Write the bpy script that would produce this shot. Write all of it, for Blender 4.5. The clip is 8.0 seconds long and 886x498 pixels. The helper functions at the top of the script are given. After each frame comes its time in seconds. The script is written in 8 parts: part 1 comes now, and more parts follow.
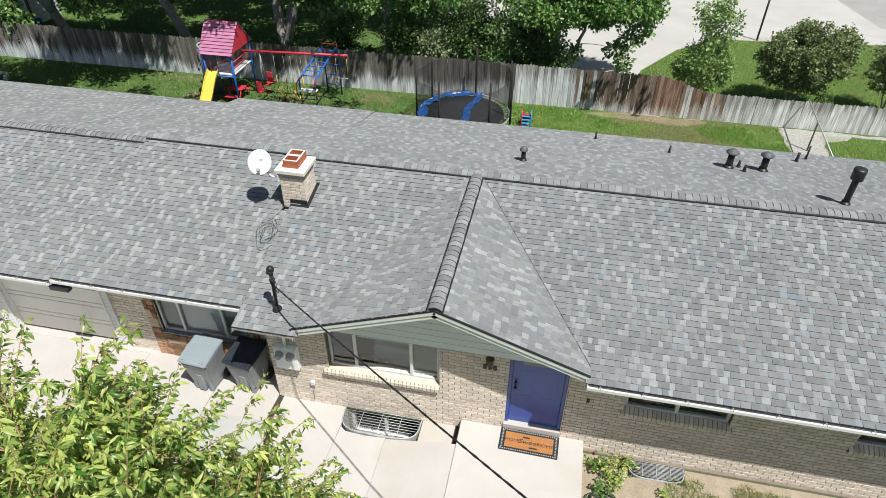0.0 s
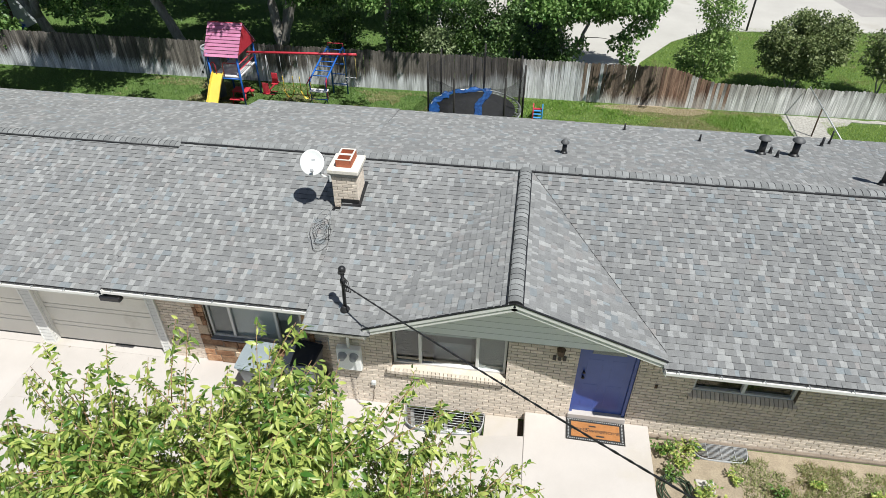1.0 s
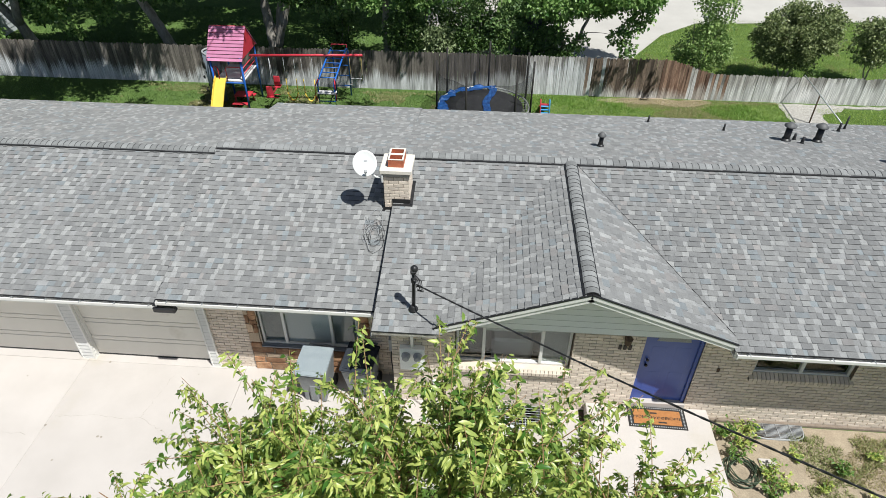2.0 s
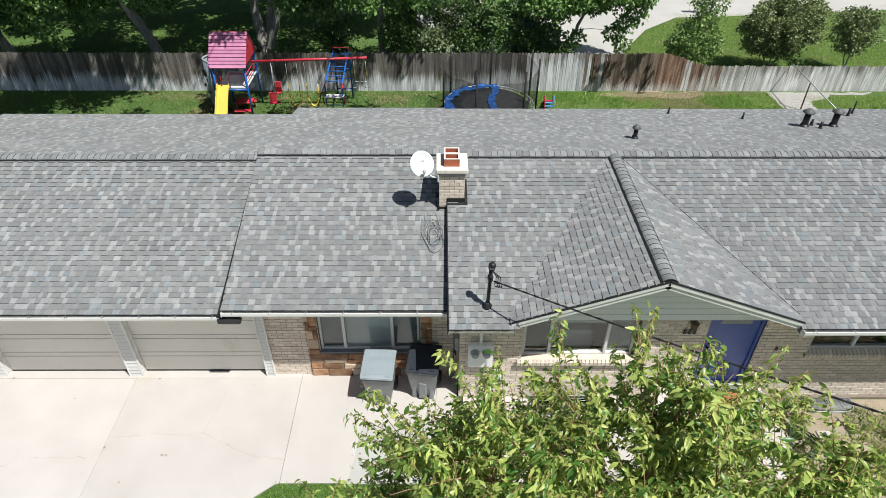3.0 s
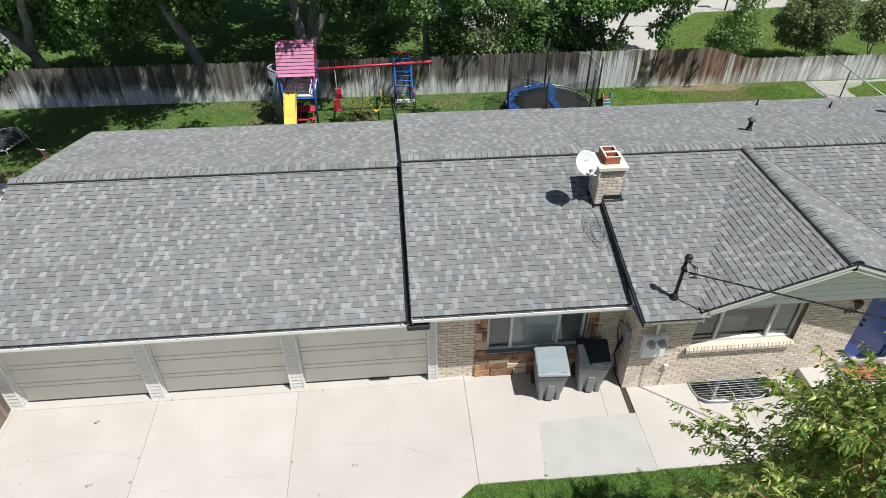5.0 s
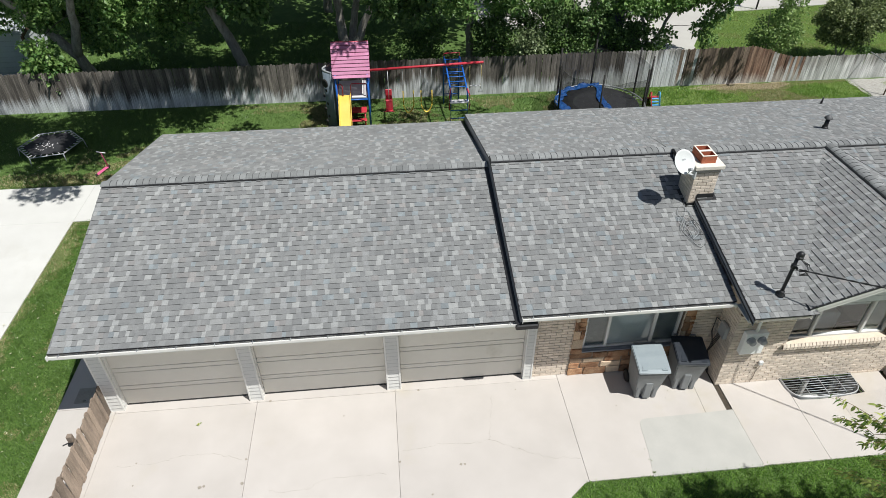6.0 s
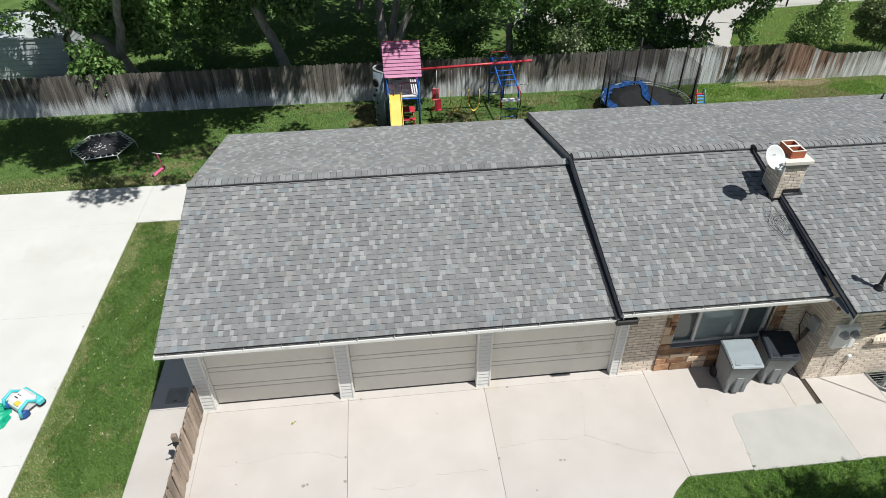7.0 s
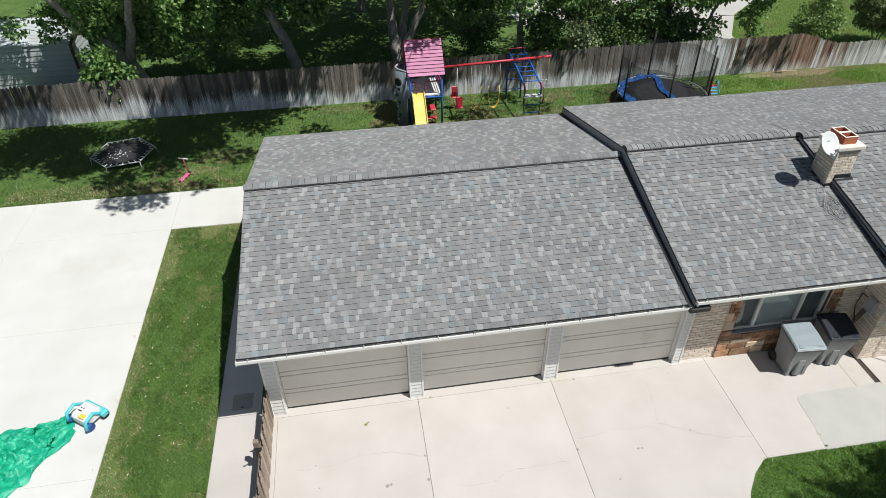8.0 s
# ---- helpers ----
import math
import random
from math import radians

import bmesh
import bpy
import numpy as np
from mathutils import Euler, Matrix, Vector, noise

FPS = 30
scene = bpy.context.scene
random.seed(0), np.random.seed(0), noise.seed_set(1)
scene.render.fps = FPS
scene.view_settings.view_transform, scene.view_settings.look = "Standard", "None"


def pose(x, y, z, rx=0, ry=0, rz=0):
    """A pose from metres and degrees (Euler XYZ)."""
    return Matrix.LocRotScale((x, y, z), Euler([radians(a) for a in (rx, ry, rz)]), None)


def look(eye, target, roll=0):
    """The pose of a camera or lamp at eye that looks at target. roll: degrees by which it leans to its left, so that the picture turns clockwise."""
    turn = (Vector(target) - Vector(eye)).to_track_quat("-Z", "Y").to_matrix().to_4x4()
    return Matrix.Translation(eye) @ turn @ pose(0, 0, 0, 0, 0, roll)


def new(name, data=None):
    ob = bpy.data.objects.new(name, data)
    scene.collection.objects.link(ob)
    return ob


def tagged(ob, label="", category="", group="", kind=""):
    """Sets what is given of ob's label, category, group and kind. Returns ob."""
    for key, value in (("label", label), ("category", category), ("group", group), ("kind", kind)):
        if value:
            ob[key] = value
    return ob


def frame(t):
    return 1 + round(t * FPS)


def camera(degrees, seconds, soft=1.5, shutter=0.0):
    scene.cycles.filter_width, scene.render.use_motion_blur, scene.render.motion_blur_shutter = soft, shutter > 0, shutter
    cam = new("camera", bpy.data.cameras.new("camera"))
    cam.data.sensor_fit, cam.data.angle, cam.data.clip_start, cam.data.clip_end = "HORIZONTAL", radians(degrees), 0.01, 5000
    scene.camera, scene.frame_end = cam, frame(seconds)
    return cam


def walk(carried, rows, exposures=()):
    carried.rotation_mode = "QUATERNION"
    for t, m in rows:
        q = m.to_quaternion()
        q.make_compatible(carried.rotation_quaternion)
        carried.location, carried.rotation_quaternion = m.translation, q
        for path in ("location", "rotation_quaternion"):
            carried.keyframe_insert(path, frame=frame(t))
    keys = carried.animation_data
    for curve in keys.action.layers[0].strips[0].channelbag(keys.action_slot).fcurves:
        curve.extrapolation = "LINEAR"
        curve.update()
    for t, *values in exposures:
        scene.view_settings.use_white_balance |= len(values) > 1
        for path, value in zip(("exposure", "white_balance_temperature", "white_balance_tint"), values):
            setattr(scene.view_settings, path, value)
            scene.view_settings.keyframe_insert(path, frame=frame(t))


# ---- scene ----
cam = camera(70.1, 8.0, soft=0.38)
PATH = [
    (0, (5.553, -8.048, 10.327), (5.234, -6.506, 9.093), 0.2),
    (0.5, (4.789, -8.227, 10.295), (4.515, -6.677, 9.061), 0.2),
    (1, (3.883, -8.397, 10.281), (3.661, -6.841, 9.044), 0.2),
    (1.5, (3.048, -8.523, 10.266), (2.874, -6.962, 9.028), 0.2),
    (3, (0.216, -8.799, 10.24), (0.231, -7.225, 9.006), 0.3),
    (3.5, (-0.76, -8.826, 10.275), (-0.705, -7.253, 9.042), 0.2),
    (4, (-1.834, -8.842, 10.308), (-1.758, -7.269, 9.075), 0.3),
    (5.5, (-4.885, -8.715, 10.386), (-4.723, -7.148, 9.154), 0.1),
    (6, (-5.916, -8.643, 10.404), (-5.758, -7.076, 9.172), -0.0),
    (6.5, (-6.854, -8.572, 10.398), (-6.697, -7.005, 9.166), -0.1),
    (7, (-7.789, -8.509, 10.385), (-7.623, -6.942, 9.153), -0.3),
    (7.5, (-8.695, -8.442, 10.366), (-8.493, -6.88, 9.134), -0.3),
    (8, (-9.602, -8.319, 10.346), (-9.359, -6.763, 9.113), -0.5),
]
walk(cam, [(t, look(eye, target, roll)) for t, eye, target, roll in PATH], exposures=[(0, 0.27), (1.5, 0.27), (3.5, 0.22), (5.5, 0.13), (6.5, 0.09), (8, 0.07)])

# ---- light ----
SUN = Vector((0.385, -0.335, 1.0)).normalized()
world = bpy.data.worlds.new("sky")
scene.world = world
world.use_nodes = True
wn = world.node_tree.nodes
wn.clear()
sky = wn.new("ShaderNodeTexSky")
sky.sky_type = "NISHITA"
sky.sun_disc = False
sky.sun_elevation = math.asin(SUN.z)
sky.sun_rotation = math.atan2(SUN.x, SUN.y)
wbg = wn.new("ShaderNodeBackground")
wbg.inputs["Strength"].default_value = 0.056
wout = wn.new("ShaderNodeOutputWorld")
world.node_tree.links.new(sky.outputs[0], wbg.inputs["Color"])
world.node_tree.links.new(wbg.outputs[0], wout.inputs["Surface"])
sun_data = bpy.data.lights.new("sun", "SUN")
sun_data.energy = 4.9
sun_data.angle = radians(0.55)
sun_data.color = (0.985, 0.99, 0.95)
sun = new("sun", sun_data)
sun.rotation_euler = (-SUN).to_track_quat("-Z", "Y").to_euler()


# ---- materials ----
def material(name, a, b, rough=0.8, scale=3.0, fine=60.0, grain=0.25, bump=0.3, vary=None, spread=0.25, metal=0.0, stretch=(1, 1, 1), c=None, c_at=0.62, light=None, spec=0.5):
    """Two colours mixed by a coarse noise, fine grain on top, a bump from both. vary: 'object' or 'island' for one shade per piece;
    c: a third colour as stains; light: share of pieces that take a pale shade."""
    m = bpy.data.materials.new(name)
    m.use_nodes = True
    nt = m.node_tree
    n, l = nt.nodes, nt.links
    n.clear()
    out = n.new("ShaderNodeOutputMaterial")
    p = n.new("ShaderNodeBsdfPrincipled")
    l.new(p.outputs[0], out.inputs["Surface"])
    p.inputs["Roughness"].default_value = rough
    p.inputs["Metallic"].default_value = metal
    p.inputs["Specular IOR Level"].default_value = spec
    if rough >= 0.95:
        p.inputs["Diffuse Roughness"].default_value = 0.25
    geo = n.new("ShaderNodeNewGeometry")
    mp = n.new("ShaderNodeMapping")
    mp.inputs["Scale"].default_value = stretch
    l.new(geo.outputs["Position"], mp.inputs["Vector"])

    def noise_node(s, detail):
        t = n.new("ShaderNodeTexNoise")
        t.inputs["Scale"].default_value = s
        t.inputs["Detail"].default_value = detail
        t.inputs["Roughness"].default_value = 0.6
        l.new(mp.outputs[0], t.inputs["Vector"])
        return t

    def mix(kind, fac, c1, c2):
        x = n.new("ShaderNodeMix")
        x.data_type = "RGBA"
        x.blend_type = kind
        for sock, v in (("Factor", fac), ("A", c1), ("B", c2)):
            i = [q for q in x.inputs if q.name == sock and q.enabled and (q.type == "RGBA" or sock == "Factor")][0]
            if hasattr(v, "links"):
                l.new(v, i)
            elif sock == "Factor":
                i.default_value = v
            else:
                i.default_value = (*v, 1)
        return [q for q in x.outputs if q.enabled and q.type == "RGBA"][0]

    def ramp(src, lo, hi, v0=0.0, v1=1.0):
        r = n.new("ShaderNodeMapRange")
        r.inputs["From Min"].default_value, r.inputs["From Max"].default_value = lo, hi
        r.inputs["To Min"].default_value, r.inputs["To Max"].default_value = v0, v1
        l.new(src, r.inputs["Value"])
        return r.outputs[0]

    coarse = noise_node(scale, 4)
    small = noise_node(fine, 3)
    col = mix("MIX", ramp(coarse.outputs["Fac"], 0.32, 0.68), a, b)
    if c:
        st = noise_node(scale * 0.45, 5)
        col = mix("MIX", ramp(st.outputs["Fac"], c_at, c_at + 0.12), col, c)
    if vary:
        if vary == "object":
            oi = n.new("ShaderNodeObjectInfo")
            rnd = oi.outputs["Random"]
        else:
            rnd = geo.outputs["Random Per Island"]
        if light:
            share, pale = light
            col = mix("MIX", ramp(rnd, 1 - share, 1 - share + 0.04), col, pale)
            wob = n.new("ShaderNodeMath")
            wob.operation = "MULTIPLY"
            wob.inputs[1].default_value = 37.7
            l.new(rnd, wob.inputs[0])
            fr = n.new("ShaderNodeMath")
            fr.operation = "FRACT"
            l.new(wob.outputs[0], fr.inputs[0])
            rnd = fr.outputs[0]
        hsv = n.new("ShaderNodeHueSaturation")
        l.new(ramp(rnd, 0, 1, 1 - spread, 1 + spread), hsv.inputs["Value"])
        l.new(col, hsv.inputs["Color"])
        col = hsv.outputs["Color"]
    g = n.new("ShaderNodeHueSaturation")
    l.new(ramp(small.outputs["Fac"], 0.25, 0.75, 1 - grain, 1 + grain), g.inputs["Value"])
    l.new(col, g.inputs["Color"])
    l.new(g.outputs["Color"], p.inputs["Base Color"])
    if bump:
        b1 = n.new("ShaderNodeBump")
        b1.inputs["Strength"].default_value = bump
        b1.inputs["Distance"].default_value = 0.01
        l.new(small.outputs["Fac"], b1.inputs["Height"])
        l.new(b1.outputs["Normal"], p.inputs["Normal"])
    return m


def leaf_material(name, a, b, through_light=0.35, rough=0.42):
    """Leaf: a shade per leaf, some light passing through."""
    m = bpy.data.materials.new(name)
    m.use_nodes = True
    n, l = m.node_tree.nodes, m.node_tree.links
    n.clear()
    out = n.new("ShaderNodeOutputMaterial")
    p = n.new("ShaderNodeBsdfPrincipled")
    p.inputs["Roughness"].default_value = rough
    tr = n.new("ShaderNodeBsdfTranslucent")
    mixs = n.new("ShaderNodeMixShader")
    mixs.inputs["Fac"].default_value = through_light
    geo = n.new("ShaderNodeNewGeometry")
    cr = n.new("ShaderNodeValToRGB")
    cr.color_ramp.elements[0].color = (*a, 1)
    cr.color_ramp.elements[1].color = (*b, 1)
    oi = n.new("ShaderNodeObjectInfo")
    add = n.new("ShaderNodeMath")
    add.operation = "ADD"
    l.new(geo.outputs["Random Per Island"], add.inputs[0])
    l.new(oi.outputs["Random"], add.inputs[1])
    fr = n.new("ShaderNodeMath")
    fr.operation = "FRACT"
    l.new(add.outputs[0], fr.inputs[0])
    l.new(fr.outputs[0], cr.inputs["Fac"])
    l.new(cr.outputs[0], p.inputs["Base Color"])
    l.new(cr.outputs[0], tr.inputs["Color"])
    l.new(p.outputs[0], mixs.inputs[1])
    l.new(tr.outputs[0], mixs.inputs[2])
    l.new(mixs.outputs[0], out.inputs["Surface"])
    return m


def glass_material(name, tint=(0.9, 0.95, 0.95)):
    m = bpy.data.materials.new(name)
    m.use_nodes = True
    p = m.node_tree.nodes["Principled BSDF"]
    p.inputs["Base Color"].default_value = (*tint, 1)
    p.inputs["Roughness"].default_value = 0.02
    p.inputs["Transmission Weight"].default_value = 1.0
    p.inputs["IOR"].default_value = 1.45
    return m


def shingle_material(name, shades, vary, drift=0.07):
    """Mineral-granule shingle: one shade per piece out of a blend, slow drift over the slope, fine granules."""
    m = bpy.data.materials.new(name)
    m.use_nodes = True
    n, l = m.node_tree.nodes, m.node_tree.links
    n.clear()
    out = n.new("ShaderNodeOutputMaterial")
    p = n.new("ShaderNodeBsdfPrincipled")
    p.inputs["Roughness"].default_value = 0.95
    p.inputs["Diffuse Roughness"].default_value = 0.25
    p.inputs["Specular IOR Level"].default_value = 0.2
    l.new(p.outputs[0], out.inputs["Surface"])
    geo = n.new("ShaderNodeNewGeometry")
    rnd = n.new("ShaderNodeObjectInfo").outputs["Random"] if vary == "object" else geo.outputs["Random Per Island"]
    cr = n.new("ShaderNodeValToRGB")
    cr.color_ramp.interpolation = "CONSTANT"
    while len(cr.color_ramp.elements) < len(shades):
        cr.color_ramp.elements.new(0.5)
    for e, (at, col) in zip(cr.color_ramp.elements, shades):
        e.position = at
        e.color = (*col, 1)
    l.new(rnd, cr.inputs["Fac"])
    last = cr.outputs[0]
    bump = n.new("ShaderNodeBump")
    for size, amount in ((0.9, drift), (9.0, 0.09), (150.0, 0.3)):
        t = n.new("ShaderNodeTexNoise")
        t.inputs["Scale"].default_value = size
        t.inputs["Detail"].default_value = 3
        l.new(geo.outputs["Position"], t.inputs["Vector"])
        r = n.new("ShaderNodeMapRange")
        r.inputs["From Min"].default_value, r.inputs["From Max"].default_value = 0.25, 0.75
        r.inputs["To Min"].default_value, r.inputs["To Max"].default_value = 1 - amount, 1 + amount
        l.new(t.outputs["Fac"], r.inputs["Value"])
        h = n.new("ShaderNodeHueSaturation")
        l.new(r.outputs[0], h.inputs["Value"])
        l.new(last, h.inputs["Color"])
        last = h.outputs["Color"]
        if size > 100:
            l.new(t.outputs["Fac"], bump.inputs["Height"])
    bump.inputs["Strength"].default_value = 0.45
    bump.inputs["Distance"].default_value = 0.01
    l.new(bump.outputs["Normal"], p.inputs["Normal"])
    l.new(last, p.inputs["Base Color"])
    return m


TOOTH = ((0.0, (0.186, 0.188, 0.189)), (0.18, (0.202, 0.204, 0.204)), (0.45, (0.217, 0.219, 0.218)), (0.68, (0.231, 0.232, 0.23)), (0.82, (0.226, 0.219, 0.216)), (0.88, (0.2, 0.217, 0.227)), (0.94, (0.268, 0.27, 0.267)))
LOWER = ((0.0, (0.206, 0.208, 0.209)), (0.22, (0.235, 0.237, 0.237)), (0.42, (0.266, 0.269, 0.27)), (0.62, (0.3, 0.303, 0.301)), (0.8, (0.318, 0.32, 0.316)), (0.9, (0.24, 0.264, 0.276)), (0.96, (0.272, 0.26, 0.254)))
M = {}
M["shingle"] = shingle_material("shingle", TOOTH, "object")
M["shingles"] = shingle_material("shingles", TOOTH, "island")
M["shingle_low"] = shingle_material("shingle_low", LOWER, "object")
M["shingles_low"] = shingle_material("shingles_low", LOWER, "island")
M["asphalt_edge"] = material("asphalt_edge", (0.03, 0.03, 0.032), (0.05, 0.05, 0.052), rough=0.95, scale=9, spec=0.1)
M["felt"] = material("felt", (0.05, 0.05, 0.05), (0.07, 0.07, 0.07), rough=0.95)
M["cap"] = material("cap", (0.2, 0.205, 0.206), (0.255, 0.26, 0.259), rough=0.95, scale=2, fine=170, grain=0.3, vary="object", spread=0.22, spec=0.2)
M["black_metal"] = material("black_metal", (0.012, 0.012, 0.013), (0.022, 0.022, 0.024), rough=0.45, scale=5, grain=0.2, bump=0.08)
M["slate_metal"] = material("slate_metal", (0.17, 0.185, 0.21), (0.2, 0.216, 0.243), rough=0.38, scale=2.5, fine=40, grain=0.08, bump=0.04)
M["white_paint"] = material("white_paint", (0.78, 0.77, 0.74), (0.7, 0.69, 0.66), rough=0.5, scale=2.5, grain=0.06, bump=0.05, c=(0.5, 0.47, 0.41), c_at=0.66)
M["gutter_in"] = material("gutter_in", (0.33, 0.3, 0.26), (0.5, 0.48, 0.44), rough=0.7, scale=4, c=(0.12, 0.09, 0.06), c_at=0.58)
M["gutter_pale"] = material("gutter_pale", (0.64, 0.63, 0.6), (0.72, 0.71, 0.68), rough=0.7, scale=5, c=(0.4, 0.36, 0.3), c_at=0.64)
M["grey_plastic"] = material("grey_plastic", (0.3, 0.31, 0.32), (0.36, 0.37, 0.38), rough=0.5, scale=6, grain=0.08)
# lower board edges: lap shadow line and some grime, both put into the colour
M["siding_butt_shade"] = material("siding_butt_shade", (0.42, 0.42, 0.405), (0.52, 0.52, 0.5), rough=0.8, scale=6, grain=0.1)
M["pier_siding"] = material("pier_siding", (0.66, 0.655, 0.63), (0.71, 0.7, 0.675), rough=0.6, scale=1.6, grain=0.06, bump=0.05, c=(0.56, 0.54, 0.5), c_at=0.64)
M["siding"] = material("siding", (0.86, 0.86, 0.85), (0.9, 0.9, 0.885), rough=0.6, scale=1.2, grain=0.05, bump=0.05, c=(0.74, 0.73, 0.7), c_at=0.64)
M["garage_panel"] = material("garage_panel", (0.7, 0.67, 0.6), (0.74, 0.71, 0.64), rough=0.55, scale=1.5, grain=0.05, bump=0.06, vary="object", spread=0.03, c=(0.52, 0.48, 0.4), c_at=0.66)
BRICK = dict(rough=0.9, scale=14, fine=120, grain=0.18, bump=0.5, spread=0.13)
M["brick"] = material("brick", (0.65, 0.55, 0.455), (0.735, 0.64, 0.54), vary="object", **BRICK)
M["bricks"] = material("bricks", (0.65, 0.55, 0.455), (0.735, 0.64, 0.54), vary="island", **BRICK)
M["mortar"] = material("mortar", (0.2, 0.16, 0.125), (0.27, 0.22, 0.175), rough=0.95, scale=8, bump=0.4)
M["concrete"] = material("concrete", (0.468, 0.43, 0.4), (0.528, 0.487, 0.457), rough=0.9, scale=0.9, fine=90, grain=0.07, bump=0.15, vary="object", spread=0.035, c=(0.47, 0.425, 0.365), c_at=0.57)
M["concrete_patch"] = material("concrete_patch", (0.41, 0.398, 0.372), (0.46, 0.446, 0.415), rough=0.9, scale=1.5, fine=90, grain=0.06, bump=0.15)
M["concrete_pad"] = material("concrete_pad", (0.56, 0.545, 0.52), (0.615, 0.6, 0.575), rough=0.9, scale=0.7, fine=90, grain=0.06, bump=0.15, c=(0.52, 0.5, 0.465), c_at=0.58)
M["concrete_dark"] = material("concrete_dark", (0.3, 0.28, 0.25), (0.4, 0.37, 0.33), rough=0.95, scale=3, bump=0.3)
M["lawn"] = material("lawn", (0.065, 0.115, 0.032), (0.11, 0.17, 0.05), rough=1.0, scale=1.4, fine=45, grain=0.5, bump=0.8, c=(0.2, 0.16, 0.07), c_at=0.66, spec=0.1)
M["concrete_far"] = material("concrete_far", (0.41, 0.39, 0.36), (0.47, 0.45, 0.415), rough=0.9, scale=0.5, fine=40, grain=0.07, bump=0.15, c=(0.37, 0.34, 0.3), c_at=0.6)
M["earth"] = material("earth", (0.045, 0.035, 0.026), (0.08, 0.064, 0.048), rough=1.0, scale=9, grain=0.3, bump=0.6)
M["road"] = material("road", (0.3, 0.28, 0.27), (0.36, 0.34, 0.32), rough=0.95, scale=0.8, bump=0.2)
M["dirt"] = material("dirt", (0.29, 0.235, 0.17), (0.4, 0.33, 0.24), rough=1.0, scale=3, fine=40, grain=0.25, bump=0.8)


# ---- building helpers ----
def mesh_of(name, bm, mat):
    me = bpy.data.meshes.new(name)
    bm.to_mesh(me)
    bm.free()
    for x in mat if isinstance(mat, (list, tuple)) else [mat]:
        me.materials.append(x)
    return me


def part(name, bm, mat, parent=None, label="", kind=""):
    ob = new(name, mesh_of(name, bm, mat))
    if parent:
        ob.parent = parent
    return tagged(ob, label, kind=kind)


def thing(name, label, category, at=(0, 0, 0), turn=0.0, group="", kind=""):
    ob = new(name)
    ob.empty_display_size = 0.1
    ob.location = at
    ob.rotation_euler = (0, 0, radians(turn))
    return tagged(ob, label, category, group, kind)


def box(bm, lo, hi, bevel=0.0, m=None, mi=0):
    """A box between two corners, optionally bevelled and moved by m."""
    x0, y0, z0 = lo
    x1, y1, z1 = hi
    v = [bm.verts.new(p) for p in ((x0, y0, z0), (x1, y0, z0), (x1, y1, z0), (x0, y1, z0), (x0, y0, z1), (x1, y0, z1), (x1, y1, z1), (x0, y1, z1))]
    fs = [bm.faces.new([v[i] for i in q]) for q in ((3, 2, 1, 0), (4, 5, 6, 7), (0, 1, 5, 4), (1, 2, 6, 5), (2, 3, 7, 6), (3, 0, 4, 7))]
    for q in fs:
        q.material_index = mi
    if bevel:
        es = list({e for q in fs for e in q.edges})
        r = bmesh.ops.bevel(bm, geom=es, offset=bevel, segments=1, affect="EDGES")
        v = list({x for q in r["faces"] for x in q.verts} | {x for x in v if x.is_valid})
    if m is not None:
        bmesh.ops.transform(bm, matrix=m, verts=[x for x in v if x.is_valid])
    return bm


def tube(bm, pts, r, n=8, r1=None, closed=False):
    """A round tube along points, tapering to r1."""
    pts = [Vector(p) for p in pts]
    rings = []
    k = len(pts)
    for i, p in enumerate(pts):
        if closed:
            d = pts[(i + 1) % k] - pts[i - 1]
        else:
            d = pts[min(i + 1, k - 1)] - pts[max(i - 1, 0)]
        d.normalize()
        u = d.cross(Vector((0, 0, 1)))
        if u.length < 1e-3:
            u = d.cross(Vector((0, 1, 0)))
        u.normalize()
        w = d.cross(u)
        rr = r if r1 is None else r + (r1 - r) * i / (k - 1)
        rings.append([bm.verts.new(p + (u * math.cos(2 * math.pi * j / n) + w * math.sin(2 * math.pi * j / n)) * rr) for j in range(n)])
    for i in range(k if closed else k - 1):
        a, b = rings[i], rings[(i + 1) % k]
        for j in range(n):
            bm.faces.new((a[j], a[(j + 1) % n], b[(j + 1) % n], b[j])).smooth = True
    if not closed:
        bm.faces.new(list(reversed(rings[0])))
        bm.faces.new(rings[-1])
    return bm


def lathe(bm, profile, n=24, m=None, smooth=True):
    """A turned shape from (radius, height) pairs about z."""
    rings = []
    for r, z in profile:
        rings.append([bm.verts.new((r * math.cos(2 * math.pi * j / n), r * math.sin(2 * math.pi * j / n), z)) for j in range(n)])
    for a, b in zip(rings, rings[1:]):
        for j in range(n):
            bm.faces.new((a[j], a[(j + 1) % n], b[(j + 1) % n], b[j])).smooth = smooth
    bm.faces.new(list(reversed(rings[0])))
    bm.faces.new(rings[-1])
    if m is not None:
        bmesh.ops.transform(bm, matrix=m, verts=[v for ring in rings for v in ring])
    return bm


def prism(bm, outline, axis_from, axis_to, m=None):
    """A (y, z) outline drawn along x from axis_from to axis_to."""
    a = [bm.verts.new((axis_from, y, z)) for y, z in outline]
    b = [bm.verts.new((axis_to, y, z)) for y, z in outline]
    k = len(a)
    for i in range(k):
        bm.faces.new((a[i], a[(i + 1) % k], b[(i + 1) % k], b[i]))
    bm.faces.new(list(reversed(a)))
    bm.faces.new(b)
    if m is not None:
        bmesh.ops.transform(bm, matrix=m, verts=a + b)
    bmesh.ops.recalc_face_normals(bm, faces=bm.faces)
    return bm


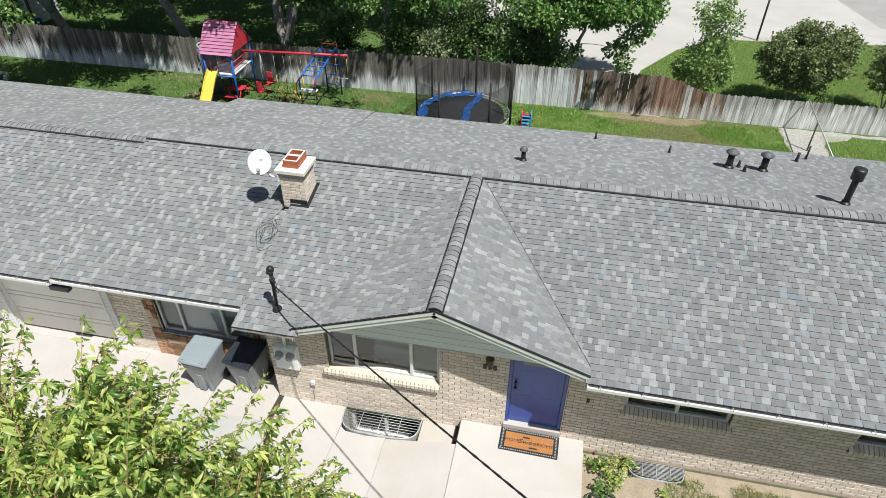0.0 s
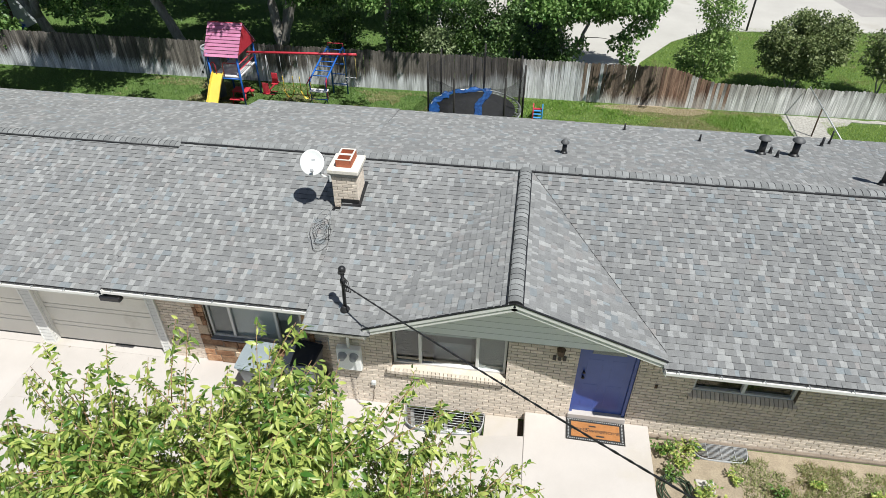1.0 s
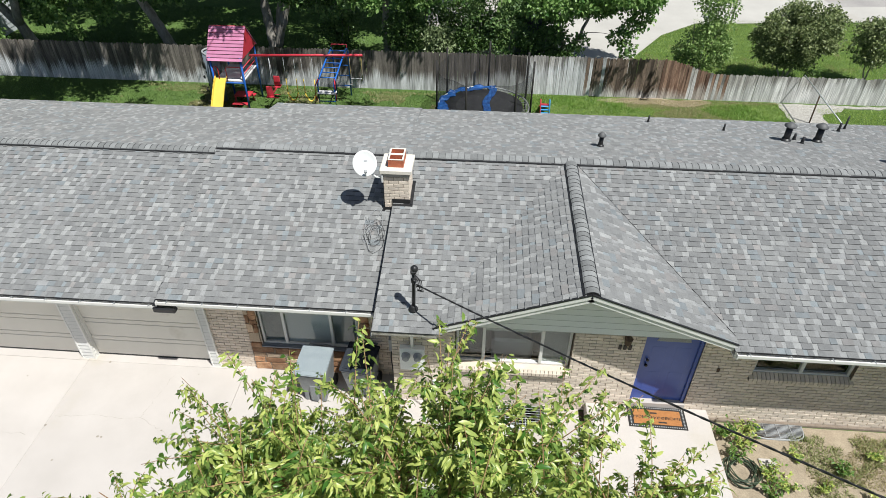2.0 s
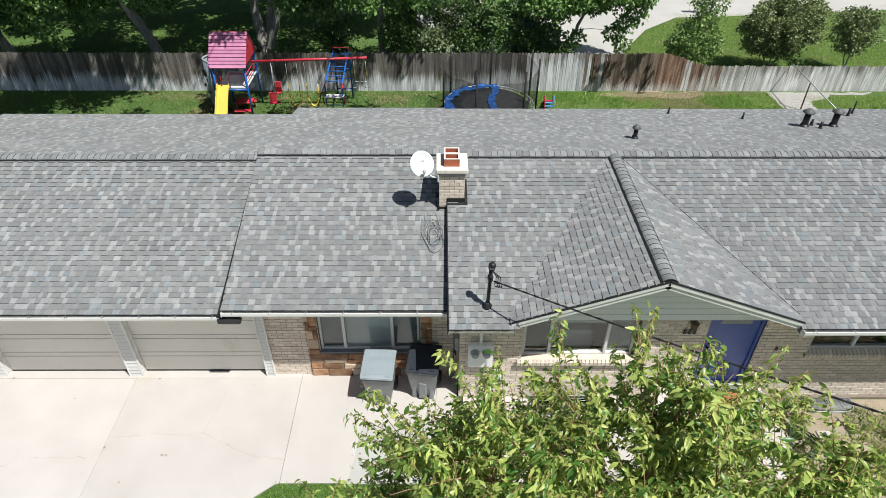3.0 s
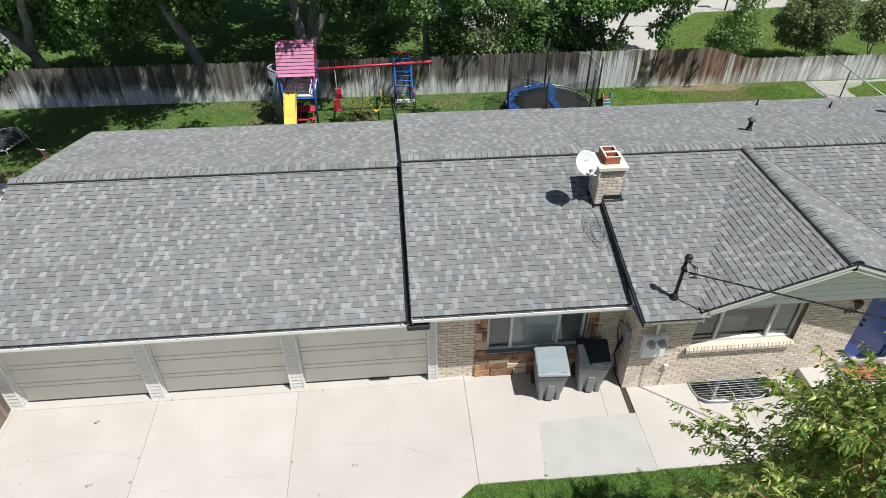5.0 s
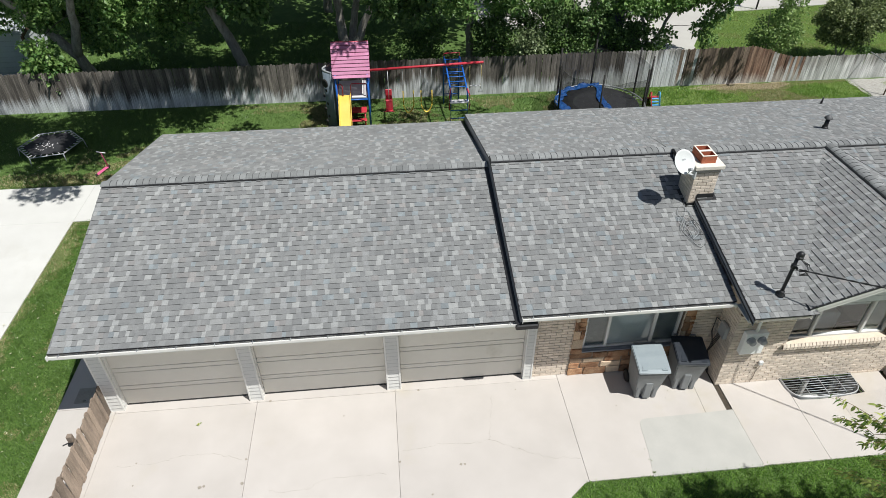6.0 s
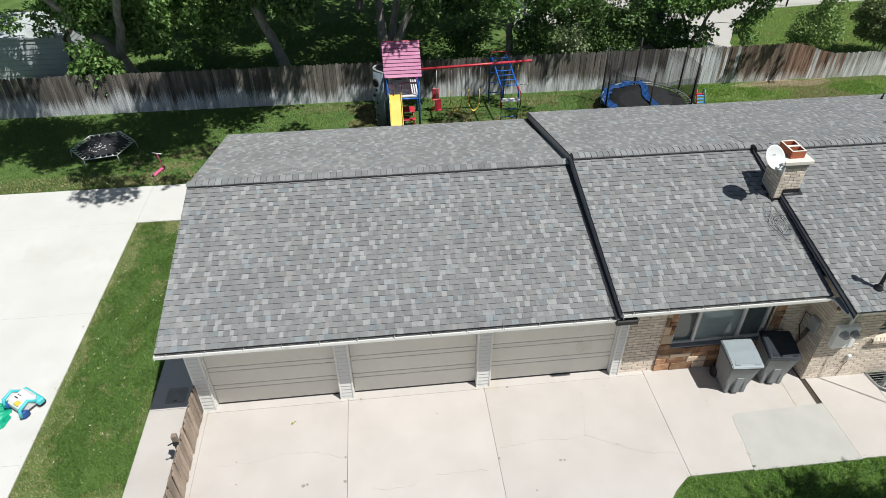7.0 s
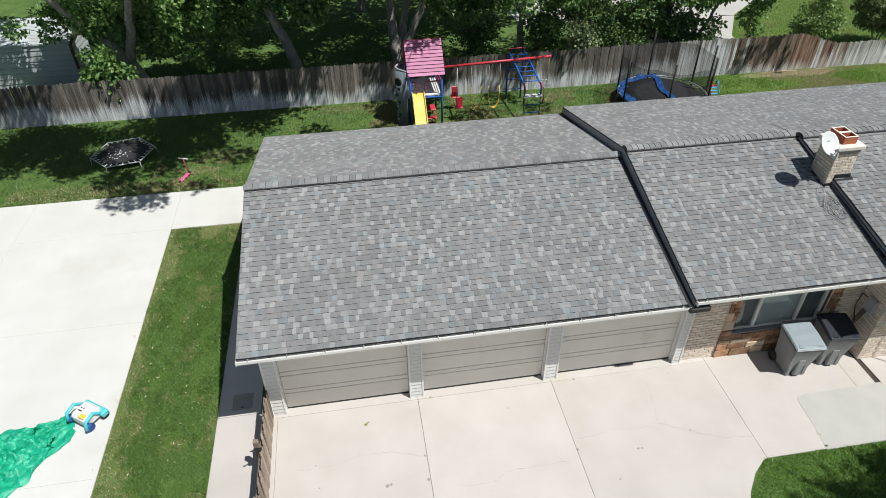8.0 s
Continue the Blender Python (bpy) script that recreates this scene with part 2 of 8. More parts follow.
def pydata(name, verts, faces, mat, parent=None, label="", kind="", smooth=False):
    me = bpy.data.meshes.new(name)
    me.from_pydata(verts, [], faces)
    for x in mat if isinstance(mat, (list, tuple)) else [mat]:
        me.materials.append(x)
    if smooth:
        me.polygons.foreach_set("use_smooth", [True] * len(me.polygons))
    ob = new(name, me)
    if parent:
        ob.parent = parent
    return tagged(ob, label, kind=kind)


# ---- ground ----
def ground_z(x, y):
    t = min(max((y - 8.8) / 2.4, 0), 1)
    return -0.03 - 0.17 * t * t * (3 - 2 * t)


WELL = (2.05, 3.6, -1.12, -0.58)
WELL2 = (7.55, 8.55, -0.98, -0.58)


def ground():
    xs = sorted({-2500, -600, -150, -60, -40, *np.arange(-30, 30.1, 1.5).tolist(), WELL[0], WELL[1], WELL2[0], WELL2[1], 40, 60, 150, 600, 2500})
    ys = sorted({-2500, -600, -150, -60, -30, -20, -14, -10, -6, -3, WELL[2], WELL[3], WELL2[2], *np.arange(0, 60.1, 1.2).tolist(), 80, 150, 600, 2500})
    idx, verts, faces = {}, [], []
    for i, x in enumerate(xs):
        for j, y in enumerate(ys):
            idx[i, j] = len(verts)
            verts.append((x, y, ground_z(x, y)))
    for i in range(len(xs) - 1):
        for j in range(len(ys) - 1):
            cx, cy = (xs[i] + xs[i + 1]) / 2, (ys[j] + ys[j + 1]) / 2
            if any(w[0] < cx < w[1] and w[2] < cy < w[3] for w in (WELL, WELL2)):
                continue
            faces.append((idx[i, j], idx[i + 1, j], idx[i + 1, j + 1], idx[i, j + 1]))
    g = pydata("ground", verts, faces, M["lawn"], label="mown green lawn with dry patches round the house", kind="structure", smooth=True)
    g["category"] = "ground"
    return g


ground()

driveway = thing("pavement", "pale sun-bleached concrete driveway and walks with straight joints", "pavement", kind="structure")


def slab(x0, x1, y0, y1, top=0.0, deep=0.12, gap=0.008, rim=0.004, mat="concrete"):
    bm = bmesh.new()
    box(bm, (x0 + gap / 2, y0 + gap / 2, top - deep), (x1 - gap / 2, y1 - gap / 2, top), bevel=rim)
    return part("slab", bm, M[mat], driveway)


# driveway bays
for x0, x1 in ((-11.663, -8.86), (-8.86, -6.05)):
    for y0, y1 in ((-0.085, 0.24), (-4.2, -0.085), (-9.0, -4.2), (-14.0, -9.0)):
        slab(x0, x1, y0, y1, gap=0.006)
for y0, y1 in ((-9.0, -4.2), (-14.0, -9.0)):
    slab(-6.06, -3.7, y0, y1)
# walk before the house front
def outline_slab(pts, top=0.0, deep=0.12, mat="concrete"):
    bm = bmesh.new()
    up = [bm.verts.new((x, y, top)) for x, y in pts]
    lo = [bm.verts.new((x, y, top - deep)) for x, y in pts]
    bm.faces.new(up)
    bm.faces.new(list(reversed(lo)))
    for i in range(len(pts)):
        bm.faces.new((lo[i], lo[(i + 1) % len(pts)], up[(i + 1) % len(pts)], up[i]))
    bmesh.ops.recalc_face_normals(bm, faces=bm.faces)
    return part("slab", bm, M[mat], driveway)


outline_slab([(-6.047, -4.2), (-3.7, -4.2), (-3.55, -3.6), (-3.3, -3.1), (-3.0, -2.75), (-2.7, -2.52), (-2.622, -2.5), (-2.622, -0.088), (-6.047, -0.088)])
slab(-6.05, -2.618, -0.085, 0.24, gap=0.006)
outline_slab([(-2.614, -2.5), (-1.1, -2.5), (-1.1, -1.275), (0.13, -1.275), (0.2, 0.02), (-2.614, 0.02)])
outline_slab([(0.136, -1.275), (0.58, -1.275), (0.6, 0.02), (0.206, 0.02)])
outline_slab([(-1.42, -2.52), (0.705, -2.52), (0.705, -1.225), (-0.1, -1.25), (-1.1, -1.262), (-1.2, -1.28), (-1.26, -1.34), (-1.29, -1.5), (-1.33, -2.0)], top=0.004, mat="concrete_patch")
outline_slab([(0.712, -2.5), (2.02, -2.5), (2.055, -1.5), (2.07, -1.0), (2.03, -0.58), (0.712, -0.58)])
outline_slab([(2.026, -2.5), (3.0, -2.5), (3.0, -1.13), (2.6, -1.155), (2.2, -1.13), (2.08, -1.04), (2.061, -1.5)])
# last bay, sloping gently up to the porch
bm = bmesh.new()
prism(bm, [(3.004, -0.12), (3.004, 0.0), (4.376, 0.238), (4.376, -0.12)], -2.5, -1.145, m=Matrix(((0, 1, 0, 0), (1, 0, 0, 0), (0, 0, 1, 0), (0, 0, 0, 1))))
bmesh.ops.recalc_face_normals(bm, faces=bm.faces)
part("slab", bm, M["concrete"], driveway)
slab(3.62, 4.27, -1.14, -0.58, top=0.02)
bm = bmesh.new()
box(bm, (-2.58, -2.45, -0.06), (2.0, 0.0, -0.022))
box(bm, (3.62, -2.45, -0.06), (4.37, -0.6, -0.022))
part("slab_bed", bm, M["earth"], driveway, "dark earth in the joints")
bm = bmesh.new()
box(bm, (-11.75, -13.9, -0.06), (-3.72, 0.2, -0.022))
box(bm, (-3.71, -2.45, -0.06), (-2.6, 0.0, -0.022))
part("slab_bed", bm, M["concrete_dark"], driveway)
# side walk and the wide pad beside it
slab(-12.85, -11.66, -2.0, 0.1)
slab(-12.85, -12.0, 0.1, 3.4)
slab(-12.85, -12.0, 3.4, 6.9)
for x0, x1 in ((-19.0, -14.88), (-23.0, -19.0), (-27.0, -23.0)):
    for y0, y1 in ((-6.0, -0.9), (-0.9, 3.2), (3.2, 6.9), (6.9, 8.85)):
        slab(x0, x1, y0, y1, gap=0.004, rim=0.002, mat="concrete_pad")
slab(-14.88, -12.0, 6.9, 8.85, gap=0.004, mat="concrete_pad")
slab(-14.88, -11.66, -6.0, -2.0)
porch = thing("porch", "raised pale concrete porch slab before the blue door", "porch", kind="structure")
bm = bmesh.new()
box(bm, (4.38, -2.6, -0.12), (6.7, -0.58, 0.25), bevel=0.012)
part("slab", bm, M["concrete"], porch)

# ---- house ----
house = thing("house", "long low tan brick house with grey shingle roof and garage", "house")
GAR = dict(x0=-11.985, x1=-3.68, ye=-0.52, yr=3.47, yb=7.54, zr=3.20, s=0.24, sb=0.235)
LEFT = dict(x0=-3.68, x1=0.40, ye=-0.58, yr=3.3, yb=7.42, zr=3.43, s=0.266, sb=0.226)
RIGHT = dict(x0=0.40, x1=15.5, ye=-1.19, yr=3.1, yb=7.42, zr=3.49, s=0.225, sb=0.235)


def roof_frame(o, ux, uy):
    """A frame with x along the eave, y up the slope, z out of the roof."""
    ux, uy = Vector(ux).normalized(), Vector(uy).normalized()
    uz = ux.cross(uy)
    m = Matrix((ux, uy, uz)).transposed().to_4x4()
    m.translation = o
    return m


EXPO = 0.123
TAB_W = (0.09, 0.115, 0.14, 0.18, 0.23)
GAP_W = (0.07, 0.085, 0.1, 0.115, 0.13)


def tab_verts(w, raised, lift):
    """One shingle piece: a raised tooth with a thick lower edge, or the lower laminate between two teeth. lift: how far the butts stand off."""
    y0, t, t1 = (-0.004, lift, 0.003) if raised else (0.002, lift * 0.42, 0.002)
    return [(0, y0, -0.006), (w, y0, -0.006), (w, EXPO + 0.01, -0.006), (0, EXPO + 0.01, -0.006), (0, y0, t), (w, y0, t), (w, EXPO + 0.01, t1), (0, EXPO + 0.01, t1)]


TAB_F = ((4, 5, 6, 7), (0, 1, 5, 4), (1, 2, 6, 5), (3, 0, 4, 7))


def tab_meshes(lift):
    made = {}
    for raised, widths in ((True, TAB_W), (False, GAP_W)):
        for w in widths:
            me = bpy.data.meshes.new("shingle")
            me.from_pydata(tab_verts(w, raised, lift), [], TAB_F)
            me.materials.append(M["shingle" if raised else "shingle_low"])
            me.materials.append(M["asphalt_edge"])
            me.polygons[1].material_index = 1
            made[w, raised] = me
    return made


def shingle_plane(name, m, width, length, near, label, keep=None, deck=True, seed=1, lift=0.0165):
    """Courses of tabs over a slope. near: the stretch (x0, x1, y0, y1) of the slope where tabs are objects of their own."""
    rng = random.Random(seed)
    deck_bm = bmesh.new()
    if deck:
        box(deck_bm, (0, 0, -0.03), (width, length, -0.005))
    else:
        hyp = math.hypot(1, RIGHT["s"])
        out = [(0, 0), (GX - GW - RIGHT["x0"], 0), (GX - GW - RIGHT["x0"] + 0.1, 0.15), (GX - RIGHT["x0"] - 0.05, (3.05 - RIGHT["ye"]) * hyp), (GX - RIGHT["x0"] + 0.05, (3.05 - RIGHT["ye"]) * hyp),
               (GX + GW - RIGHT["x0"] - 0.1, 0.15), (GX + GW - RIGHT["x0"], 0), (width, 0), (width, length), (0, length)]
        top = [deck_bm.verts.new((a, b, -0.005)) for a, b in out]
        low = [deck_bm.verts.new((a, b, -0.03)) for a, b in out]
        deck_bm.faces.new(top)
        deck_bm.faces.new(list(reversed(low)))
        for i in range(len(out)):
            deck_bm.faces.new((low[i], low[(i + 1) % len(out)], top[(i + 1) % len(out)], top[i]))
    deck_bm.transform(m)
    roof = part(name, deck_bm, M["felt"], house, label)
    meshes = tab_meshes(lift)
    verts, faces, slot, own = [], [], [], 0
    y = 0.0
    while y < length - 0.03:
        x = -rng.uniform(0, 0.25)
        raised = rng.random() < 0.5
        while x < width:
            w = rng.choice(TAB_W if raised else GAP_W)
            x0, x1 = max(x, 0), min(x + w, width)
            if x1 - x0 > 0.003 and (keep is None or keep(x0, x1, y)):
                whole = x0 == x and x1 == x + w
                dy = rng.uniform(-0.002, 0.002)
                if whole and own < 300 and near[0] < x < near[1] and near[2] < y < near[3]:
                    ob = new("shingle", meshes[w, raised])
                    ob.parent = roof
                    ob.matrix_local = m @ pose(x, y + dy, 0)
                    own += 1
                else:
                    base = len(verts)
                    for p, q, r in tab_verts(x1 - x0, raised, lift):
                        verts.append(m @ Vector((x0 + p, min(y + dy + q, length), r)))
                    faces.extend(tuple(base + i for i in f) for f in TAB_F)
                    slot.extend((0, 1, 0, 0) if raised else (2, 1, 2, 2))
            x += w
            raised = not raised if rng.random() < 0.93 else raised
        y += EXPO
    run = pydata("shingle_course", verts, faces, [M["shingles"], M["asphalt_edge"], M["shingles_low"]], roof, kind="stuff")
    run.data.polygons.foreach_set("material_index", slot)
    return roof


def slope_len(dy, s):
    return dy * math.hypot(1, s)


GX, GZ, GY, GS = 3.98, 3.52, -1.11, 0.37
GW = 2.52


def under_gable(x0, x1, y):
    """True where the main slope is not covered by the front gable."""
    cx = RIGHT["x0"] + (x0 + x1) / 2
    yy = RIGHT["ye"] + y / math.hypot(1, RIGHT["s"])
    return GZ - GS * abs(cx - GX) < 2.793 + 0.225 * yy + 0.1 and not (abs(cx - GX) < GW - 0.12 and yy < -0.75)


LBL = "weathered grey architectural shingles with scattered pale tabs"
for R, nm, seed in ((GAR, "garage_roof_slope", 3), (LEFT, "roof_slope", 5), (RIGHT, "roof_slope", 7)):
    w = R["x1"] - R["x0"]
    lf = slope_len(R["yr"] - R["ye"], R["s"])
    ze = R["zr"] - R["s"] * (R["yr"] - R["ye"])
    R["ze"] = ze
    mf = roof_frame((R["x0"], R["ye"], ze), (1, 0, 0), (0, 1, R["s"]))
    xs = {3: (2.5, 6.0, 0.0, 1.9), 5: (0, w, 0, 1.6), 7: (0.1, 5.2, 0, 1.6)}[seed]
    shingle_plane(nm, mf, w, lf, xs, LBL, seed=seed, keep=under_gable if seed == 7 else None, deck=seed != 7)
    sb = R["sb"]
    lb = slope_len(R["yb"] - R["yr"], sb)
    R["zb"] = R["zr"] - sb * (R["yb"] - R["yr"])
    mb = roof_frame((R["x1"], R["yb"], R["zb"]), (-1, 0, 0), (0, -1, sb))
    shingle_plane(nm, mb, w, lb, (w - 5.5, w, lb - 1.2, lb) if seed != 7 else (8, 14, lb - 1.2, lb), LBL, seed=seed + 20, lift=0.0085)

# front gable over the window and door
glen = GW * math.hypot(1, GS)
gl = 3.1 - GY


def gable_keep(side):
    def f(x0, x1, y):
        # along the ridge from the front, up the slope
        yy = GY + (x0 + x1) / 2 if side > 0 else 3.1 - (x0 + x1) / 2
        z = GZ - GS * (GW - y / math.hypot(1, GS))
        return z > 2.793 + 0.225 * yy - 0.12
    return f


m_l = roof_frame((GX - GW, 3.1, GZ - GS * GW), (0, -1, 0), (1, 0, GS))
m_r = roof_frame((GX + GW, GY, GZ - GS * GW), (0, 1, 0), (-1, 0, GS))
shingle_plane("gable_roof_slope", m_l, gl, glen, (1.8, gl, 0.2, 2.6), LBL, keep=gable_keep(-1), seed=41, lift=0.021)
shingle_plane("gable_roof_slope", m_r, gl, glen, (0, 2.4, 0.2, 2.6), LBL, keep=gable_keep(1), seed=43, lift=0.014)


def cap_mesh(s, length=0.2, half=0.115):
    """A rounded ridge cap piece with a thick, lifted lower lip."""
    bm = bmesh.new()
    rows = []
    ts = (-1, -0.75, -0.45, -0.15, 0.15, 0.45, 0.75, 1)
    for x, up in ((0, 0.017), (0.006, 0.019), (length * 0.7, 0.011), (length, 0.003)):
        rows.append([bm.verts.new((x, t * half, up - abs(t) ** 1.6 * half * s - (0.012 if abs(t) == 1 else 0))) for t in ts])
    low = [bm.verts.new((0, v.co.y, v.co.z - 0.016)) for v in rows[0]]
    k = len(ts)
    for n, (a, b) in enumerate(zip(rows, rows[1:])):
        for i in range(k - 1):
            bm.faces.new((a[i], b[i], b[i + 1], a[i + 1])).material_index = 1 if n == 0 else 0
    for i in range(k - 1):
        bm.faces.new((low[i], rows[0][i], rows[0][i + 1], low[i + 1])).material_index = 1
    for e in (0, k - 1):
        bm.faces.new((low[e], rows[0][e], rows[-1][e]))
    bmesh.ops.recalc_face_normals(bm, faces=bm.faces)
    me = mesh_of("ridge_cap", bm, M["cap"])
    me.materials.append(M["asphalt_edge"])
    return me


def ridge(p0, p1, s, step=0.135, lift=0.04):
    """Ridge vent with overlapping cap pieces, from p0 to p1."""
    p0, p1 = Vector(p0), Vector(p1)
    d = p1 - p0
    m = roof_frame(p0, d, Vector((0, 0, 1)).cross(d))
    bm = bmesh.new()
    h = 0.14
    prism(bm, [(-h, -h * s - 0.01), (-h, -h * s + lift - 0.008), (0, lift), (h, -h * s + lift - 0.008), (h, -h * s - 0.01), (0, -0.01)], 0, d.length)
    bm.transform(m)
    r = part("ridge_vent", bm, M["black_metal"], house, "black ridge vent under grey cap shingles")
    me = cap_mesh(s)
    rng = random.Random(int(p0.x * 10))
    x = 0.0
    while x < d.length - 0.1:
        ob = new("ridge_cap", me)
        ob.parent = r
        ob.matrix_local = m @ pose(x, rng.uniform(-0.006, 0.006), lift, 0, 0, rng.uniform(-1, 1))
        x += step
    return r


ridge((GAR["x1"] - 0.02, GAR["yr"], GAR["zr"]), (GAR["x0"] + 0.02, GAR["yr"], GAR["zr"]), 0.24)
ridge((LEFT["x0"], LEFT["yr"], LEFT["zr"]), (LEFT["x1"] - 0.03, LEFT["yr"], LEFT["zr"]), 0.25)
ridge((RIGHT["x0"], RIGHT["yr"], RIGHT["zr"]), (RIGHT["x1"], RIGHT["yr"], RIGHT["zr"]), 0.23)
ridge((GX, GY + 0.02, GZ), (GX, 3.0, GZ), 0.37)


# dark metal line in the valley between gable and main roof
bm = bmesh.new()
p0, p1 = Vector((GX + 0.12, 3.03, GZ - GS * 0.12 + 0.018)), Vector((GX + GW, -0.9, GZ - GS * GW + 0.022))
v = [bm.verts.new(q) for q in (p0 + Vector((-0.002, 0, 0.0)), p0 + Vector((0.003, 0, -0.003)), p1 + Vector((0.003, 0, -0.003)), p1 + Vector((-0.002, 0, 0.0)))]
bm.faces.new(v)
r = bmesh.ops.extrude_face_region(bm, geom=list(bm.faces))
bmesh.ops.translate(bm, vec=(0, 0, -0.03), verts=[q for q in r["geom"] if isinstance(q, bmesh.types.BMVert)])
bmesh.ops.recalc_face_normals(bm, faces=bm.faces)
part("valley_flashing", bm, M["black_metal"], house, "thin dark valley line between two roof slopes")


def rake(name, x, R, other, label, width=0.1, out=-1, back=True):
    """Black metal edge where one roof steps down to the next: a strip along both slopes."""
    bm = bmesh.new()
    for ya, za, yb, zb in ((R["ye"] - 0.02, R["ze"], R["yr"], R["zr"]), (R["yb"] + 0.02, R["zb"], R["yr"], R["zr"]))[:1 + back]:
        lo0 = max(other(ya), za - 0.24) - 0.02
        lo1 = other(yb) - 0.02
        v = [bm.verts.new(p) for p in (
            (x, ya, za - 0.006), (x, yb, zb - 0.006), (x + 0.01, yb, zb - 0.006), (x + 0.01, ya, za - 0.006),
            (x + out * 0.012, ya, min(za, lo0)), (x + out * 0.012, yb, min(zb, lo1)),
            (x + out * width, ya, lo0 + 0.04), (x + out * width, yb, lo1 + 0.04),
            (x + out * 0.012, ya, lo0 + 0.06), (x + out * 0.012, yb, lo1 + 0.06))]
        bm.faces.new((v[0], v[1], v[2], v[3]))
        bead = [bm.verts.new(p) for p in ((x - 0.004, ya, za - 0.032), (x - 0.004, yb, zb - 0.032))]
        bm.faces.new((v[0], bead[0], bead[1], v[1]))
        bm.faces.new((bead[0], v[4], v[5], bead[1])).material_index = 1
        bm.faces.new((v[8], v[9], v[7], v[6]))
    r = part(name, bm, [M["black_metal"], M["slate_metal"]], house, label)
    so = r.modifiers.new("thick", "SOLIDIFY")
    so.thickness = 0.006
    return r


def gar_z(y):
    return GAR["zr"] - (GAR["s"] * (GAR["yr"] - y) if y < GAR["yr"] else GAR["sb"] * (y - GAR["yr"]))


def left_z(y):
    y = max(y, LEFT["ye"])
    return LEFT["zr"] - (LEFT["s"] * (LEFT["yr"] - y) if y < LEFT["yr"] else LEFT["sb"] * (y - LEFT["yr"]))


rake("roof_edge_flashing", LEFT["x0"], LEFT, gar_z, "black metal flashing along the step in the roof")
rake("roof_edge_flashing", RIGHT["x0"], RIGHT, left_z, "black metal flashing along the step in the roof", width=0.03, back=False)

# walls under the roof
WF, WB = -0.58, 6.9


def wall_box(name, lo, hi, mat, label=""):
    bm = bmesh.new()
    box(bm, lo, hi)
    return part(name, bm, mat, house, label)


def gable_fill(name, x0, x1, R, y0, y1, mat, low, label=""):
    """An end wall up to the slopes."""
    bm = bmesh.new()
    z = lambda y: R["zr"] - (R["s"] * (R["yr"] - y) if y < R["yr"] else R["sb"] * (y - R["yr"])) - 0.05
    prism(bm, [(y0, low), (y1, low), (y1, z(y1)), (R["yr"], z(R["yr"])), (y0, z(y0))], x0, x1)
    return part(name, bm, mat, house, label)


gable_fill("end_wall", -11.75, -11.6, GAR, 0.02, WB, M["siding"], -0.03)
gable_fill("party_wall", -3.34, -3.22, LEFT, 0.25, WB, M["siding"], -0.03)
gable_fill("party_wall", 0.8, 0.95, RIGHT, 0.3, WB, M["siding"], -0.03)
gable_fill("end_wall", 15.2, 15.35, RIGHT, WF, WB, M["mortar"], -0.03)
wall_box("rear_wall", (-11.6, WB, -0.25), (15.3, WB + 0.2, 2.3), M["mortar"])

# fascia, soffit and gutter along each front eave
GUT = [(0.0, 0.0), (-0.065, 0.0), (-0.105, 0.035), (-0.105, 0.094), (-0.099, 0.094), (-0.099, 0.038), (-0.062, 0.006), (-0.006, 0.006), (-0.006, 0.1), (0.0, 0.1)]


def eave(x0, x1, ye, ze, wall_y, label="white metal gutter", step=0.66, dirty=False):
    bm = bmesh.new()
    box(bm, (x0, ye + 0.03, ze - 0.19), (x1, ye + 0.05, ze - 0.02))
    f = part("fascia", bm, M["white_paint"], house)
    bm = bmesh.new()
    box(bm, (x0, ye + 0.05, ze - 0.19), (x1, wall_y, ze - 0.17))
    part("soffit", bm, M["white_paint"], house)
    bm = bmesh.new()
    prism(bm, [(ye + 0.028 + a, ze - 0.105 + b) for a, b in GUT], x0, x1)
    g = part("gutter", bm, M["gutter_in"] if dirty else M["white_paint"], house, label)
    bm = bmesh.new()
    box(bm, (x0, ye - 0.056, ze - 0.075), (x1, ye + 0.018, ze - 0.068))
    part("gutter_bed", bm, M["gutter_in"] if dirty else M["gutter_pale"], g)
    for x in (x0, x1):
        bm = bmesh.new()
        box(bm, (x - 0.004, ye - 0.0775, ze - 0.106), (x + 0.004, ye + 0.03, ze - 0.01))
        part("end_cap", bm, M["white_paint"], g)
    x = x0 + 0.2
    while x < x1:
        bm = bmesh.new()
        box(bm, (x - 0.007, ye - 0.0785, ze - 0.02), (x + 0.007, ye + 0.012, ze - 0.009))
        part("hanger", bm, M["grey_plastic"], g)
        x += step
    bm = bmesh.new()
    box(bm, (x0, ye - 0.012, ze - 0.02), (x1, ye + 0.03, ze - 0.004))
    part("drip_edge", bm, M["black_metal"], house)


eave(GAR["x0"], GAR["x1"] - 0.02, GAR["ye"], GAR["ze"], 0.02)
eave(LEFT["x0"] + 0.02, LEFT["x1"] - 0.03, LEFT["ye"], LEFT["ze"], 0.02)
eave(RIGHT["x0"], 1.5, RIGHT["ye"] + 0.09, RIGHT["ze"] - 0.02, WF, dirty=True, label="rusty open gutter with worn paint")
eave(6.47, 15.3, RIGHT["ye"], RIGHT["ze"], WF)
bm = bmesh.new()
box(bm, (GAR["x0"], GAR["yb"] - 0.03, GAR["zb"] - 0.17), (GAR["x1"], GAR["yb"], GAR["zb"] - 0.02))
part("rear_fascia", bm, M["white_paint"], house)
bm = bmesh.new()
box(bm, (LEFT["x0"], 7.3, LEFT["zb"] - 0.17), (RIGHT["x1"], 7.33, LEFT["zb"] - 0.03))
part("rear_fascia", bm, M["white_paint"], house)


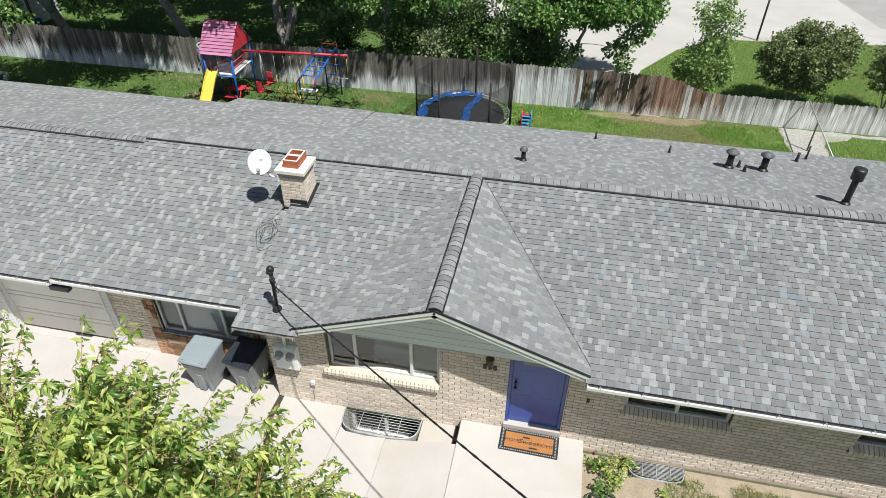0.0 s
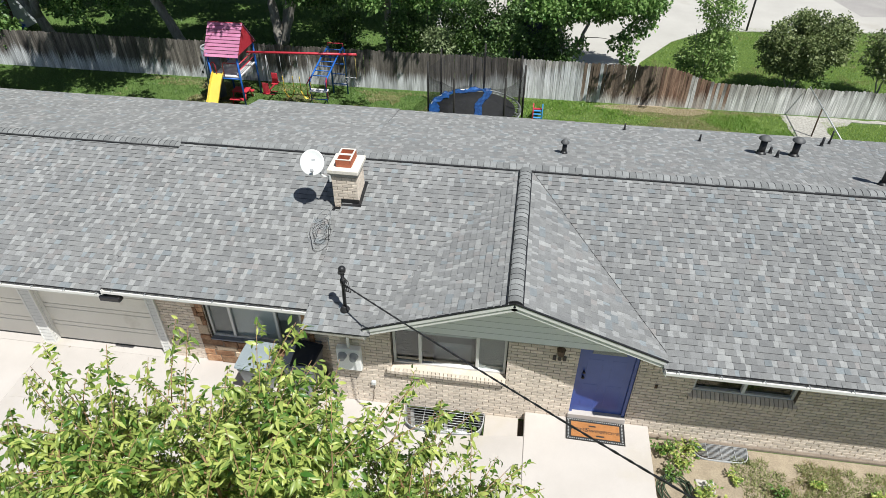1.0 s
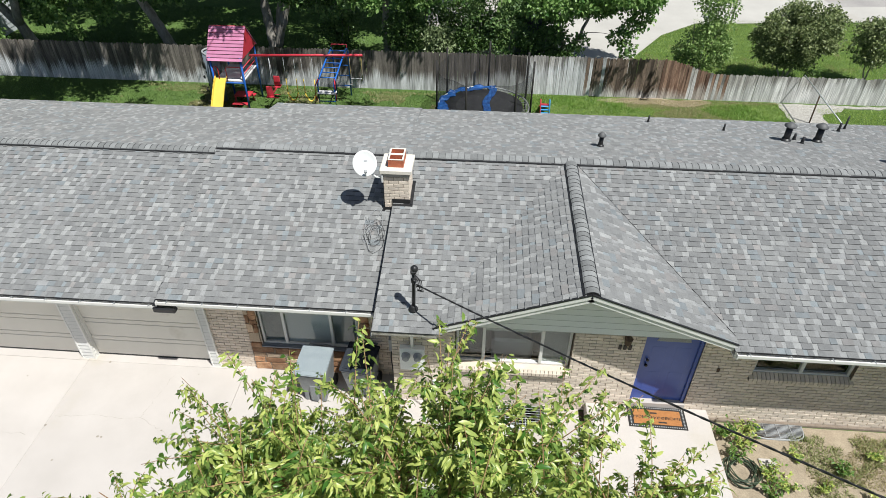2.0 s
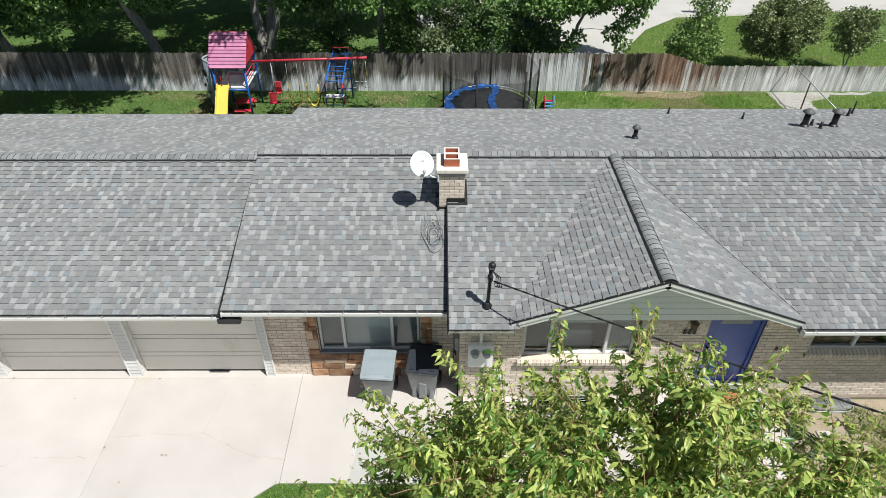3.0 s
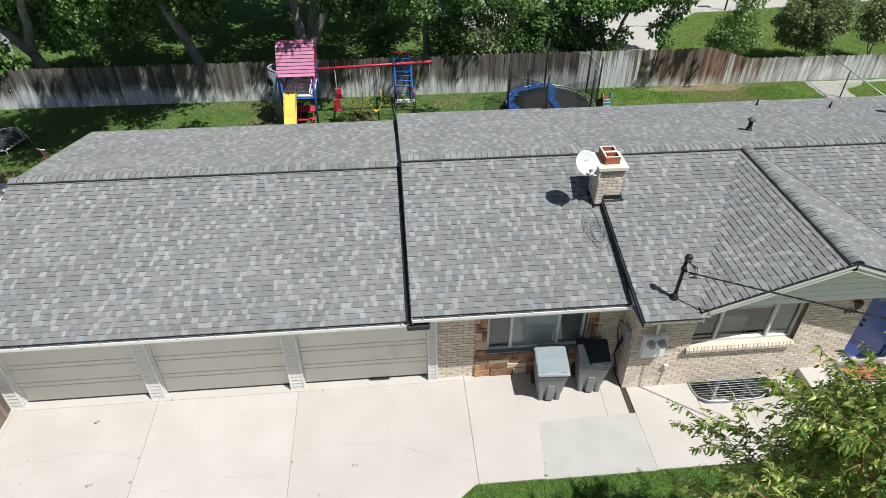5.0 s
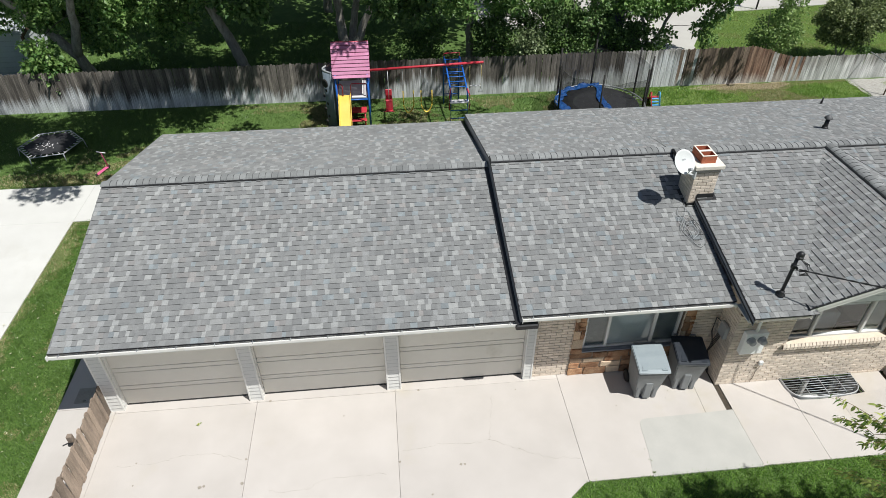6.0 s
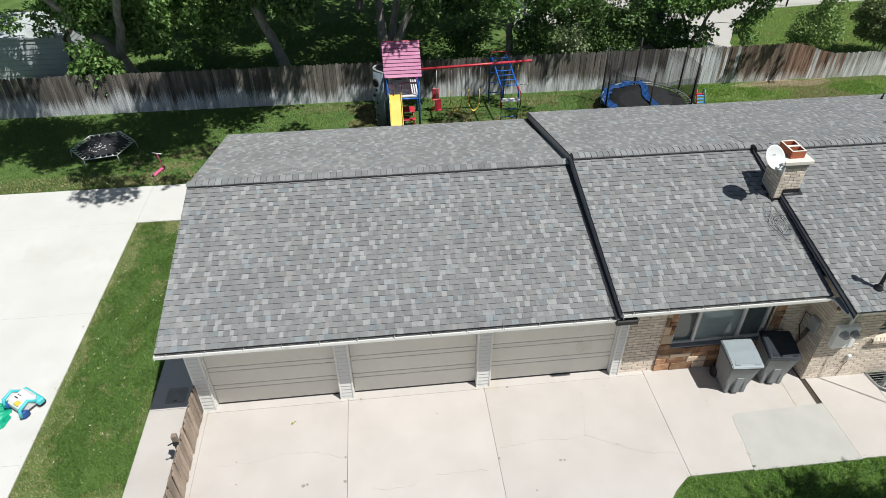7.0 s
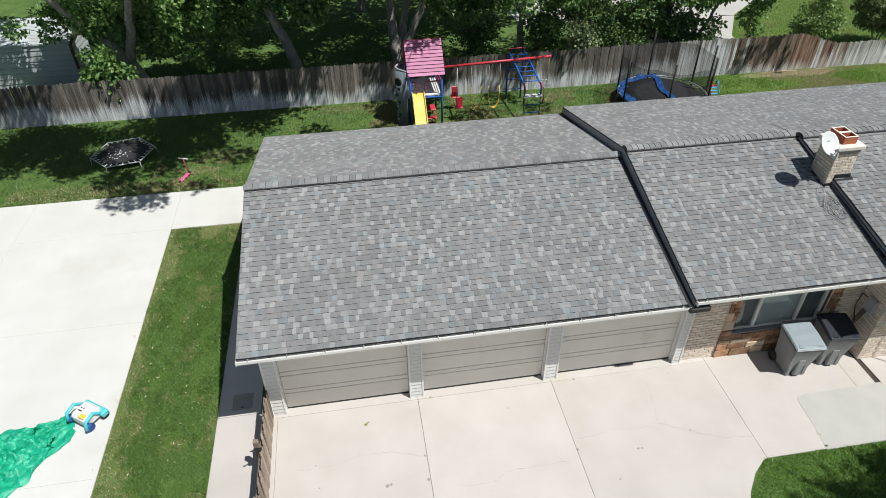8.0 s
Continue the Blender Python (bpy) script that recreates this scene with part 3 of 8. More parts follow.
# gable front: lap siding between soffit and rake
def gable_front():
    y = -0.67
    z0 = 2.25
    rows = 9
    h = (GZ - z0) / rows
    for i in range(rows):
        za, zb = z0 + i * h, z0 + (i + 1) * h
        xa = (GZ - 0.05 - za) / GS
        xb = max((GZ - 0.05 - zb) / GS, 0.02)
        xa, xb = min(xa, GW - 0.05), min(xb, GW - 0.05)
        bm = bmesh.new()
        zc, xc = za + 0.011, xa - 0.011 / GS * (xa > xb)
        v = [bm.verts.new(p) for p in ((GX - xa, y - 0.022, za), (GX + xa, y - 0.022, za), (GX + xc, y - 0.022, zc), (GX - xc, y - 0.022, zc), (GX + xb, y, zb), (GX - xb, y, zb),
                                       (GX - xa, y + 0.02, za), (GX + xa, y + 0.02, za), (GX + xb, y + 0.02, zb), (GX - xb, y + 0.02, zb))]
        # front lip and underside take the darker colour that draws the lap shadow
        for k, q in enumerate(((0, 1, 2, 3), (3, 2, 4, 5), (1, 0, 6, 7), (9, 8, 7, 6), (5, 4, 8, 9))):
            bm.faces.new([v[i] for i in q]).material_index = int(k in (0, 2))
        part("siding_board", bm, [M["siding"], M["siding_butt_shade"]], gable_wall)
    for sgn in (-1, 1):
        bm = bmesh.new()
        prism(bm, [(-0.035, -0.075), (-0.035, -0.008), (0.02, -0.008), (0.02, -0.16), (-0.015, -0.16), (-0.015, -0.075)], 0, glen)
        m = roof_frame((GX, GY + 0.03, GZ), (sgn, 0, -GS), (0, 1, 0) if sgn < 0 else (0, 1, 0))
        if sgn > 0:
            m = roof_frame((GX, GY + 0.03, GZ), (sgn, 0, -GS), (0, 1, 0))
            bm.transform(m)
        else:
            bm.transform(Matrix.Translation((2 * GX, 0, 0)) @ Matrix.Diagonal((-1, 1, 1, 1)) @ roof_frame((GX, GY + 0.03, GZ), (1, 0, -GS), (0, 1, 0)))
        bmesh.ops.recalc_face_normals(bm, faces=bm.faces)
        part("rake_board", bm, M["white_paint"], gable_wall, "white rake board")
        bm = bmesh.new()
        v = []
        for dy, dz in ((-0.012, -0.004), (-0.012, 0.018), (0.02, 0.018), (0.02, -0.004)):
            v.append((dy, dz))
        prism(bm, v, 0, glen)
        t = roof_frame((GX, GY, GZ), (1, 0, -GS), (0, 1, 0))
        if sgn < 0:
            t = Matrix.Translation((2 * GX, 0, 0)) @ Matrix.Diagonal((-1, 1, 1, 1)) @ t
        bm.transform(t)
        bmesh.ops.recalc_face_normals(bm, faces=bm.faces)
        part("drip_edge", bm, M["black_metal"], gable_wall, "black metal drip edge")


bm = bmesh.new()
box(bm, (1.55, -0.66, 2.24), (6.41, WF + 0.1, 2.26))
gable_wall = part("gable_wall", bm, M["siding"], house, "pale grey lap siding in the front gable")
gable_front()
for sgn in (-1, 1):
    bm = bmesh.new()
    v = [bm.verts.new(p) for p in ((GX, GY + 0.04, GZ - 0.06), (GX + sgn * GW, GY + 0.04, GZ - 0.06 - GS * GW), (GX + sgn * GW, -0.62, GZ - 0.06 - GS * GW), (GX, -0.62, GZ - 0.06))]
    bm.faces.new(v)
    r = bmesh.ops.extrude_face_region(bm, geom=list(bm.faces))
    bmesh.ops.translate(bm, vec=(0, 0, 0.02), verts=[q for q in r["geom"] if isinstance(q, bmesh.types.BMVert)])
    bmesh.ops.recalc_face_normals(bm, faces=bm.faces)
    part("rake_soffit", bm, M["white_paint"], gable_wall)


# ---- brick walls ----
BL, BH, BJ = 0.226, 0.076, 0.01


def brick_mesh(w=BL - BJ, h=BH - BJ, d=0.05):
    bm = bmesh.new()
    box(bm, (0, 0, 0), (w, d, h))
    es = [e for e in bm.edges if all(v.co.y < 0.001 for v in e.verts)]
    bmesh.ops.bevel(bm, geom=es, offset=0.0025, segments=1, affect="EDGES")
    return mesh_of("brick", bm, M["brick"])


BRICK_ME = [brick_mesh(), brick_mesh(d=0.053), brick_mesh(w=(BL - BJ) / 2 - 0.003)]


def brick_wall(name, m, width, height, holes, near, label, parent=None, seed=1, limit=300):
    """Running bond on a wall face: x along, z up, y into the wall. holes: (x0, x1, z0, z1)."""
    rng = random.Random(seed)
    # backing with the openings left out
    xs = sorted({0, width, *[h[0] for h in holes], *[h[1] for h in holes]})
    zs = sorted({-0.2, height, *[h[2] for h in holes], *[h[3] for h in holes]})
    bm = bmesh.new()
    for a, b in zip(xs, xs[1:]):
        for c, d in zip(zs, zs[1:]):
            if not any(h[0] <= (a + b) / 2 <= h[1] and h[2] <= (c + d) / 2 <= h[3] for h in holes):
                box(bm, (a if a else 0.045, 0.019, c), (b, 0.2, d))
    bmesh.ops.remove_doubles(bm, verts=bm.verts, dist=1e-4)
    bm.transform(m)
    wall = part(name, bm, M["mortar"], parent or house, label)
    verts, faces, own = [], [], 0
    z, row = 0.0, 0
    while z + BH - BJ < height + 0.02:
        x = -(row % 2) * BL / 2
        while x < width:
            spans = [(max(x, 0), min(x + BL - BJ, width))]
            for h in holes:
                if h[2] < z + BH - BJ - 0.01 and h[3] > z + 0.01:
                    nxt = []
                    for a, b in spans:
                        if b <= h[0] or a >= h[1]:
                            nxt.append((a, b))
                        else:
                            if a < h[0]:
                                nxt.append((a, h[0]))
                            if b > h[1]:
                                nxt.append((h[1], b))
                    spans = nxt
            for a, b in spans:
                if b - a < 0.012:
                    continue
                dy = rng.uniform(-0.0025, 0.0025)
                full = abs(b - a - (BL - BJ)) < 1e-4
                if full and own < limit and near[0] < a < near[1] and near[2] < z < near[3]:
                    ob = new("brick", BRICK_ME[rng.random() < 0.5])
                    ob.parent = wall
                    ob.matrix_local = m @ pose(a, dy, z)
                    own += 1
                else:
                    base = len(verts)
                    e = 0.0025
                    zt = min(z + BH - BJ, height)
                    for q in ((a, 0.05, z), (b, 0.05, z), (b, 0.05, zt), (a, 0.05, zt), (a, dy + e, z), (b, dy + e, z), (b, dy + e, zt), (a, dy + e, zt),
                              (a + e, dy, z + e), (b - e, dy, z + e), (b - e, dy, zt - e), (a + e, dy, zt - e)):
                        verts.append(m @ Vector(q))
                    for f in ((8, 9, 10, 11), (4, 5, 9, 8), (5, 6, 10, 9), (6, 7, 11, 10), (7, 4, 8, 11), (0, 1, 5, 4), (1, 2, 6, 5), (2, 3, 7, 6), (3, 0, 4, 7)):
                        faces.append(tuple(base + i for i in f))
            x += BL
        z += BH
        row += 1
    pydata("brick_course", verts, faces, M["bricks"], wall, kind="stuff")
    return wall


# bump-out front, the door and the bedroom windows in it
FX = 0.62
front_holes = [(1.80 - FX, 3.95 - FX, 1.1, 2.28), (5.2 - FX, 6.24 - FX, 0.25, 2.42), (7.24 - FX, 9.0 - FX, 1.3, 2.1), (10.95 - FX, 12.7 - FX, 1.3, 2.1), (2.1 - FX, 3.55 - FX, -0.9, -0.1)]
front_wall = brick_wall("front_wall", pose(FX, WF, 0), 14.6, 2.44, front_holes, (0.0, 8.0, 0.0, 1.2), "tan brick front wall in running bond")
side_wall = brick_wall("side_wall", pose(FX, 0.02, 0, 0, 0, -90), 0.545, 2.4, [], (0, 1, 0, 3), "tan brick return wall", limit=80)
bay_wall = brick_wall("bay_wall", pose(-3.2, 0.02, 0), 3.82, 2.2, [(-2.16 + 3.2, -0.14 + 3.2, 0.68, 1.95)], (0, 4, 0, 2.2), "tan brick wall between garage and bay", limit=150)

# ---- openings: windows, doors ----
M["frame_white"] = material("frame_white", (0.75, 0.74, 0.72), (0.68, 0.67, 0.65), rough=0.45, scale=4, grain=0.04, bump=0.04)
M["blind"] = material("blind", (0.86, 0.87, 0.86), (0.9, 0.91, 0.9), rough=0.6, scale=3, grain=0.05)
M["screen_dark"] = material("screen_dark", (0.07, 0.072, 0.075), (0.1, 0.102, 0.105), rough=0.8, scale=6)
M["screen"] = material("screen", (0.26, 0.27, 0.265), (0.33, 0.34, 0.335), rough=0.8, scale=6)
M["glass"] = glass_material("glass")
M["room"] = material("room", (0.62, 0.61, 0.58), (0.68, 0.67, 0.64), rough=0.9, scale=1.5)
M["stone"] = material("stone", (0.24, 0.105, 0.05), (0.47, 0.29, 0.17), rough=0.9, scale=5, fine=50, grain=0.3, bump=0.9, vary="object", spread=0.45, light=(0.32, (0.56, 0.43, 0.31)))
M["tan_ledge"] = material("tan_ledge", (0.6, 0.5, 0.39), (0.68, 0.58, 0.47), rough=0.85, scale=6, fine=60, grain=0.12, bump=0.2)
M["blue_door"] = material("blue_door", (0.045, 0.09, 0.33), (0.06, 0.11, 0.38), rough=0.3, scale=2, grain=0.05, bump=0.04)
M["brass"] = material("brass", (0.03, 0.028, 0.025), (0.05, 0.045, 0.04), rough=0.35, metal=0.7)
M["wood_dark"] = material("wood_dark", (0.06, 0.035, 0.02), (0.11, 0.07, 0.04), rough=0.8, scale=5)
M["galv"] = material("galv", (0.5, 0.51, 0.52), (0.62, 0.63, 0.64), rough=0.45, scale=8, metal=0.35, grain=0.1)


def window(x0, x1, z0, z1, y, mullions, blinds=True, screens=(0, 2), label="wide three-pane window in a white frame"):
    """A slider window set back in its wall: frame, mullions, panes and blinds."""
    bm = bmesh.new()
    t = 0.045
    for lo, hi in (((x0, y, z0), (x1, y + 0.08, z0 + t)), ((x0, y, z1 - t), (x1, y + 0.08, z1)), ((x0, y, z0 + t), (x0 + t, y + 0.08, z1 - t)), ((x1 - t, y, z0 + t), (x1, y + 0.08, z1 - t))):
        box(bm, lo, hi)
    w = part("window", bm, M["frame_white"], house, label)
    for q in mullions:
        bm = bmesh.new()
        box(bm, (q - 0.03, y - 0.01, z0 + t), (q + 0.03, y + 0.07, z1 - t), bevel=0.006)
        part("mullion", bm, M["frame_white"], w)
    xs = [x0 + t, *mullions, x1 - t]
    for i, (a, b) in enumerate(zip(xs, xs[1:])):
        a2, b2 = a + (0.03 if i else 0), b - (0.03 if i < len(xs) - 2 else 0)
        bm = bmesh.new()
        box(bm, (a2, y + 0.035, z0 + t), (b2, y + 0.041, z1 - t))
        p = part("pane", bm, M["glass"], w)
        p.visible_shadow = False
        if blinds:
            bm = bmesh.new()
            z = z0 + 0.06
            while z < z1 - 0.05:
                box(bm, (a2, -0.026, -0.0015), (b2, 0.026, 0.0015), m=pose(0, y + 0.075, z, 48))
                z += 0.056
            part("blind", bm, M["screen"] if i in screens else M["blind"], w, "lowered slatted blind", kind="stuff")
        elif i in screens:
            bm = bmesh.new()
            box(bm, (a2, y + 0.055, z0 + t), (b2, y + 0.06, z1 - t))
            part("insect_screen", bm, M["screen_dark" if i == 0 else "screen"], w)
    bm = bmesh.new()
    box(bm, (x0 - 0.3, y + 0.9, z0 - 0.6), (x1 + 0.3, y + 0.95, z1 + 0.3))
    part("room_wall", bm, M["room"], w)
    return w


window(-2.15, -0.16, 0.7, 1.93, 0.08, (-1.66, -0.7), label="wide three-pane window with lowered blinds")
bm = bmesh.new()
box(bm, (-2.18, -0.02, 0.668), (-0.13, 0.078, 0.7), bevel=0.006)
part("window_sill", bm, M["slate_metal"], house, "dark metal window sill")
living = window(1.82, 3.93, 1.14, 2.26, -0.48, (2.33, 3.4), blinds=False, label="wide three-pane window in a white frame")
window(7.25, 8.99, 1.32, 2.08, -0.5, (8.12,), blinds=False, screens=(), label="low bedroom window under the eave")
window(10.96, 12.69, 1.32, 2.08, -0.5, (11.8,), blinds=False, screens=(), label="low bedroom window under the eave")
# roller blind in the upper part of the living room window
bm = bmesh.new()
z = 1.92
while z < 2.23:
    box(bm, (2.36, -0.012, -0.0015), (3.37, 0.012, 0.0015), m=pose(0, -0.4, z, 62))
    z += 0.026
part("blind", bm, M["blind"], living, "half-raised slatted blind", kind="stuff")
bm = bmesh.new()
box(bm, (2.5, -0.02, 0.6), (3.3, 0.6, 1.28), bevel=0.05)
part("sofa_back", bm, M["blind"], living, "pale sofa back behind the glass")


def rowlock_sill(x0, x1, z, y_out, y_in, name="sill"):
    """A sill of bricks on edge, sloping outwards."""
    bm = bmesh.new()
    prism(bm, [(y_out + 0.01, z - 0.07), (y_in, z - 0.07), (y_in, z + 0.05), (y_out + 0.01, z - 0.012)], x0, x1)
    s = part("sill", bm, M["mortar"], house, "sloping sill of bricks on edge")
    me = None
    n = int((x1 - x0) / 0.075)
    for i in range(n):
        if me is None:
            bm = bmesh.new()
            prism(bm, [(y_out, z - 0.075), (y_in, z - 0.075), (y_in, z + 0.066), (y_out, z)], 0, 0.064)
            me = mesh_of("brick", bm, M["brick"])
        ob = new("brick", me)
        ob.parent = s
        ob.location = (x0 + i * (x1 - x0) / n, 0, random.uniform(-0.002, 0.002))


rowlock_sill(1.72, 3.96, 1.085, -0.66, -0.62)
bm = bmesh.new()
prism(bm, [(-0.655, 1.07), (-0.655, 1.086), (-0.482, 1.142), (-0.482, 1.07)], 1.73, 3.955)
part("window_ledge", bm, M["tan_ledge"], house, "smooth tan sloping ledge under the glass")
rowlock_sill(7.2, 9.05, 1.27, -0.64, -0.51)
rowlock_sill(10.9, 12.75, 1.27, -0.64, -0.51)


def front_door():
    x0, x1, z0, z1, y = 5.2, 6.24, 0.25, 2.41, -0.5
    bm = bmesh.new()
    box(bm, (x0, y - 0.04, z0 + 0.13), (x0 + 0.06, y + 0.1, z1))
    box(bm, (x1 - 0.06, y - 0.04, z0 + 0.13), (x1, y + 0.1, z1))
    box(bm, (x0 + 0.06, y - 0.04, z1 - 0.06), (x1 - 0.06, y + 0.1, z1))
    d = part("front_door", bm, M["blue_door"], house, "blue panelled front door with arched glass")
    bm = bmesh.new()
    box(bm, (x0 - 0.02, WF - 0.03, z0), (x1 + 0.02, y + 0.12, z0 + 0.13), bevel=0.008)
    part("threshold", bm, M["concrete"], d)
    a, b = x0 + 0.065, x1 - 0.065
    bm = bmesh.new()
    box(bm, (a, y + 0.0, z0 + 0.135), (b, y + 0.045, z1 - 0.065))
    leaf = part("door_leaf", bm, M["blue_door"], d)
    w = (b - a)
    for i in range(2):
        for lo, hi in ((0.16, 0.78), (0.9, 1.45)):
            bm = bmesh.new()
            xa = a + 0.11 + i * (w / 2 - 0.03)
            box(bm, (xa, y - 0.0025, z0 + 0.13 + lo), (xa + w / 2 - 0.19, y + 0.004, z0 + 0.13 + hi), bevel=0.0022)
            part("raised_panel", bm, M["blue_door"], leaf)
    bm = bmesh.new()
    n = 10
    c = ((a + b) / 2, z0 + 1.73)
    pts = [(c[0] + 0.3 * math.cos(math.pi * i / n), c[1] + 0.2 * math.sin(math.pi * i / n)) for i in range(n + 1)]
    fr = [bm.verts.new((p[0], y - 0.008, p[1])) for p in pts]
    bm.faces.new(fr)
    r = bmesh.ops.extrude_face_region(bm, geom=list(bm.faces))
    bmesh.ops.translate(bm, vec=(0, 0.01, 0), verts=[v for v in r["geom"] if isinstance(v, bmesh.types.BMVert)])
    bmesh.ops.recalc_face_normals(bm, faces=bm.faces)
    part("fan_light", bm, M["screen"], leaf, "grey arched leaded glass")
    for z, r in ((1.36, 0.03), (1.5, 0.026)):
        bm = bmesh.new()
        lathe(bm, [(r * 0.6, 0), (r * 0.6, 0.02), (r, 0.03), (r, 0.05), (r * 0.6, 0.06)], 14, pose(a + 0.07, y, z, 90))
        part("handle" if r == 0.03 else "deadbolt", bm, M["brass"], leaf, "black round door knob")


front_door()


# garage doors between sided piers
DY = 0.12


def pier(x0, x1, y1=0.3):
    bm = bmesh.new()
    z = -0.02
    box(bm, (x0 + 0.012, -0.016, -0.03), (x1 - 0.012, y1, 2.1))
    p = part("pier", bm, M["wood_dark"], house, "pier clad in pale lap siding")
    while z < 2.0:
        bm = bmesh.new()
        e = 0.012
        rings = []
        for zz, d in ((z, 0), (z + 0.009, 0), (z + 0.096, e)):
            rings.append([bm.verts.new(q) for q in ((x0 + d, d - 0.03, zz), (x1 - d, d - 0.03, zz), (x1 - d, y1, zz), (x0 + d, y1, zz))])
        # lowest strip and bottom face carry the painted lap shadow and grime
        for k, (lo, hi) in enumerate(zip(rings, rings[1:])):
            for i in range(4):
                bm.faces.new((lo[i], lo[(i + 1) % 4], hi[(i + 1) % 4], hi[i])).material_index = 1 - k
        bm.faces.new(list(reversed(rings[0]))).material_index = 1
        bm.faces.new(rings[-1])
        part("siding_board", bm, [M["pier_siding"], M["siding_butt_shade"]], p)
        z += 0.102
    for x in (x0 - 0.004, x1 - 0.03):
        bm = bmesh.new()
        box(bm, (x, -0.037, -0.02), (x + 0.034, -0.012, 2.08), bevel=0.004)
        part("corner_trim", bm, M["white_paint"], p)
    bm = bmesh.new()
    for x in (x0, x1 - 0.02):
        box(bm, (x - 0.006, DY - 0.07, -0.02), (x + 0.026, y1 + 0.03, 2.1))
    part("jamb", bm, M["white_paint"], p, "white door jamb")


def garage_door(x0, x1):
    bm = bmesh.new()
    box(bm, (x0, DY + 0.03, 0.0), (x1, DY + 0.06, 2.12))
    d = part("garage_door", bm, M["garage_panel"], house, "beige sectional garage door, closed")
    for i in range(4):
        for j in range(2):
            z = 0.065 + i * 0.51
            a, b = (z if i else 0.03, z + 0.38) if j == 0 else (z + 0.39, z + 0.5)
            bm = bmesh.new()
            box(bm, (x0 + 0.01, DY, a), (x1 - 0.01, DY + 0.035, b), bevel=0.006)
            part("panel", bm, M["garage_panel"], d)
    # one black strip draws the seal together with the shadow in the door gap
    bm = bmesh.new()
    box(bm, (x0, DY - 0.004, -0.005), (x1, DY + 0.03, 0.042))
    part("bottom_seal", bm, M["black_metal"], d, "black strip for the seal and the shadow in the gap")


for a, b in ((-11.76, -11.48), (-9.01, -8.73), (-6.21, -5.92), (-3.36, -3.17)):
    pier(a, b)
for a, b in ((-11.48, -9.01), (-8.73, -6.21), (-5.92, -3.36)):
    garage_door(a, b)
wall_box("garage_header", (-11.6, 0.02, 2.1), (-3.2, 0.3, 2.25), M["siding"])
bm = bmesh.new()
box(bm, (-11.62, 0.24, -0.1), (-3.3, 6.9, -0.004))
part("garage_floor", bm, M["concrete_dark"], house)
# rough stone veneer round the bay window
bm = bmesh.new()
box(bm, (-2.4, -0.005, -0.05), (0.09, 0.018, 0.66))
veneer = part("stone_veneer", bm, M["mortar"], house, "rust and tan split stone facing")
rng = random.Random(12)


def stone(x0, x1, z0, z1):
    bm = bmesh.new()
    k = 7
    cx, cz = (x0 + x1) / 2, (z0 + z1) / 2
    front, back = [], []
    cs = [(x0, z0), (cx, z0), (x1, z0), (x1, cz), (x1, z1), (cx, z1), (x0, z1), (x0, cz)]
    d = rng.uniform(0.012, 0.03)
    for px, pz in cs:
        jx, jz = rng.uniform(-0.012, 0.012), rng.uniform(-0.012, 0.012)
        back.append(bm.verts.new((px + jx, 0.02, pz + jz)))
        front.append(bm.verts.new((px + jx + (cx - px) * 0.06, -d + rng.uniform(-0.006, 0.006), pz + jz + (cz - pz) * 0.06)))
    mid = bm.verts.new((cx + rng.uniform(-0.03, 0.03), -d - rng.uniform(0.0, 0.01), cz))
    k = len(cs)
    for i in range(k):
        bm.faces.new((front[i], front[(i + 1) % k], mid))
        bm.faces.new((back[i], back[(i + 1) % k], front[(i + 1) % k], front[i]))
    bmesh.ops.recalc_face_normals(bm, faces=bm.faces)
    part("stone", bm, M["stone"], veneer)


x = -2.4
for z0, z1 in ((0.0, 0.2), (0.2, 0.36), (0.36, 0.5), (0.5, 0.66)):
    x = -2.4
    while x < 0.05:
        w = rng.uniform(0.18, 0.5)
        x1 = min(x + w, 0.09)
        if 0.09 - x1 < 0.12:
            x1 = 0.09
        stone(x + 0.006, x1 - 0.006, z0 + 0.005, z1 - 0.005)
        x = x1
for xa, xb in ((-2.4, -2.17), (-0.13, 0.09)):
    z = 0.66
    while z < 1.9:
        z1 = z + rng.uniform(0.13, 0.28)
        cut = rng.choice((None, 0.38, 0.5, 0.64))
        if cut:
            xm = xa + (xb - xa) * cut
            zm = z + (z1 - z) * rng.uniform(0.4, 0.7)
            stone(xa + 0.004, xm - 0.004, z + 0.004, z1 - 0.004)
            stone(xm + 0.004, xb - 0.004, z + 0.004, zm - 0.004)
            stone(xm + 0.004, xb - 0.004, zm + 0.004, z1 - 0.004)
        else:
            stone(xa + 0.004, xb - 0.004, z + 0.004, z1 - 0.004)
        z = z1


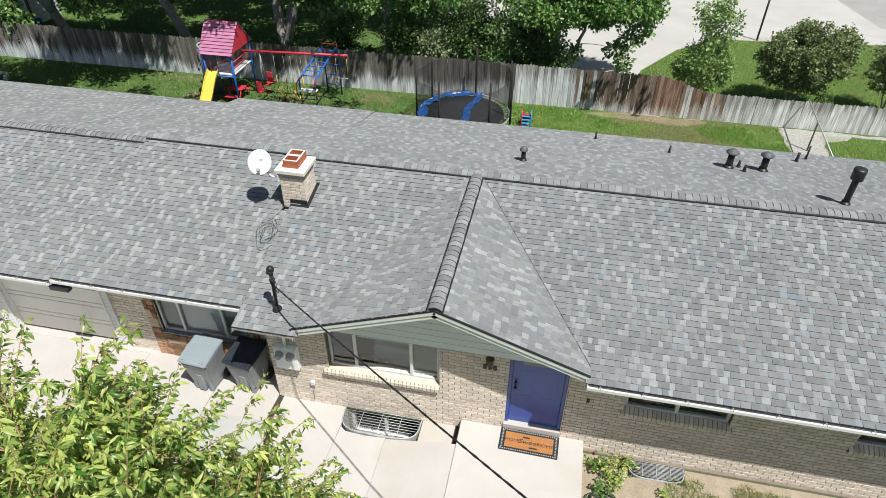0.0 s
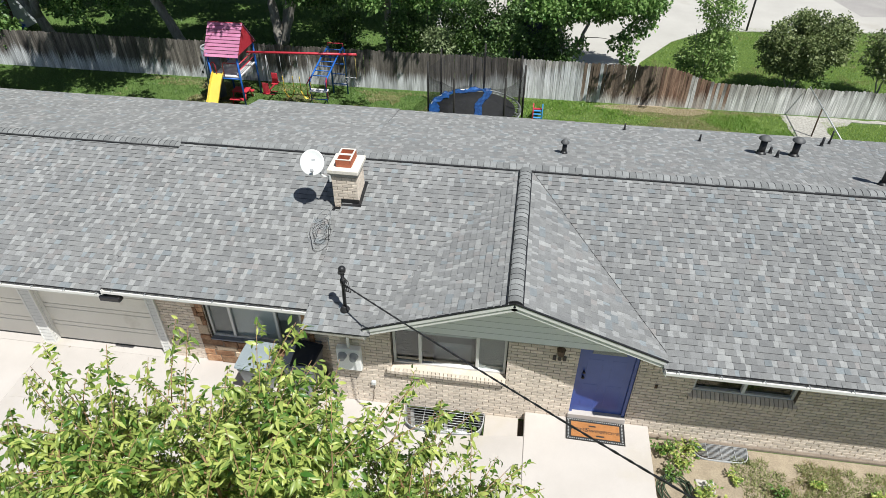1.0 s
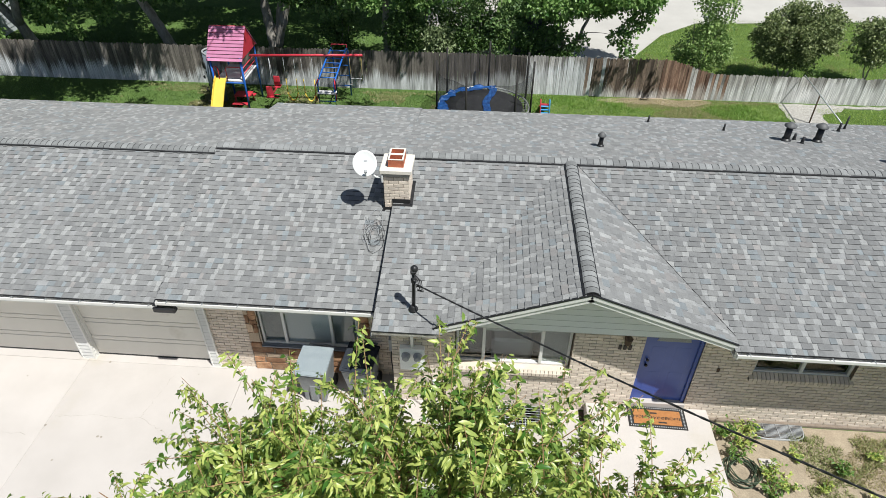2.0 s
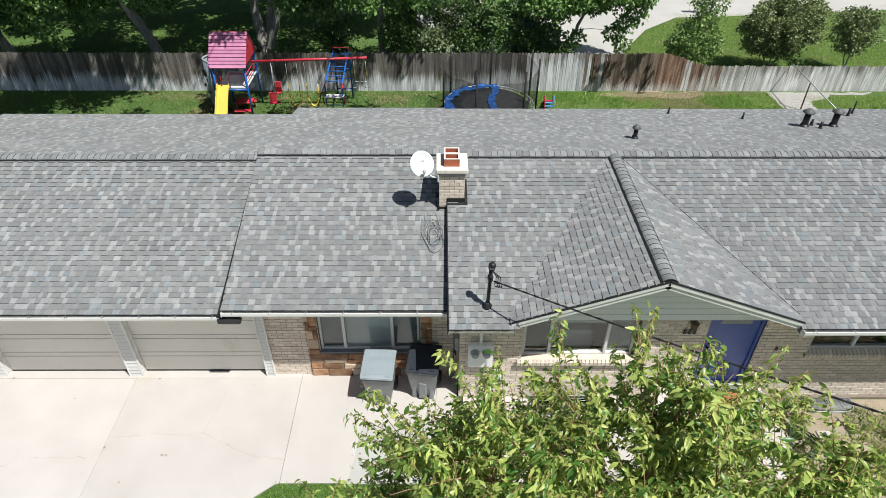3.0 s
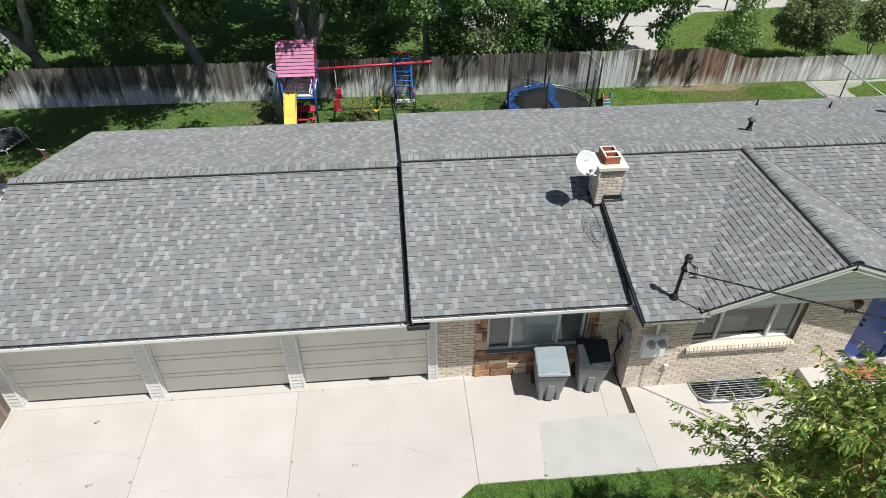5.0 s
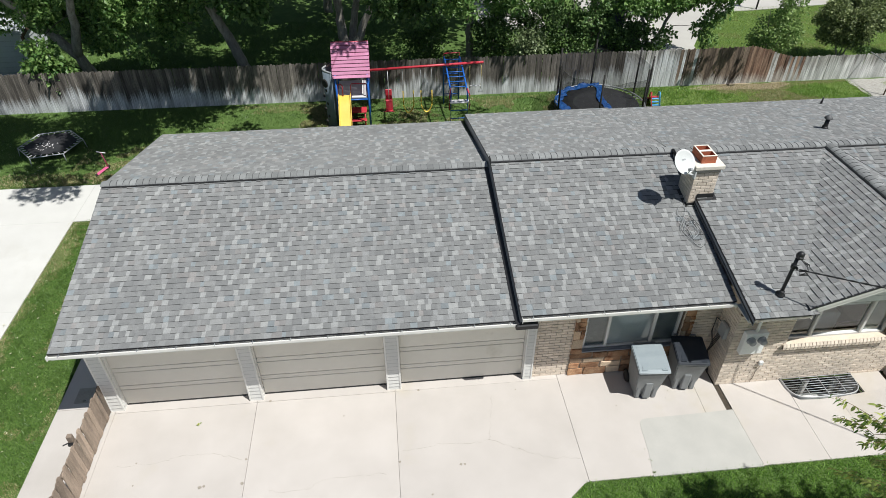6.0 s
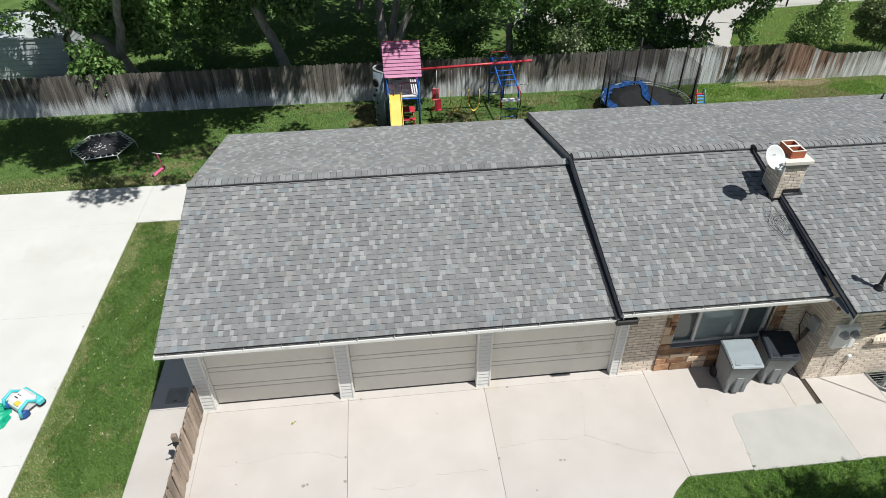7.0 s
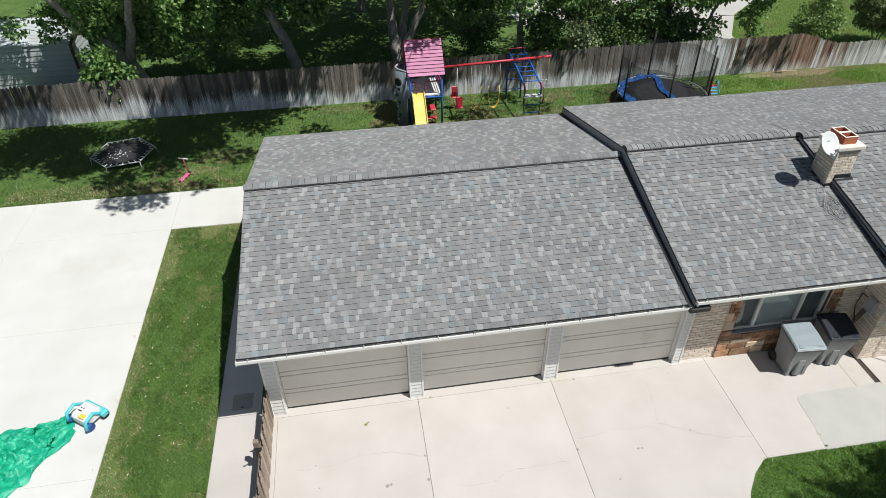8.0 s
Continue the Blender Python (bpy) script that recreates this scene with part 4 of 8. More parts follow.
# window wells
def well(w, bars, label, mat="galv", lift=0.0):
    x0, x1, y0, y1 = w
    t = thing("window_well", label, "window well", ((x0 + x1) / 2, y1, 0))
    cx = (x0 + x1) / 2
    n = 18
    arc = []
    for i in range(n + 1):
        u = math.pi * i / n
        c, s_ = math.cos(u), math.sin(u)
        arc.append(((x0 - x1) / 2 * (abs(c) ** 0.45) * (1 if c > 0 else -1), (y0 - y1) * (s_ ** 0.5)))
    bm = bmesh.new()
    top = [bm.verts.new((a, b, 0.035 + lift)) for a, b in arc]
    bot = [bm.verts.new((a, b, -0.9)) for a, b in arc]
    for i in range(n):
        bm.faces.new((top[i], top[i + 1], bot[i + 1], bot[i]))
    body = part("liner", bm, M[mat], t, "corrugated galvanised steel liner")
    so = body.modifiers.new("thick", "SOLIDIFY")
    so.thickness = 0.012
    bm = bmesh.new()
    box(bm, (x0 - cx, y0 - y1, -0.95), (x1 - cx, 0, -0.9))
    part("gravel_bed", bm, M["concrete_dark"], t)
    bm = bmesh.new()
    tube(bm, [(a, b, 0.04 + lift) for a, b in arc], 0.009, 6)
    part("rim", bm, M[mat], t)
    for i in range(bars):
        y = (y0 - y1) * (i + 0.5) / bars
        half = (x1 - x0) / 2 * (max(1 - (abs(y) / (y1 - y0)) ** 4, 0.02)) ** 0.5
        bm = bmesh.new()
        tube(bm, [(-half, y, 0.05 + lift), (half, y, 0.05 + lift)], 0.0055, 6)
        part("bar", bm, M[mat], t)
    for i in (-1, 0, 1):
        bm = bmesh.new()
        tube(bm, [(i * (x1 - x0) * 0.25, -0.01, 0.062 + lift), (i * (x1 - x0) * 0.25, (y0 - y1) * 0.95, 0.062 + lift)], 0.006, 6)
        part("cross_bar", bm, M[mat], t)
    return t


well(WELL, 9, "galvanised window well with a barred steel grate")
M["grate"] = material("grate", (0.4, 0.41, 0.42), (0.5, 0.51, 0.52), rough=0.65, scale=9, metal=0.3, grain=0.2)
well(WELL2, 15, "small window well under a dull grey steel grate", "grate", -0.04)
bm = bmesh.new()
box(bm, (2.12, -0.45, -0.85), (3.53, -0.42, -0.12))
part("basement_window", bm, M["glass"], house)
bm = bmesh.new()
for lo, hi in (((2.1, -0.5, -0.9), (2.16, -0.4, -0.1)), ((3.49, -0.5, -0.9), (3.55, -0.4, -0.1)), ((2.16, -0.5, -0.16), (3.49, -0.4, -0.1)), ((2.79, -0.5, -0.9), (2.85, -0.4, -0.16)), ((2.16, -0.5, -0.9), (3.49, -0.4, -0.8))):
    box(bm, lo, hi)
part("basement_window_frame", bm, M["frame_white"], house)
# low concrete footing band along the front
bm = bmesh.new()
box(bm, (6.72, -0.64, -0.1), (15.2, -0.585, 0.03), bevel=0.01)
part("footing", bm, M["mortar"], house)

# ---- chimney ----
bm = bmesh.new()
box(bm, (0.245, 1.735, 2.6), (0.725, 2.255, 3.86))
chimney = part("chimney", bm, M["mortar"], house, "tan brick chimney with a cream crown")
CB, CH = 0.2, 0.0755
cm = bmesh.new()
box(cm, (0, 0, 0), (CB - 0.01, 0.05, CH - 0.01))
bmesh.ops.bevel(cm, geom=[e for e in cm.edges if all(v.co.y < 0.001 for v in e.verts)], offset=0.004, segments=1, affect="EDGES")
c_full = mesh_of("brick", cm, M["brick"])
for face, (o, turn, width) in enumerate((((0.235, 1.725, 0), 0, 0.5), ((0.735, 1.725, 0), 90, 0.54), ((0.235, 2.265, 0), -90, 0.54), ((0.735, 2.265, 0), 180, 0.5))):
    for k in range(15):
        z = 2.72 + k * CH
        n = 2.5
        off = 0 if (k + face) % 2 else -CB / 2
        x = off
        while x < width - 0.02:
            a, b = max(x, 0), min(x + CB - 0.01, width)
            if b - a > 0.03:
                ob = new("brick", c_full)
                ob.parent = chimney
                ob.matrix_local = pose(*o[:2], z, 0, 0, turn) @ pose(a, random.uniform(-0.002, 0.002), 0) @ Matrix.Diagonal(((b - a) / (CB - 0.01), 1, 1, 1))
            x += CB
bm = bmesh.new()
box(bm, (0.222, 1.712, 3.79), (0.748, 2.278, 3.87), bevel=0.004)
part("crown_base", bm, M["concrete_dark"], chimney, "grey soldier course under the crown")
M["cream"] = material("cream", (0.68, 0.63, 0.55), (0.75, 0.7, 0.62), rough=0.85, scale=5, grain=0.1, c=(0.5, 0.45, 0.38), c_at=0.6)
bm = bmesh.new()
box(bm, (0.175, 1.665, 3.87), (0.795, 2.325, 3.96), bevel=0.012)
part("crown", bm, M["cream"], chimney, "cream mortar chimney crown")
M["clay"] = material("clay", (0.36, 0.1, 0.05), (0.46, 0.14, 0.07), rough=0.8, scale=7, grain=0.15, bump=0.2, c=(0.5, 0.22, 0.13), c_at=0.62)
for y0 in (1.79, 2.02):
    bm = bmesh.new()
    x0, x1, y1, z0, z1, t = 0.33, 0.63, y0 + 0.225, 3.95, 4.12, 0.028
    for lo, hi in (((x0, y0, z0), (x1, y0 + t, z1)), ((x0, y1 - t, z0), (x1, y1, z1)), ((x0, y0 + t, z0), (x0 + t, y1 - t, z1)), ((x1 - t, y0 + t, z0), (x1, y1 - t, z1))):
        box(bm, lo, hi)
    tile = part("flue_tile", bm, M["clay"], chimney, "square terracotta flue liner")
    bm = bmesh.new()
    e = 0.002
    for lo, hi in (((x0 - e, y0 - e, z1), (x1 + e, y0 + t, z1 + 0.008)), ((x0 - e, y1 - t, z1), (x1 + e, y1 + e, z1 + 0.008)), ((x0 - e, y0 + t, z1), (x0 + t, y1 - t, z1 + 0.008)), ((x1 - t, y0 + t, z1), (x1 + e, y1 - t, z1 + 0.008))):
        box(bm, lo, hi)
    part("rim", bm, M["cream"], tile, "pale weathered rim")
    bm = bmesh.new()
    box(bm, (x0 + t, y0 + t, z0), (x1 - t, y1 - t, z0 + 0.02))
    part("flue_bottom", bm, M["clay"], chimney)
bm = bmesh.new()
zl = lambda y: 2.552 + 0.266 * y
zr_ = lambda y: 2.793 + 0.225 * y
for lo, hi, m in (((0.2, -0.09, 0.0), (0.4, 0.02, 0.012), pose(0, 1.725, zl(1.64) + 0.005, 14)), ((0.4, -0.09, 0.0), (0.8, 0.02, 0.012), pose(0, 1.725, zr_(1.64) + 0.02, 13)),
                  ((0.735, -0.05, 0.0), (0.8, 0.62, 0.012), pose(0, 1.725, zr_(1.7) + 0.02, 12.7)), ((0.165, -0.05, 0.0), (0.236, 0.62, 0.012), pose(0, 1.725, zl(1.7) + 0.005, 14.4))):
    box(bm, lo, hi, m=m)
box(bm, (0.39, 1.708, zr_(1.72) - 0.03), (0.75, 1.722, zr_(1.72) + 0.1))
box(bm, (0.22, 1.708, zl(1.72) - 0.03), (0.41, 1.722, zl(1.72) + 0.07))
part("flashing", bm, M["black_metal"], chimney, "black step flashing")

# ---- things on the roof ----
M["dish"] = material("dish", (0.6, 0.61, 0.6), (0.66, 0.67, 0.66), rough=0.45, scale=6, grain=0.05, bump=0.03)
M["vent_cap"] = material("vent_cap", (0.07, 0.072, 0.075), (0.12, 0.12, 0.122), rough=0.6, scale=8, grain=0.2)


def satellite_dish():
    d = thing("satellite_dish", "white oval satellite dish on a bent arm by the chimney", "satellite dish", (0.2, 1.74, 3.75))
    c = Vector((-0.3, -0.04, 0.32))
    aim = Vector((0.18, -0.75, 0.62)).normalized()
    q = aim.to_track_quat("Z", "Y").to_matrix().to_4x4()
    m = Matrix.Translation(c) @ q
    bm = bmesh.new()
    prof = [(0.004, 0.0)] + [(0.25 * i / 8, 0.05 * (i / 8) ** 2) for i in range(1, 9)] + [(0.252, 0.046)] + [(0.25 * i / 8, 0.05 * (i / 8) ** 2 - 0.008) for i in range(7, 0, -1)] + [(0.004, -0.008)]
    lathe(bm, prof, 32, m @ Matrix.Diagonal((0.92, 1, 1, 1)))
    part("reflector", bm, M["dish"], d)
    bm = bmesh.new()
    tube(bm, [(0.03, 0.0, 0.0), (-0.1, -0.05, 0.04), (-0.2, -0.03, 0.12), c - aim * 0.03], 0.02, 8)
    part("mast_arm", bm, M["dish"], d)
    bm = bmesh.new()
    box(bm, (0.0, -0.06, -0.08), (0.035, 0.06, 0.08), bevel=0.006)
    part("wall_bracket", bm, M["dish"], d)
    low = c + q.to_3x3() @ Vector((0.0, -0.24, 0.03))
    f = c + aim * 0.3 - Vector((0, 0, 0.22))
    bm = bmesh.new()
    tube(bm, [low, (low + f) / 2 + Vector((0, 0, -0.02)), f], 0.012, 8)
    part("feed_arm", bm, M["dish"], d)
    bm = bmesh.new()
    box(bm, (-0.03, -0.03, -0.05), (0.03, 0.03, 0.05), bevel=0.01, m=Matrix.Translation(f) @ q)
    part("feed_horn", bm, M["grey_plastic"], d, "grey receiver head")
    bm = bmesh.new()
    box(bm, (-0.035, -0.012, 0), (0.035, 0.018, 0.002), m=m @ pose(0.02, 0.05, 0.006))
    part("emblem", bm, M["grey_plastic"], d, "faded grey mark on the dish")


satellite_dish()


def cable_tangle():
    rng = random.Random(4)
    t = thing("cable_tangle", "loose tangle of thin grey cable lying on shingles", "cable", (0.07, 1.38, 0))
    for k in range(5):
        pts = []
        cx, cy, r = rng.uniform(-0.12, 0.12), rng.uniform(-0.25, 0.25), rng.uniform(0.09, 0.2)
        ph = rng.uniform(0, 6)
        for i in range(26):
            u = ph + i * 0.42
            x = cx + r * math.cos(u) * (1 + 0.25 * math.sin(2.3 * u)) + 0.004 * i
            y = cy + r * 1.25 * math.sin(u) * (1 + 0.2 * math.cos(1.7 * u)) - 0.006 * i
            x = min(x, 0.26)
            pts.append((x, y * 1.3, zl(1.38 + y * 1.3) + 0.028 + rng.uniform(0, 0.02)))
        bm = bmesh.new()
        tube(bm, pts, 0.0042, 5)
        part("cable_loop", bm, M["black_metal"] if k % 2 else M["grey_plastic"], t)
    bm = bmesh.new()
    tube(bm, [(0.13, 0.45, 3.2), (0.12, 0.4, 3.03), (0.08, 0.2, zl(1.58) + 0.04), (0.0, 0.05, zl(1.43) + 0.03)], 0.005, 5)
    part("lead", bm, M["grey_plastic"], t)


cable_tangle()


def service_mast():
    t = thing("service_mast", "black service mast with weatherhead and drip loops", "electric mast", (1.07, -0.73, 2.65))
    bm = bmesh.new()
    tube(bm, [(0, 0, -0.2), (0.03, 0, 0.9)], 0.032, 12)
    part("pipe", bm, M["black_metal"], t)
    bm = bmesh.new()
    lathe(bm, [(0.085, 0.0), (0.075, 0.015), (0.05, 0.03), (0.045, 0.09), (0.035, 0.1)], 20, pose(0, 0, 0.005, 12))
    part("boot", bm, M["black_metal"], t, "black rubber roof boot")
    bm = bmesh.new()
    lathe(bm, [(0.04, 0.0), (0.06, 0.03), (0.065, 0.09), (0.045, 0.13), (0.01, 0.145)], 16, pose(0.03, 0, 0.86, 18, 8))
    box(bm, (-0.02, -0.1, 0.86), (0.08, -0.02, 0.93), bevel=0.02)
    part("weatherhead", bm, M["black_metal"], t)
    bm = bmesh.new()
    lathe(bm, [(0.045, -0.04), (0.05, -0.03), (0.05, 0.03), (0.045, 0.04)], 14, pose(0.024, 0, 0.66))
    box(bm, (0.03, -0.09, 0.63), (0.06, -0.03, 0.69), bevel=0.01)
    part("clamp", bm, M["black_metal"], t)
    for k in range(3):
        bm = bmesh.new()
        s_ = 0.03 * k
        tube(bm, [(0.03, -0.08, 0.88), (0.11 + s_, -0.16, 0.8), (0.14 + s_, -0.18, 0.64 - s_), (0.1, -0.12, 0.55), (0.08, -0.1, 0.62), (0.16, -0.16, 0.655)], 0.009, 6)
        part("drip_loop", bm, M["black_metal"], t)


service_mast()
# service drop: twisted cable to a pole out of sight, hung in a shallow curve
drop = thing("service_cable", "black twisted overhead service cable hanging from the mast", "cable", (1.15, -0.82, 3.3))
A, B = Vector((1.22, -0.84, 3.34)), Vector((12.18, -9.38, 6.15))
for k in range(2):
    bm = bmesh.new()
    pts = []
    for i in range(141):
        u = i / 140
        p = A.lerp(B, u) - Vector((0, 0, 0.265 * 4 * u * (1 - u))) - A
        a = u * 240 + k * math.pi
        pts.append(p + Vector((0.008 * math.cos(a), 0, 0.008 * math.sin(a))))
    tube(bm, pts, 0.011, 6)
    part("conductor", bm, M["black_metal"], drop)


def vent(x, y, h, r, cap=True, flue=False, lean=0.0):
    z = RIGHT["zr"] - RIGHT["sb"] * (y - RIGHT["yr"]) if y > RIGHT["yr"] else zr_(y)
    slope = -math.degrees(math.atan(RIGHT["sb"])) if y > RIGHT["yr"] else math.degrees(math.atan(0.225))
    t = thing("roof_vent", "black metal roof vent with a flat round cap" if cap else "short black plumbing vent pipe", "roof vent", (x, y, z), group="vents on the rear roof")
    bm = bmesh.new()
    lathe(bm, [(r * 1.7, 0.012), (r * 1.6, 0.025), (r * 1.3, 0.04), (r * 1.1, 0.09), (r * 1.02, 0.09)], 18, pose(0, 0, 0, slope))
    part("boot", bm, M["black_metal"], t)
    bm = bmesh.new()
    h *= 1.2
    tube(bm, [(0, 0, -0.05), (lean, 0, h)], r, 14)
    part("pipe", bm, M["black_metal"], t)
    if cap:
        bm = bmesh.new()
        if flue:
            lathe(bm, [(r * 1.2, -0.16), (r * 1.95, -0.14), (r * 2.0, 0.07), (r * 1.9, 0.085), (0.004, 0.095)], 20, pose(lean, 0, h))
        else:
            lathe(bm, [(r * 1.25, 0), (r * 1.9, 0.01), (r * 1.9, 0.03), (r * 0.7, 0.1), (0.004, 0.11)], 20, pose(lean, 0, h + 0.015))
        part("cap", bm, M["vent_cap"] if not flue else M["black_metal"], t, "weathered round cap")
    return t


vent(4.8, 4.37, 0.2, 0.05)
vent(9.38, 5.5, 0.3, 0.075)
vent(10.12, 5.52, 0.3, 0.075)
vent(9.62, 5.6, 0.14, 0.03, cap=False)
vent(9.68, 5.3, 0.14, 0.03, cap=False)
vent(6.43, 6.85, 0.16, 0.022, cap=False)
vent(8.17, 6.25, 0.16, 0.022, cap=False)
vent(11.45, 6.9, 0.3, 0.022, cap=False)
vent(11.15, 6.6, 0.2, 0.03, cap=False)
vent(11.23, 3.75, 0.6, 0.06, flue=True)

# ---- things on the front wall ----
t = thing("electric_meter", "grey metal panel with two round electric meters", "electric meter", (1.01, -0.58, 1.3))
M["meter"] = material("meter", (0.84, 0.84, 0.82), (0.88, 0.88, 0.86), rough=0.5, scale=5, grain=0.06)
bm = bmesh.new()
box(bm, (-0.23, -0.13, -0.27), (0.23, 0.0, 0.3), bevel=0.012)
part("cabinet", bm, M["meter"], t)
for x in (-0.11, 0.11):
    bm = bmesh.new()
    lathe(bm, [(0.085, 0), (0.085, 0.03), (0.07, 0.04), (0.065, 0.1), (0.05, 0.115)], 20, pose(x, -0.13, 0.14, 90))
    part("meter", bm, M["grey_plastic"], t, "round glass-fronted meter")
bm = bmesh.new()
tube(bm, [(0, -0.06, 0.28), (0, -0.06, 1.2)], 0.03, 10)
part("conduit", bm, M["meter"], t)
t = thing("telephone_box", "grey utility box with black cables on brick", "utility box", (0.61, -0.3, 1.35))
bm = bmesh.new()
box(bm, (-0.08, -0.12, -0.16), (0.0, 0.12, 0.16), bevel=0.01)
part("cover", bm, M["grey_plastic"], t)
for k in range(4):
    bm = bmesh.new()
    a = 0.03 * k
    tube(bm, [(-0.05, 0.1 - a, -0.15), (-0.09, 0.16 - a, -0.5), (-0.1, 0.18, -0.75 - a), (-0.06, 0.05 + a, -1.0), (-0.03, 0.02 + a, -1.3)], 0.009, 5)
    part("cable", bm, M["black_metal"], t)
bm = bmesh.new()
tube(bm, [(-0.04, 0.12, 0.1), (-0.1, 0.25, 0.12), (-0.08, 0.28, -0.3), (-0.05, 0.15, -0.6)], 0.012, 6)
part("cable", bm, M["black_metal"], t)
t = thing("outlet_box", "small pale outlet box with a cord down the brick", "outlet box", (1.42, -0.58, 0.62))
bm = bmesh.new()
box(bm, (-0.045, -0.06, -0.05), (0.045, 0, 0.05), bevel=0.01)
part("cover", bm, M["dish"], t)
bm = bmesh.new()
tube(bm, [(0, -0.03, -0.04), (0.015, -0.02, -0.15), (-0.03, -0.015, -0.28), (-0.02, -0.015, -0.4), (-0.06, -0.02, -0.58)], 0.0065, 8)
part("cord", bm, M["mortar"], t, "thin brown cord")
t = thing("wall_lamp", "small dark lantern on the brick beside the door", "wall lamp", (4.86, -0.58, 2.12))
bm = bmesh.new()
lathe(bm, [(0.05, 0), (0.055, 0.015), (0.03, 0.03)], 16, pose(0, 0, 0, 90))
part("backplate", bm, M["wood_dark"], t)
bm = bmesh.new()
lathe(bm, [(0.03, -0.1), (0.06, -0.08), (0.075, 0.04), (0.08, 0.05), (0.03, 0.1), (0.006, 0.13)], 8, pose(0, -0.1, 0), smooth=False)
part("lantern", bm, M["wood_dark"], t)
bm = bmesh.new()
tube(bm, [(0, -0.02, 0.02), (0, -0.07, 0.1), (0, -0.1, 0.11)], 0.01, 6)
part("bracket", bm, M["wood_dark"], t)
t = thing("house_number_plaque", "three plain dark bars on the brick by the door", "sign", (4.86, -0.585, 1.86))
for x in (-0.09, 0.0, 0.09):
    bm = bmesh.new()
    box(bm, (x - 0.03, -0.02, -0.06), (x + 0.03, 0, 0.06), bevel=0.008)
    part("bar", bm, M["brass"], t)
t = thing("doorbell", "small dark doorbell button on brick", "doorbell", (6.62, -0.58, 1.4))
bm = bmesh.new()
box(bm, (-0.025, -0.025, -0.045), (0.025, 0, 0.045), bevel=0.008)
part("button_plate", bm, M["wood_dark"], t)
# downspout outlet at the garage end of the left gutter
t = thing("downspout_elbow", "black metal gutter outlet under the roof step", "downspout", (-3.45, -0.55, 2.2))
bm = bmesh.new()
box(bm, (-0.32, -0.1, -0.09), (0.1, 0.04, 0.03), bevel=0.02)
box(bm, (-0.2, -0.03, -0.08), (-0.08, 0.5, -0.01), bevel=0.01)
part("elbow", bm, M["black_metal"], t)
t = thing("downspout", "dark brown downspout at the corner of the bump-out", "downspout", (0.5, -0.66, 0))
bm = bmesh.new()
tube(bm, [(-0.02, -0.45, 2.5), (0.0, -0.4, 2.38), (0.06, -0.02, 2.2), (0.06, 0.0, 2.1)], 0.035, 8)
part("pipe", bm, M["wood_dark"], t)

# door mat with its words
M["coir"] = material("coir", (0.36, 0.15, 0.05), (0.45, 0.2, 0.07), rough=1.0, scale=20, fine=200, grain=0.3, bump=0.6)
M["rubber"] = material("rubber", (0.015, 0.014, 0.013), (0.03, 0.028, 0.026), rough=0.8, scale=20)
mat_ = thing("doormat", "brown coir doormat lettered HOME Sweet HOME with dark border", "doormat", (5.705, -0.853, 0.25), turn=-1)
mat_.scale = (1.09, 0.9, 1)
bm = bmesh.new()
box(bm, (-0.5, -0.27, 0.0), (0.5, 0.27, 0.014), bevel=0.004)
part("border", bm, M["rubber"], mat_, "black rubber border")
bm = bmesh.new()
box(bm, (-0.41, -0.185, 0.012), (0.41, 0.185, 0.02), bevel=0.003)
part("coir_top", bm, M["coir"], mat_)
dots = bmesh.new()
for i in range(26):
    for s_ in (-1, 1):
        box(dots, (-0.475 + i * 0.037, s_ * 0.235 - 0.012, 0.012), (-0.455 + i * 0.037, s_ * 0.235 + 0.012, 0.018))
for i in range(12):
    for s_ in (-1, 1):
        box(dots, (s_ * 0.455 - 0.012, -0.2 + i * 0.036, 0.012), (s_ * 0.455 + 0.012, -0.182 + i * 0.036, 0.018))
part("border_pattern", dots, M["grey_plastic"], mat_, "grey chain pattern", kind="stuff")


def lettering(text, x, y, size, parent, mat, z=0.022, shear=0.0):
    cu = bpy.data.curves.new("lettering", "FONT")
    cu.body = text
    cu.size = size
    cu.shear = shear
    cu.align_x = "CENTER"
    cu.extrude = 0.001
    tmp = new("lettering", cu)
    dg = bpy.context.evaluated_depsgraph_get()
    me = bpy.data.meshes.new_from_object(tmp.evaluated_get(dg))
    bpy.data.objects.remove(tmp)
    me.materials.clear()
    me.materials.append(mat)
    ob = new("lettering", me)
    ob.parent = parent
    ob.location = (x, y, z)
    return ob


lettering("HOME", -0.275, -0.04, 0.1, mat_, M["rubber"])
lettering("Sweet", -0.01, -0.05, 0.145, mat_, M["rubber"], shear=0.3)
lettering("HOME", 0.275, -0.05, 0.1, mat_, M["rubber"])
for x, y, w in ((-0.05, 0.1, 0.12), (0.08, -0.13, 0.14)):
    bm = bmesh.new()
    box(bm, (x - w / 2, y - 0.018, 0.02), (x + w / 2, y + 0.018, 0.0225))
    part("bar", bm, M["rubber"], mat_)


# wheeled bins
M["bin_grey"] = material("bin_grey", (0.2, 0.21, 0.215), (0.25, 0.26, 0.265), rough=0.5, scale=4, fine=80, grain=0.1, bump=0.1, c=(0.3, 0.3, 0.29), c_at=0.62)
M["lid_pale"] = material("lid_pale", (0.235, 0.275, 0.3), (0.27, 0.31, 0.33), rough=0.55, scale=3, grain=0.08, bump=0.06)
M["lid_dark"] = material("lid_dark", (0.02, 0.025, 0.034), (0.032, 0.037, 0.047), rough=0.6, scale=3, grain=0.1, bump=0.06, spec=0.2)


